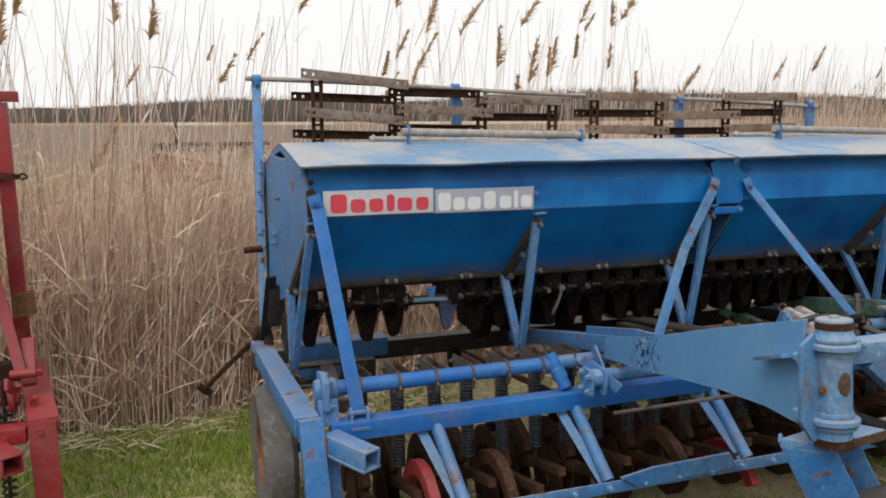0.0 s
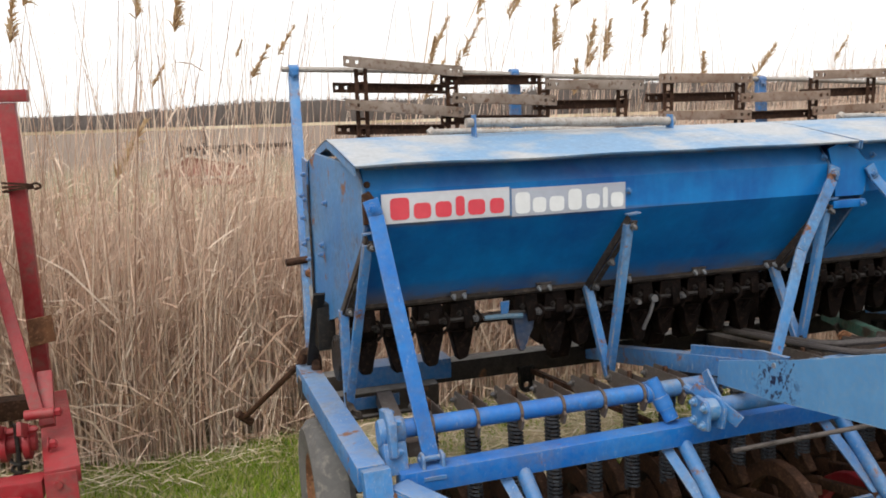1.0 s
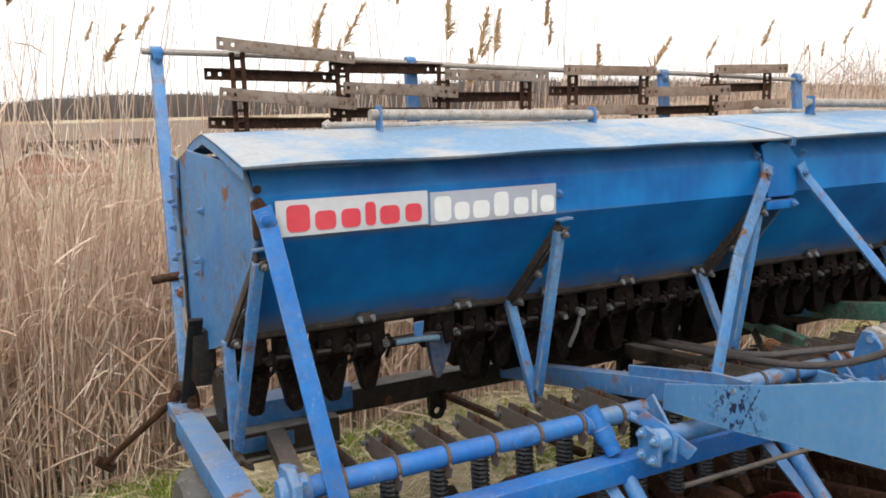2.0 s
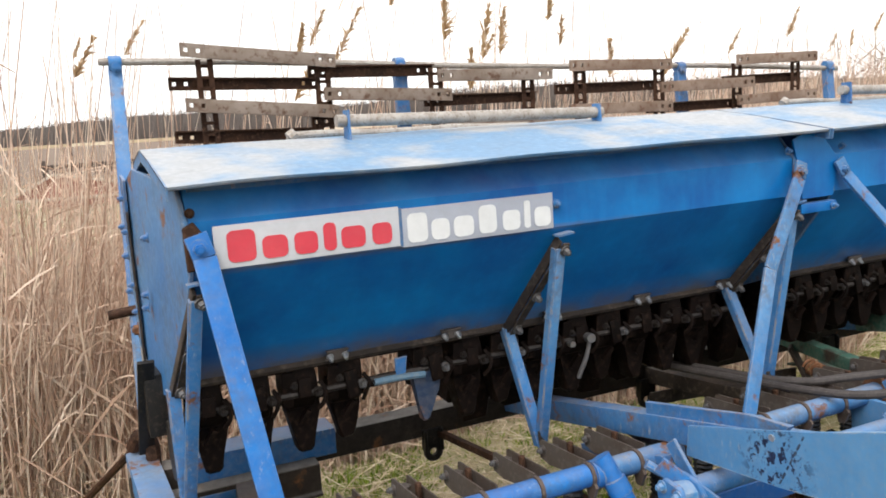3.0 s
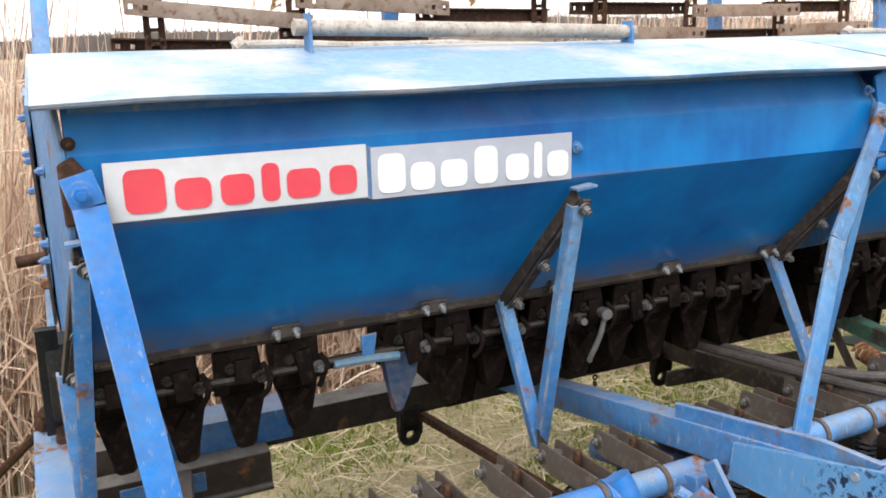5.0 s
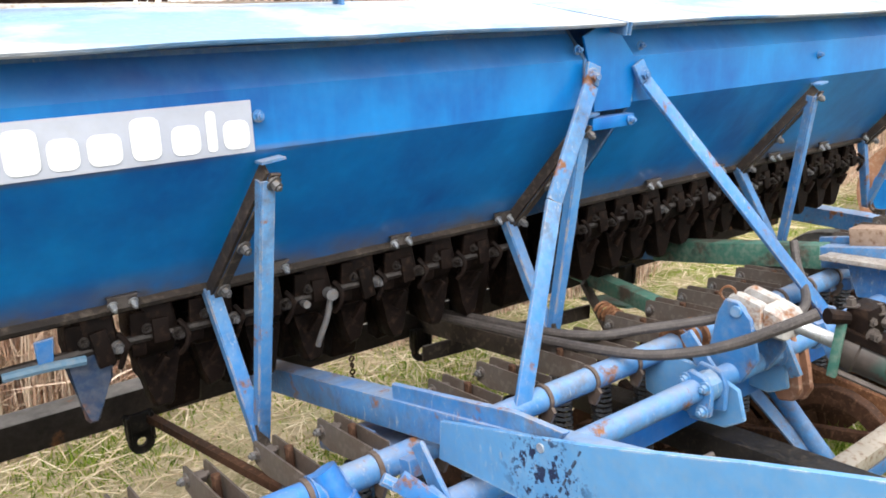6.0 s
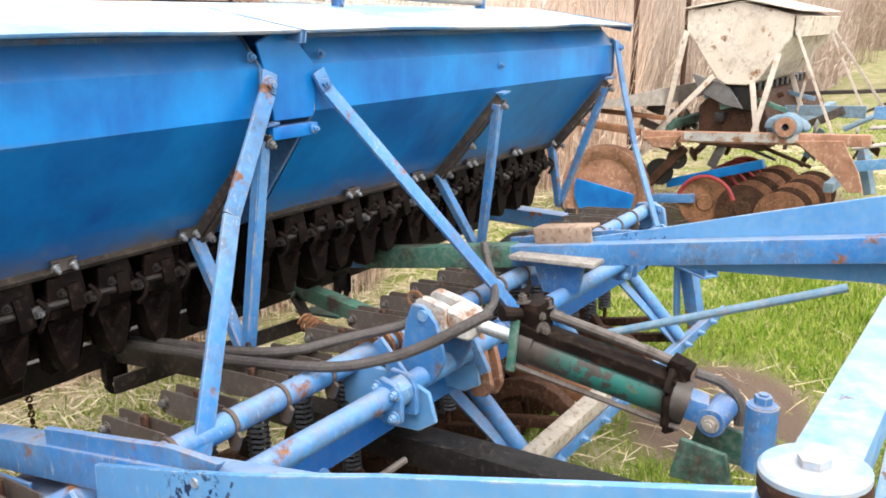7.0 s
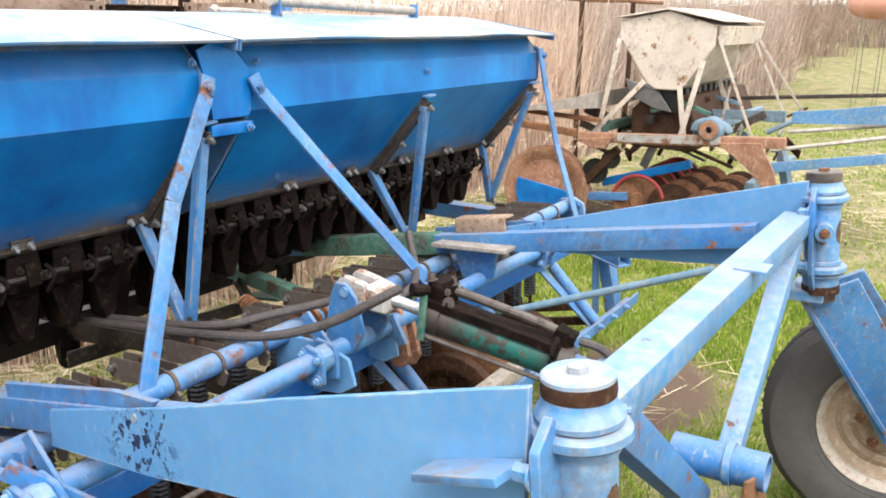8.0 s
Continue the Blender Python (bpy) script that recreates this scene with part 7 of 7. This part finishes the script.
for k in range(18):
    y, x = (0.30, 0.06, -0.18)[k % 3], OX + 0.02 + 0.19 * (k // 3) + 0.05 * (k % 3)
    bm = B()
    lathe(bm, [(0.0, 0.02), (0.05, 0.02), (0.06, 0.008), (0.17, 0.0), (0.172, -0.003), (0.06, 0.0), (0.0, 0.0)], (x, y, 0.33 - 0.03 * (k % 3)), (-1, -0.35, 0), 30)
    d = part("disc", bm, DARK_RUST if k % 2 else RUST, far, "rusty coulter disc")
    if k % 3 == 0:
        bm = B()
        sweep(bm, [(x - 0.05, y - 0.02 + 0.19 * math.cos(a), 0.33 + 0.19 * math.sin(a)) for a in np.linspace(-0.1, 2.9, 14)], 0.014, 8)
        part("guard_rod", bm, RED_PAINT, d, "red guard rod round the disc")
for a, b, m in (((OX + 0.1, 0.60, 0.42), (OX + 0.1, -0.05, 0.62), HOPPER_BLUE), ((OX - 0.02, 0.72, 0.32), (OX - 0.02, 0.36, 0.36), DEEP_BLUE), ((OX + 0.5, -0.55, 0.78), (OX + 0.45, -0.66, 0.42), FAR_BLUE),
                ((OX + 0.1, -0.46, 0.50), (OX + 1.6, -0.46, 0.50), FAR_BLUE), ((OX, 0.60, 0.84), (OX + 1.9, 0.60, 0.84), GREEN_PAINT), ((OX, -0.10, 0.86), (OX + 1.9, -0.10, 0.86), FAR_BLUE),
                ((OX, 0.25, 0.92), (OX + 1.8, 0.25, 0.92), GREASE), ((OX - 0.03, 0.70, 0.42), (OX - 0.03, 0.45, 0.70), DARK_RUST)):
    bm = B()
    bar(bm, a, b, 0.06, 0.06, soft=0.004)
    part("bar", bm, m, far)
bm = B()
box(bm, (OX + 0.06, 0.06, 0.97), (OX + 0.14, 0.24, 1.140), 0.012)
meter = part("seed_meter", bm, GREASE, far, "dark seed meter")
bm2 = B()
slab(bm2, [(0.30, 1.10), (0.42, 0.98), (0.40, 0.72), (-0.04, 0.70), (-0.08, 0.86), (0.02, 1.08)], "x", OX + 0.10, OX + 1.75, 0.01)
dented(bm2, 0.02, 5)
part("gear_trough", bm2, DARK_RUST, far, "dark rusty trough under the hopper")
for k in range(1, 11):
    again(meter, (0.15 * k, 0, 0))
bm = B()
slab(bm, [(0.45, 1.20), (0.20, 1.12), (0.10, 0.98), (0.22, 1.00), (0.40, 1.08)], "x", OX + 0.02, OX + 0.04, 0.003)
part("torn_sheet", bm, GREY_IRON, far, "torn grey sheet under the hopper")
bm = B()
slab(bm, [(0.30, 0.90), (-0.55, 0.90), (-0.55, 0.985), (0.30, 0.95)], "x", OX + 0.60, OX + 0.62, 0.003)
part("drawbar_rail", bm, FAR_BLUE, far, "chalky grey-blue drawbar rail")
bm = B()
slab(bm, [(-0.60, 0.90), (-0.90, 0.915), (-2.2, 1.00), (-2.2, 1.22), (-0.90, 1.02), (-0.60, 0.985)], "x", OX + 0.58, OX + 0.60, 0.003)
part("drawbar_plate", bm, CROSS_BLUE, far, "faded blue drawbar plate")
bm = B()
bar(bm, (OX + 1.2, 0.30, 0.98), (OX + 1.3, -2.2, 1.16), 0.03, 0.03, soft=0.003)
part("drawbar_rail", bm, BROWN_IRON, far, "rusty drawbar rail")
for a, b in (((OX + 0.2, -0.55, 0.75), (OX + 0.9, -2.2, 1.02)), ((OX + 0.5, -0.6, 0.85), (OX + 0.8, -1.7, 0.98))):
    bm = B()
    tube(bm, a, b, 0.014, 10)
    part("stay_rod", bm, DULL_PIPE, far, "thin pale stay rod")
bm = B()
lathe(bm, [(0.02, -0.01), (0.095, -0.01), (0.095, 0.01), (0.02, 0.01)], (OX - 0.02, 0.62, 0.52), (1, 0.2, 0), 22, True)
lathe(bm, [(0.02, -0.01), (0.07, -0.01), (0.07, 0.01), (0.02, 0.01)], (OX - 0.03, 0.50, 0.62), (1, 0.2, 0), 20, True)
part("chain_wheel", bm, GREASE, far, "greasy chain wheels")

bm = B()
bar(bm, (OX + 0.3, -0.45, 0.60), (OX + 0.8, -1.9, 0.80), 0.02, 0.07, soft=0.003)
part("stay", bm, CROSS_BLUE, far, "faded blue flat stay")
# dense linkage, rods and plates in the far drill's frame
pick = random.Random(11)
for k in range(44):
    x, y, z = OX + pick.uniform(-0.05, 1.1), pick.uniform(-0.62, 0.75), pick.uniform(0.52, 1.0)
    way = pick.choice(((0.02, 0.30, 0.10), (0.35, 0.05, 0.02), (0.03, 0.10, -0.22), (0.05, -0.22, 0.12), (0.2, 0.15, 0.08)))
    s = pick.uniform(0.5, 1.2)
    a, b = Vector((x, y, z)), Vector((x + way[0] * s, y + way[1] * s, min(z + way[2] * s, 1.05)))
    bm = B()
    if k % 3 == 0:
        tube(bm, a, b, pick.uniform(0.010, 0.020), 8)
    else:
        bar(bm, a, b, pick.uniform(0.008, 0.03), pick.uniform(0.03, 0.07), soft=0.002)
    dented(bm, 0.006, 9)
    part("linkage", bm, pick.choice((RUST, DARK_RUST, FAR_BLUE, DARK_RUST, BROWN_IRON, GREY_IRON, CREAM_PAINT, GREEN_PAINT)), far)

# ---------------------------------------------------------------- things beyond the reeds
low = thing("harrow_frame", (-0.1, 20.5, 0), "low faded red implement frame standing beyond the reeds", "implement")
bm = B()
bar(bm, (-1.46, 20.5, 0.33), (-0.41, 20.5, 0.84), 0.07, 0.07, soft=0.01)
bar(bm, (-0.41, 20.5, 0.84), (1.15, 20.5, 0.53), 0.07, 0.06, soft=0.01)
bar(bm, (-1.40, 20.5, 0.26), (1.35, 20.5, 0.22), 0.07, 0.07, soft=0.01)
part("frame", bm, CREAM_PAINT, low, "pale sloping frame bars")
bm = B()
slab(bm, [(-1.40, 0.27), (-0.41, 0.80), (1.12, 0.50), (1.30, 0.22)], "y", 20.56, 20.62, 0.01)
part("body", bm, BRICK, low, "faded red sloping cover")
bm = B()
box(bm, (-0.66, 20.5, 0.02), (1.30, 20.7, 0.20), 0.02)
part("skid", bm, BRICK, low)
for k in range(15):
    bm = B()
    z = 0.80 + 0.05 * math.sin(2.7 * k)
    slab(bm, [(-0.62 + 0.19 * k, 1.0), (-0.50 + 0.19 * k, 1.0), (-0.52 + 0.19 * k, z), (-0.58 + 0.19 * k, z - 0.03)], "y", 21.0, 21.06, 0.01)
    part("tooth", bm, ROOF, low)
bm = B()
box(bm, (-0.66, 21.0, 0.96), (2.60, 21.08, 1.07), 0.01)
for x, z0, z1 in ((-0.60, 0.0, 1.18), (1.20, 0.0, 1.0), (2.40, 0.0, 1.0), (0.05, 1.0, 1.62)):
    box(bm, (x - 0.045, 21.1, z0), (x + 0.045, 21.18, z1), 0.01)
part("toothed_bar", bm, ROOF, low, "dark bar with hanging teeth")

drum = thing("orange_tank", (17.5, 0.6, 0), "faded orange tank on the bank", "tank")
bm = B()
lathe(bm, [(0.0, -0.6), (0.12, -0.58), (0.22, -0.50), (0.28, -0.30), (0.30, 0.0), (0.28, 0.30), (0.22, 0.50), (0.12, 0.58), (0.0, 0.6)], (17.6, 0.02, 1.98), (0.2, 1, 0), 28)
part("barrel", bm, old_paint("faded_orange_paint", (0.52, 0.24, 0.17), (0.60, 0.33, 0.25), rough=0.6), drum)
bm = B()
for x in (17.25, 17.95):
    for y in (-0.05, 0.30):
        bar(bm, (x, y, 0.0), (x, y, 1.8), 0.012, 0.012)
part("stand", bm, GREY_IRON, drum)

# rusty pipe frame at the edge of the reeds
gate = thing("pipe_frame", (9.4, 2.0, 0), "rusty iron pipe frame standing before the dry reeds", "frame")
for x, lean in ((8.70, 0.06), (10.22, 0.03)):
    bm = B()
    sweep(bm, [(x + lean * (1 - k / 5), 2.0 + 0.01 * math.sin(k), 1.84 * k / 5 - 0.02) for k in range(6)], 0.030, 10)
    part("post", bm, DARK_RUST, gate)
bm = B()
sweep(bm, [(7.55 + 3.7 * k / 6, 1.985, 1.815 + 0.03 * k / 6 + 0.008 * math.sin(2 * k)) for k in range(7)], 0.026, 10)
part("top_pipe", bm, RUST, gate)
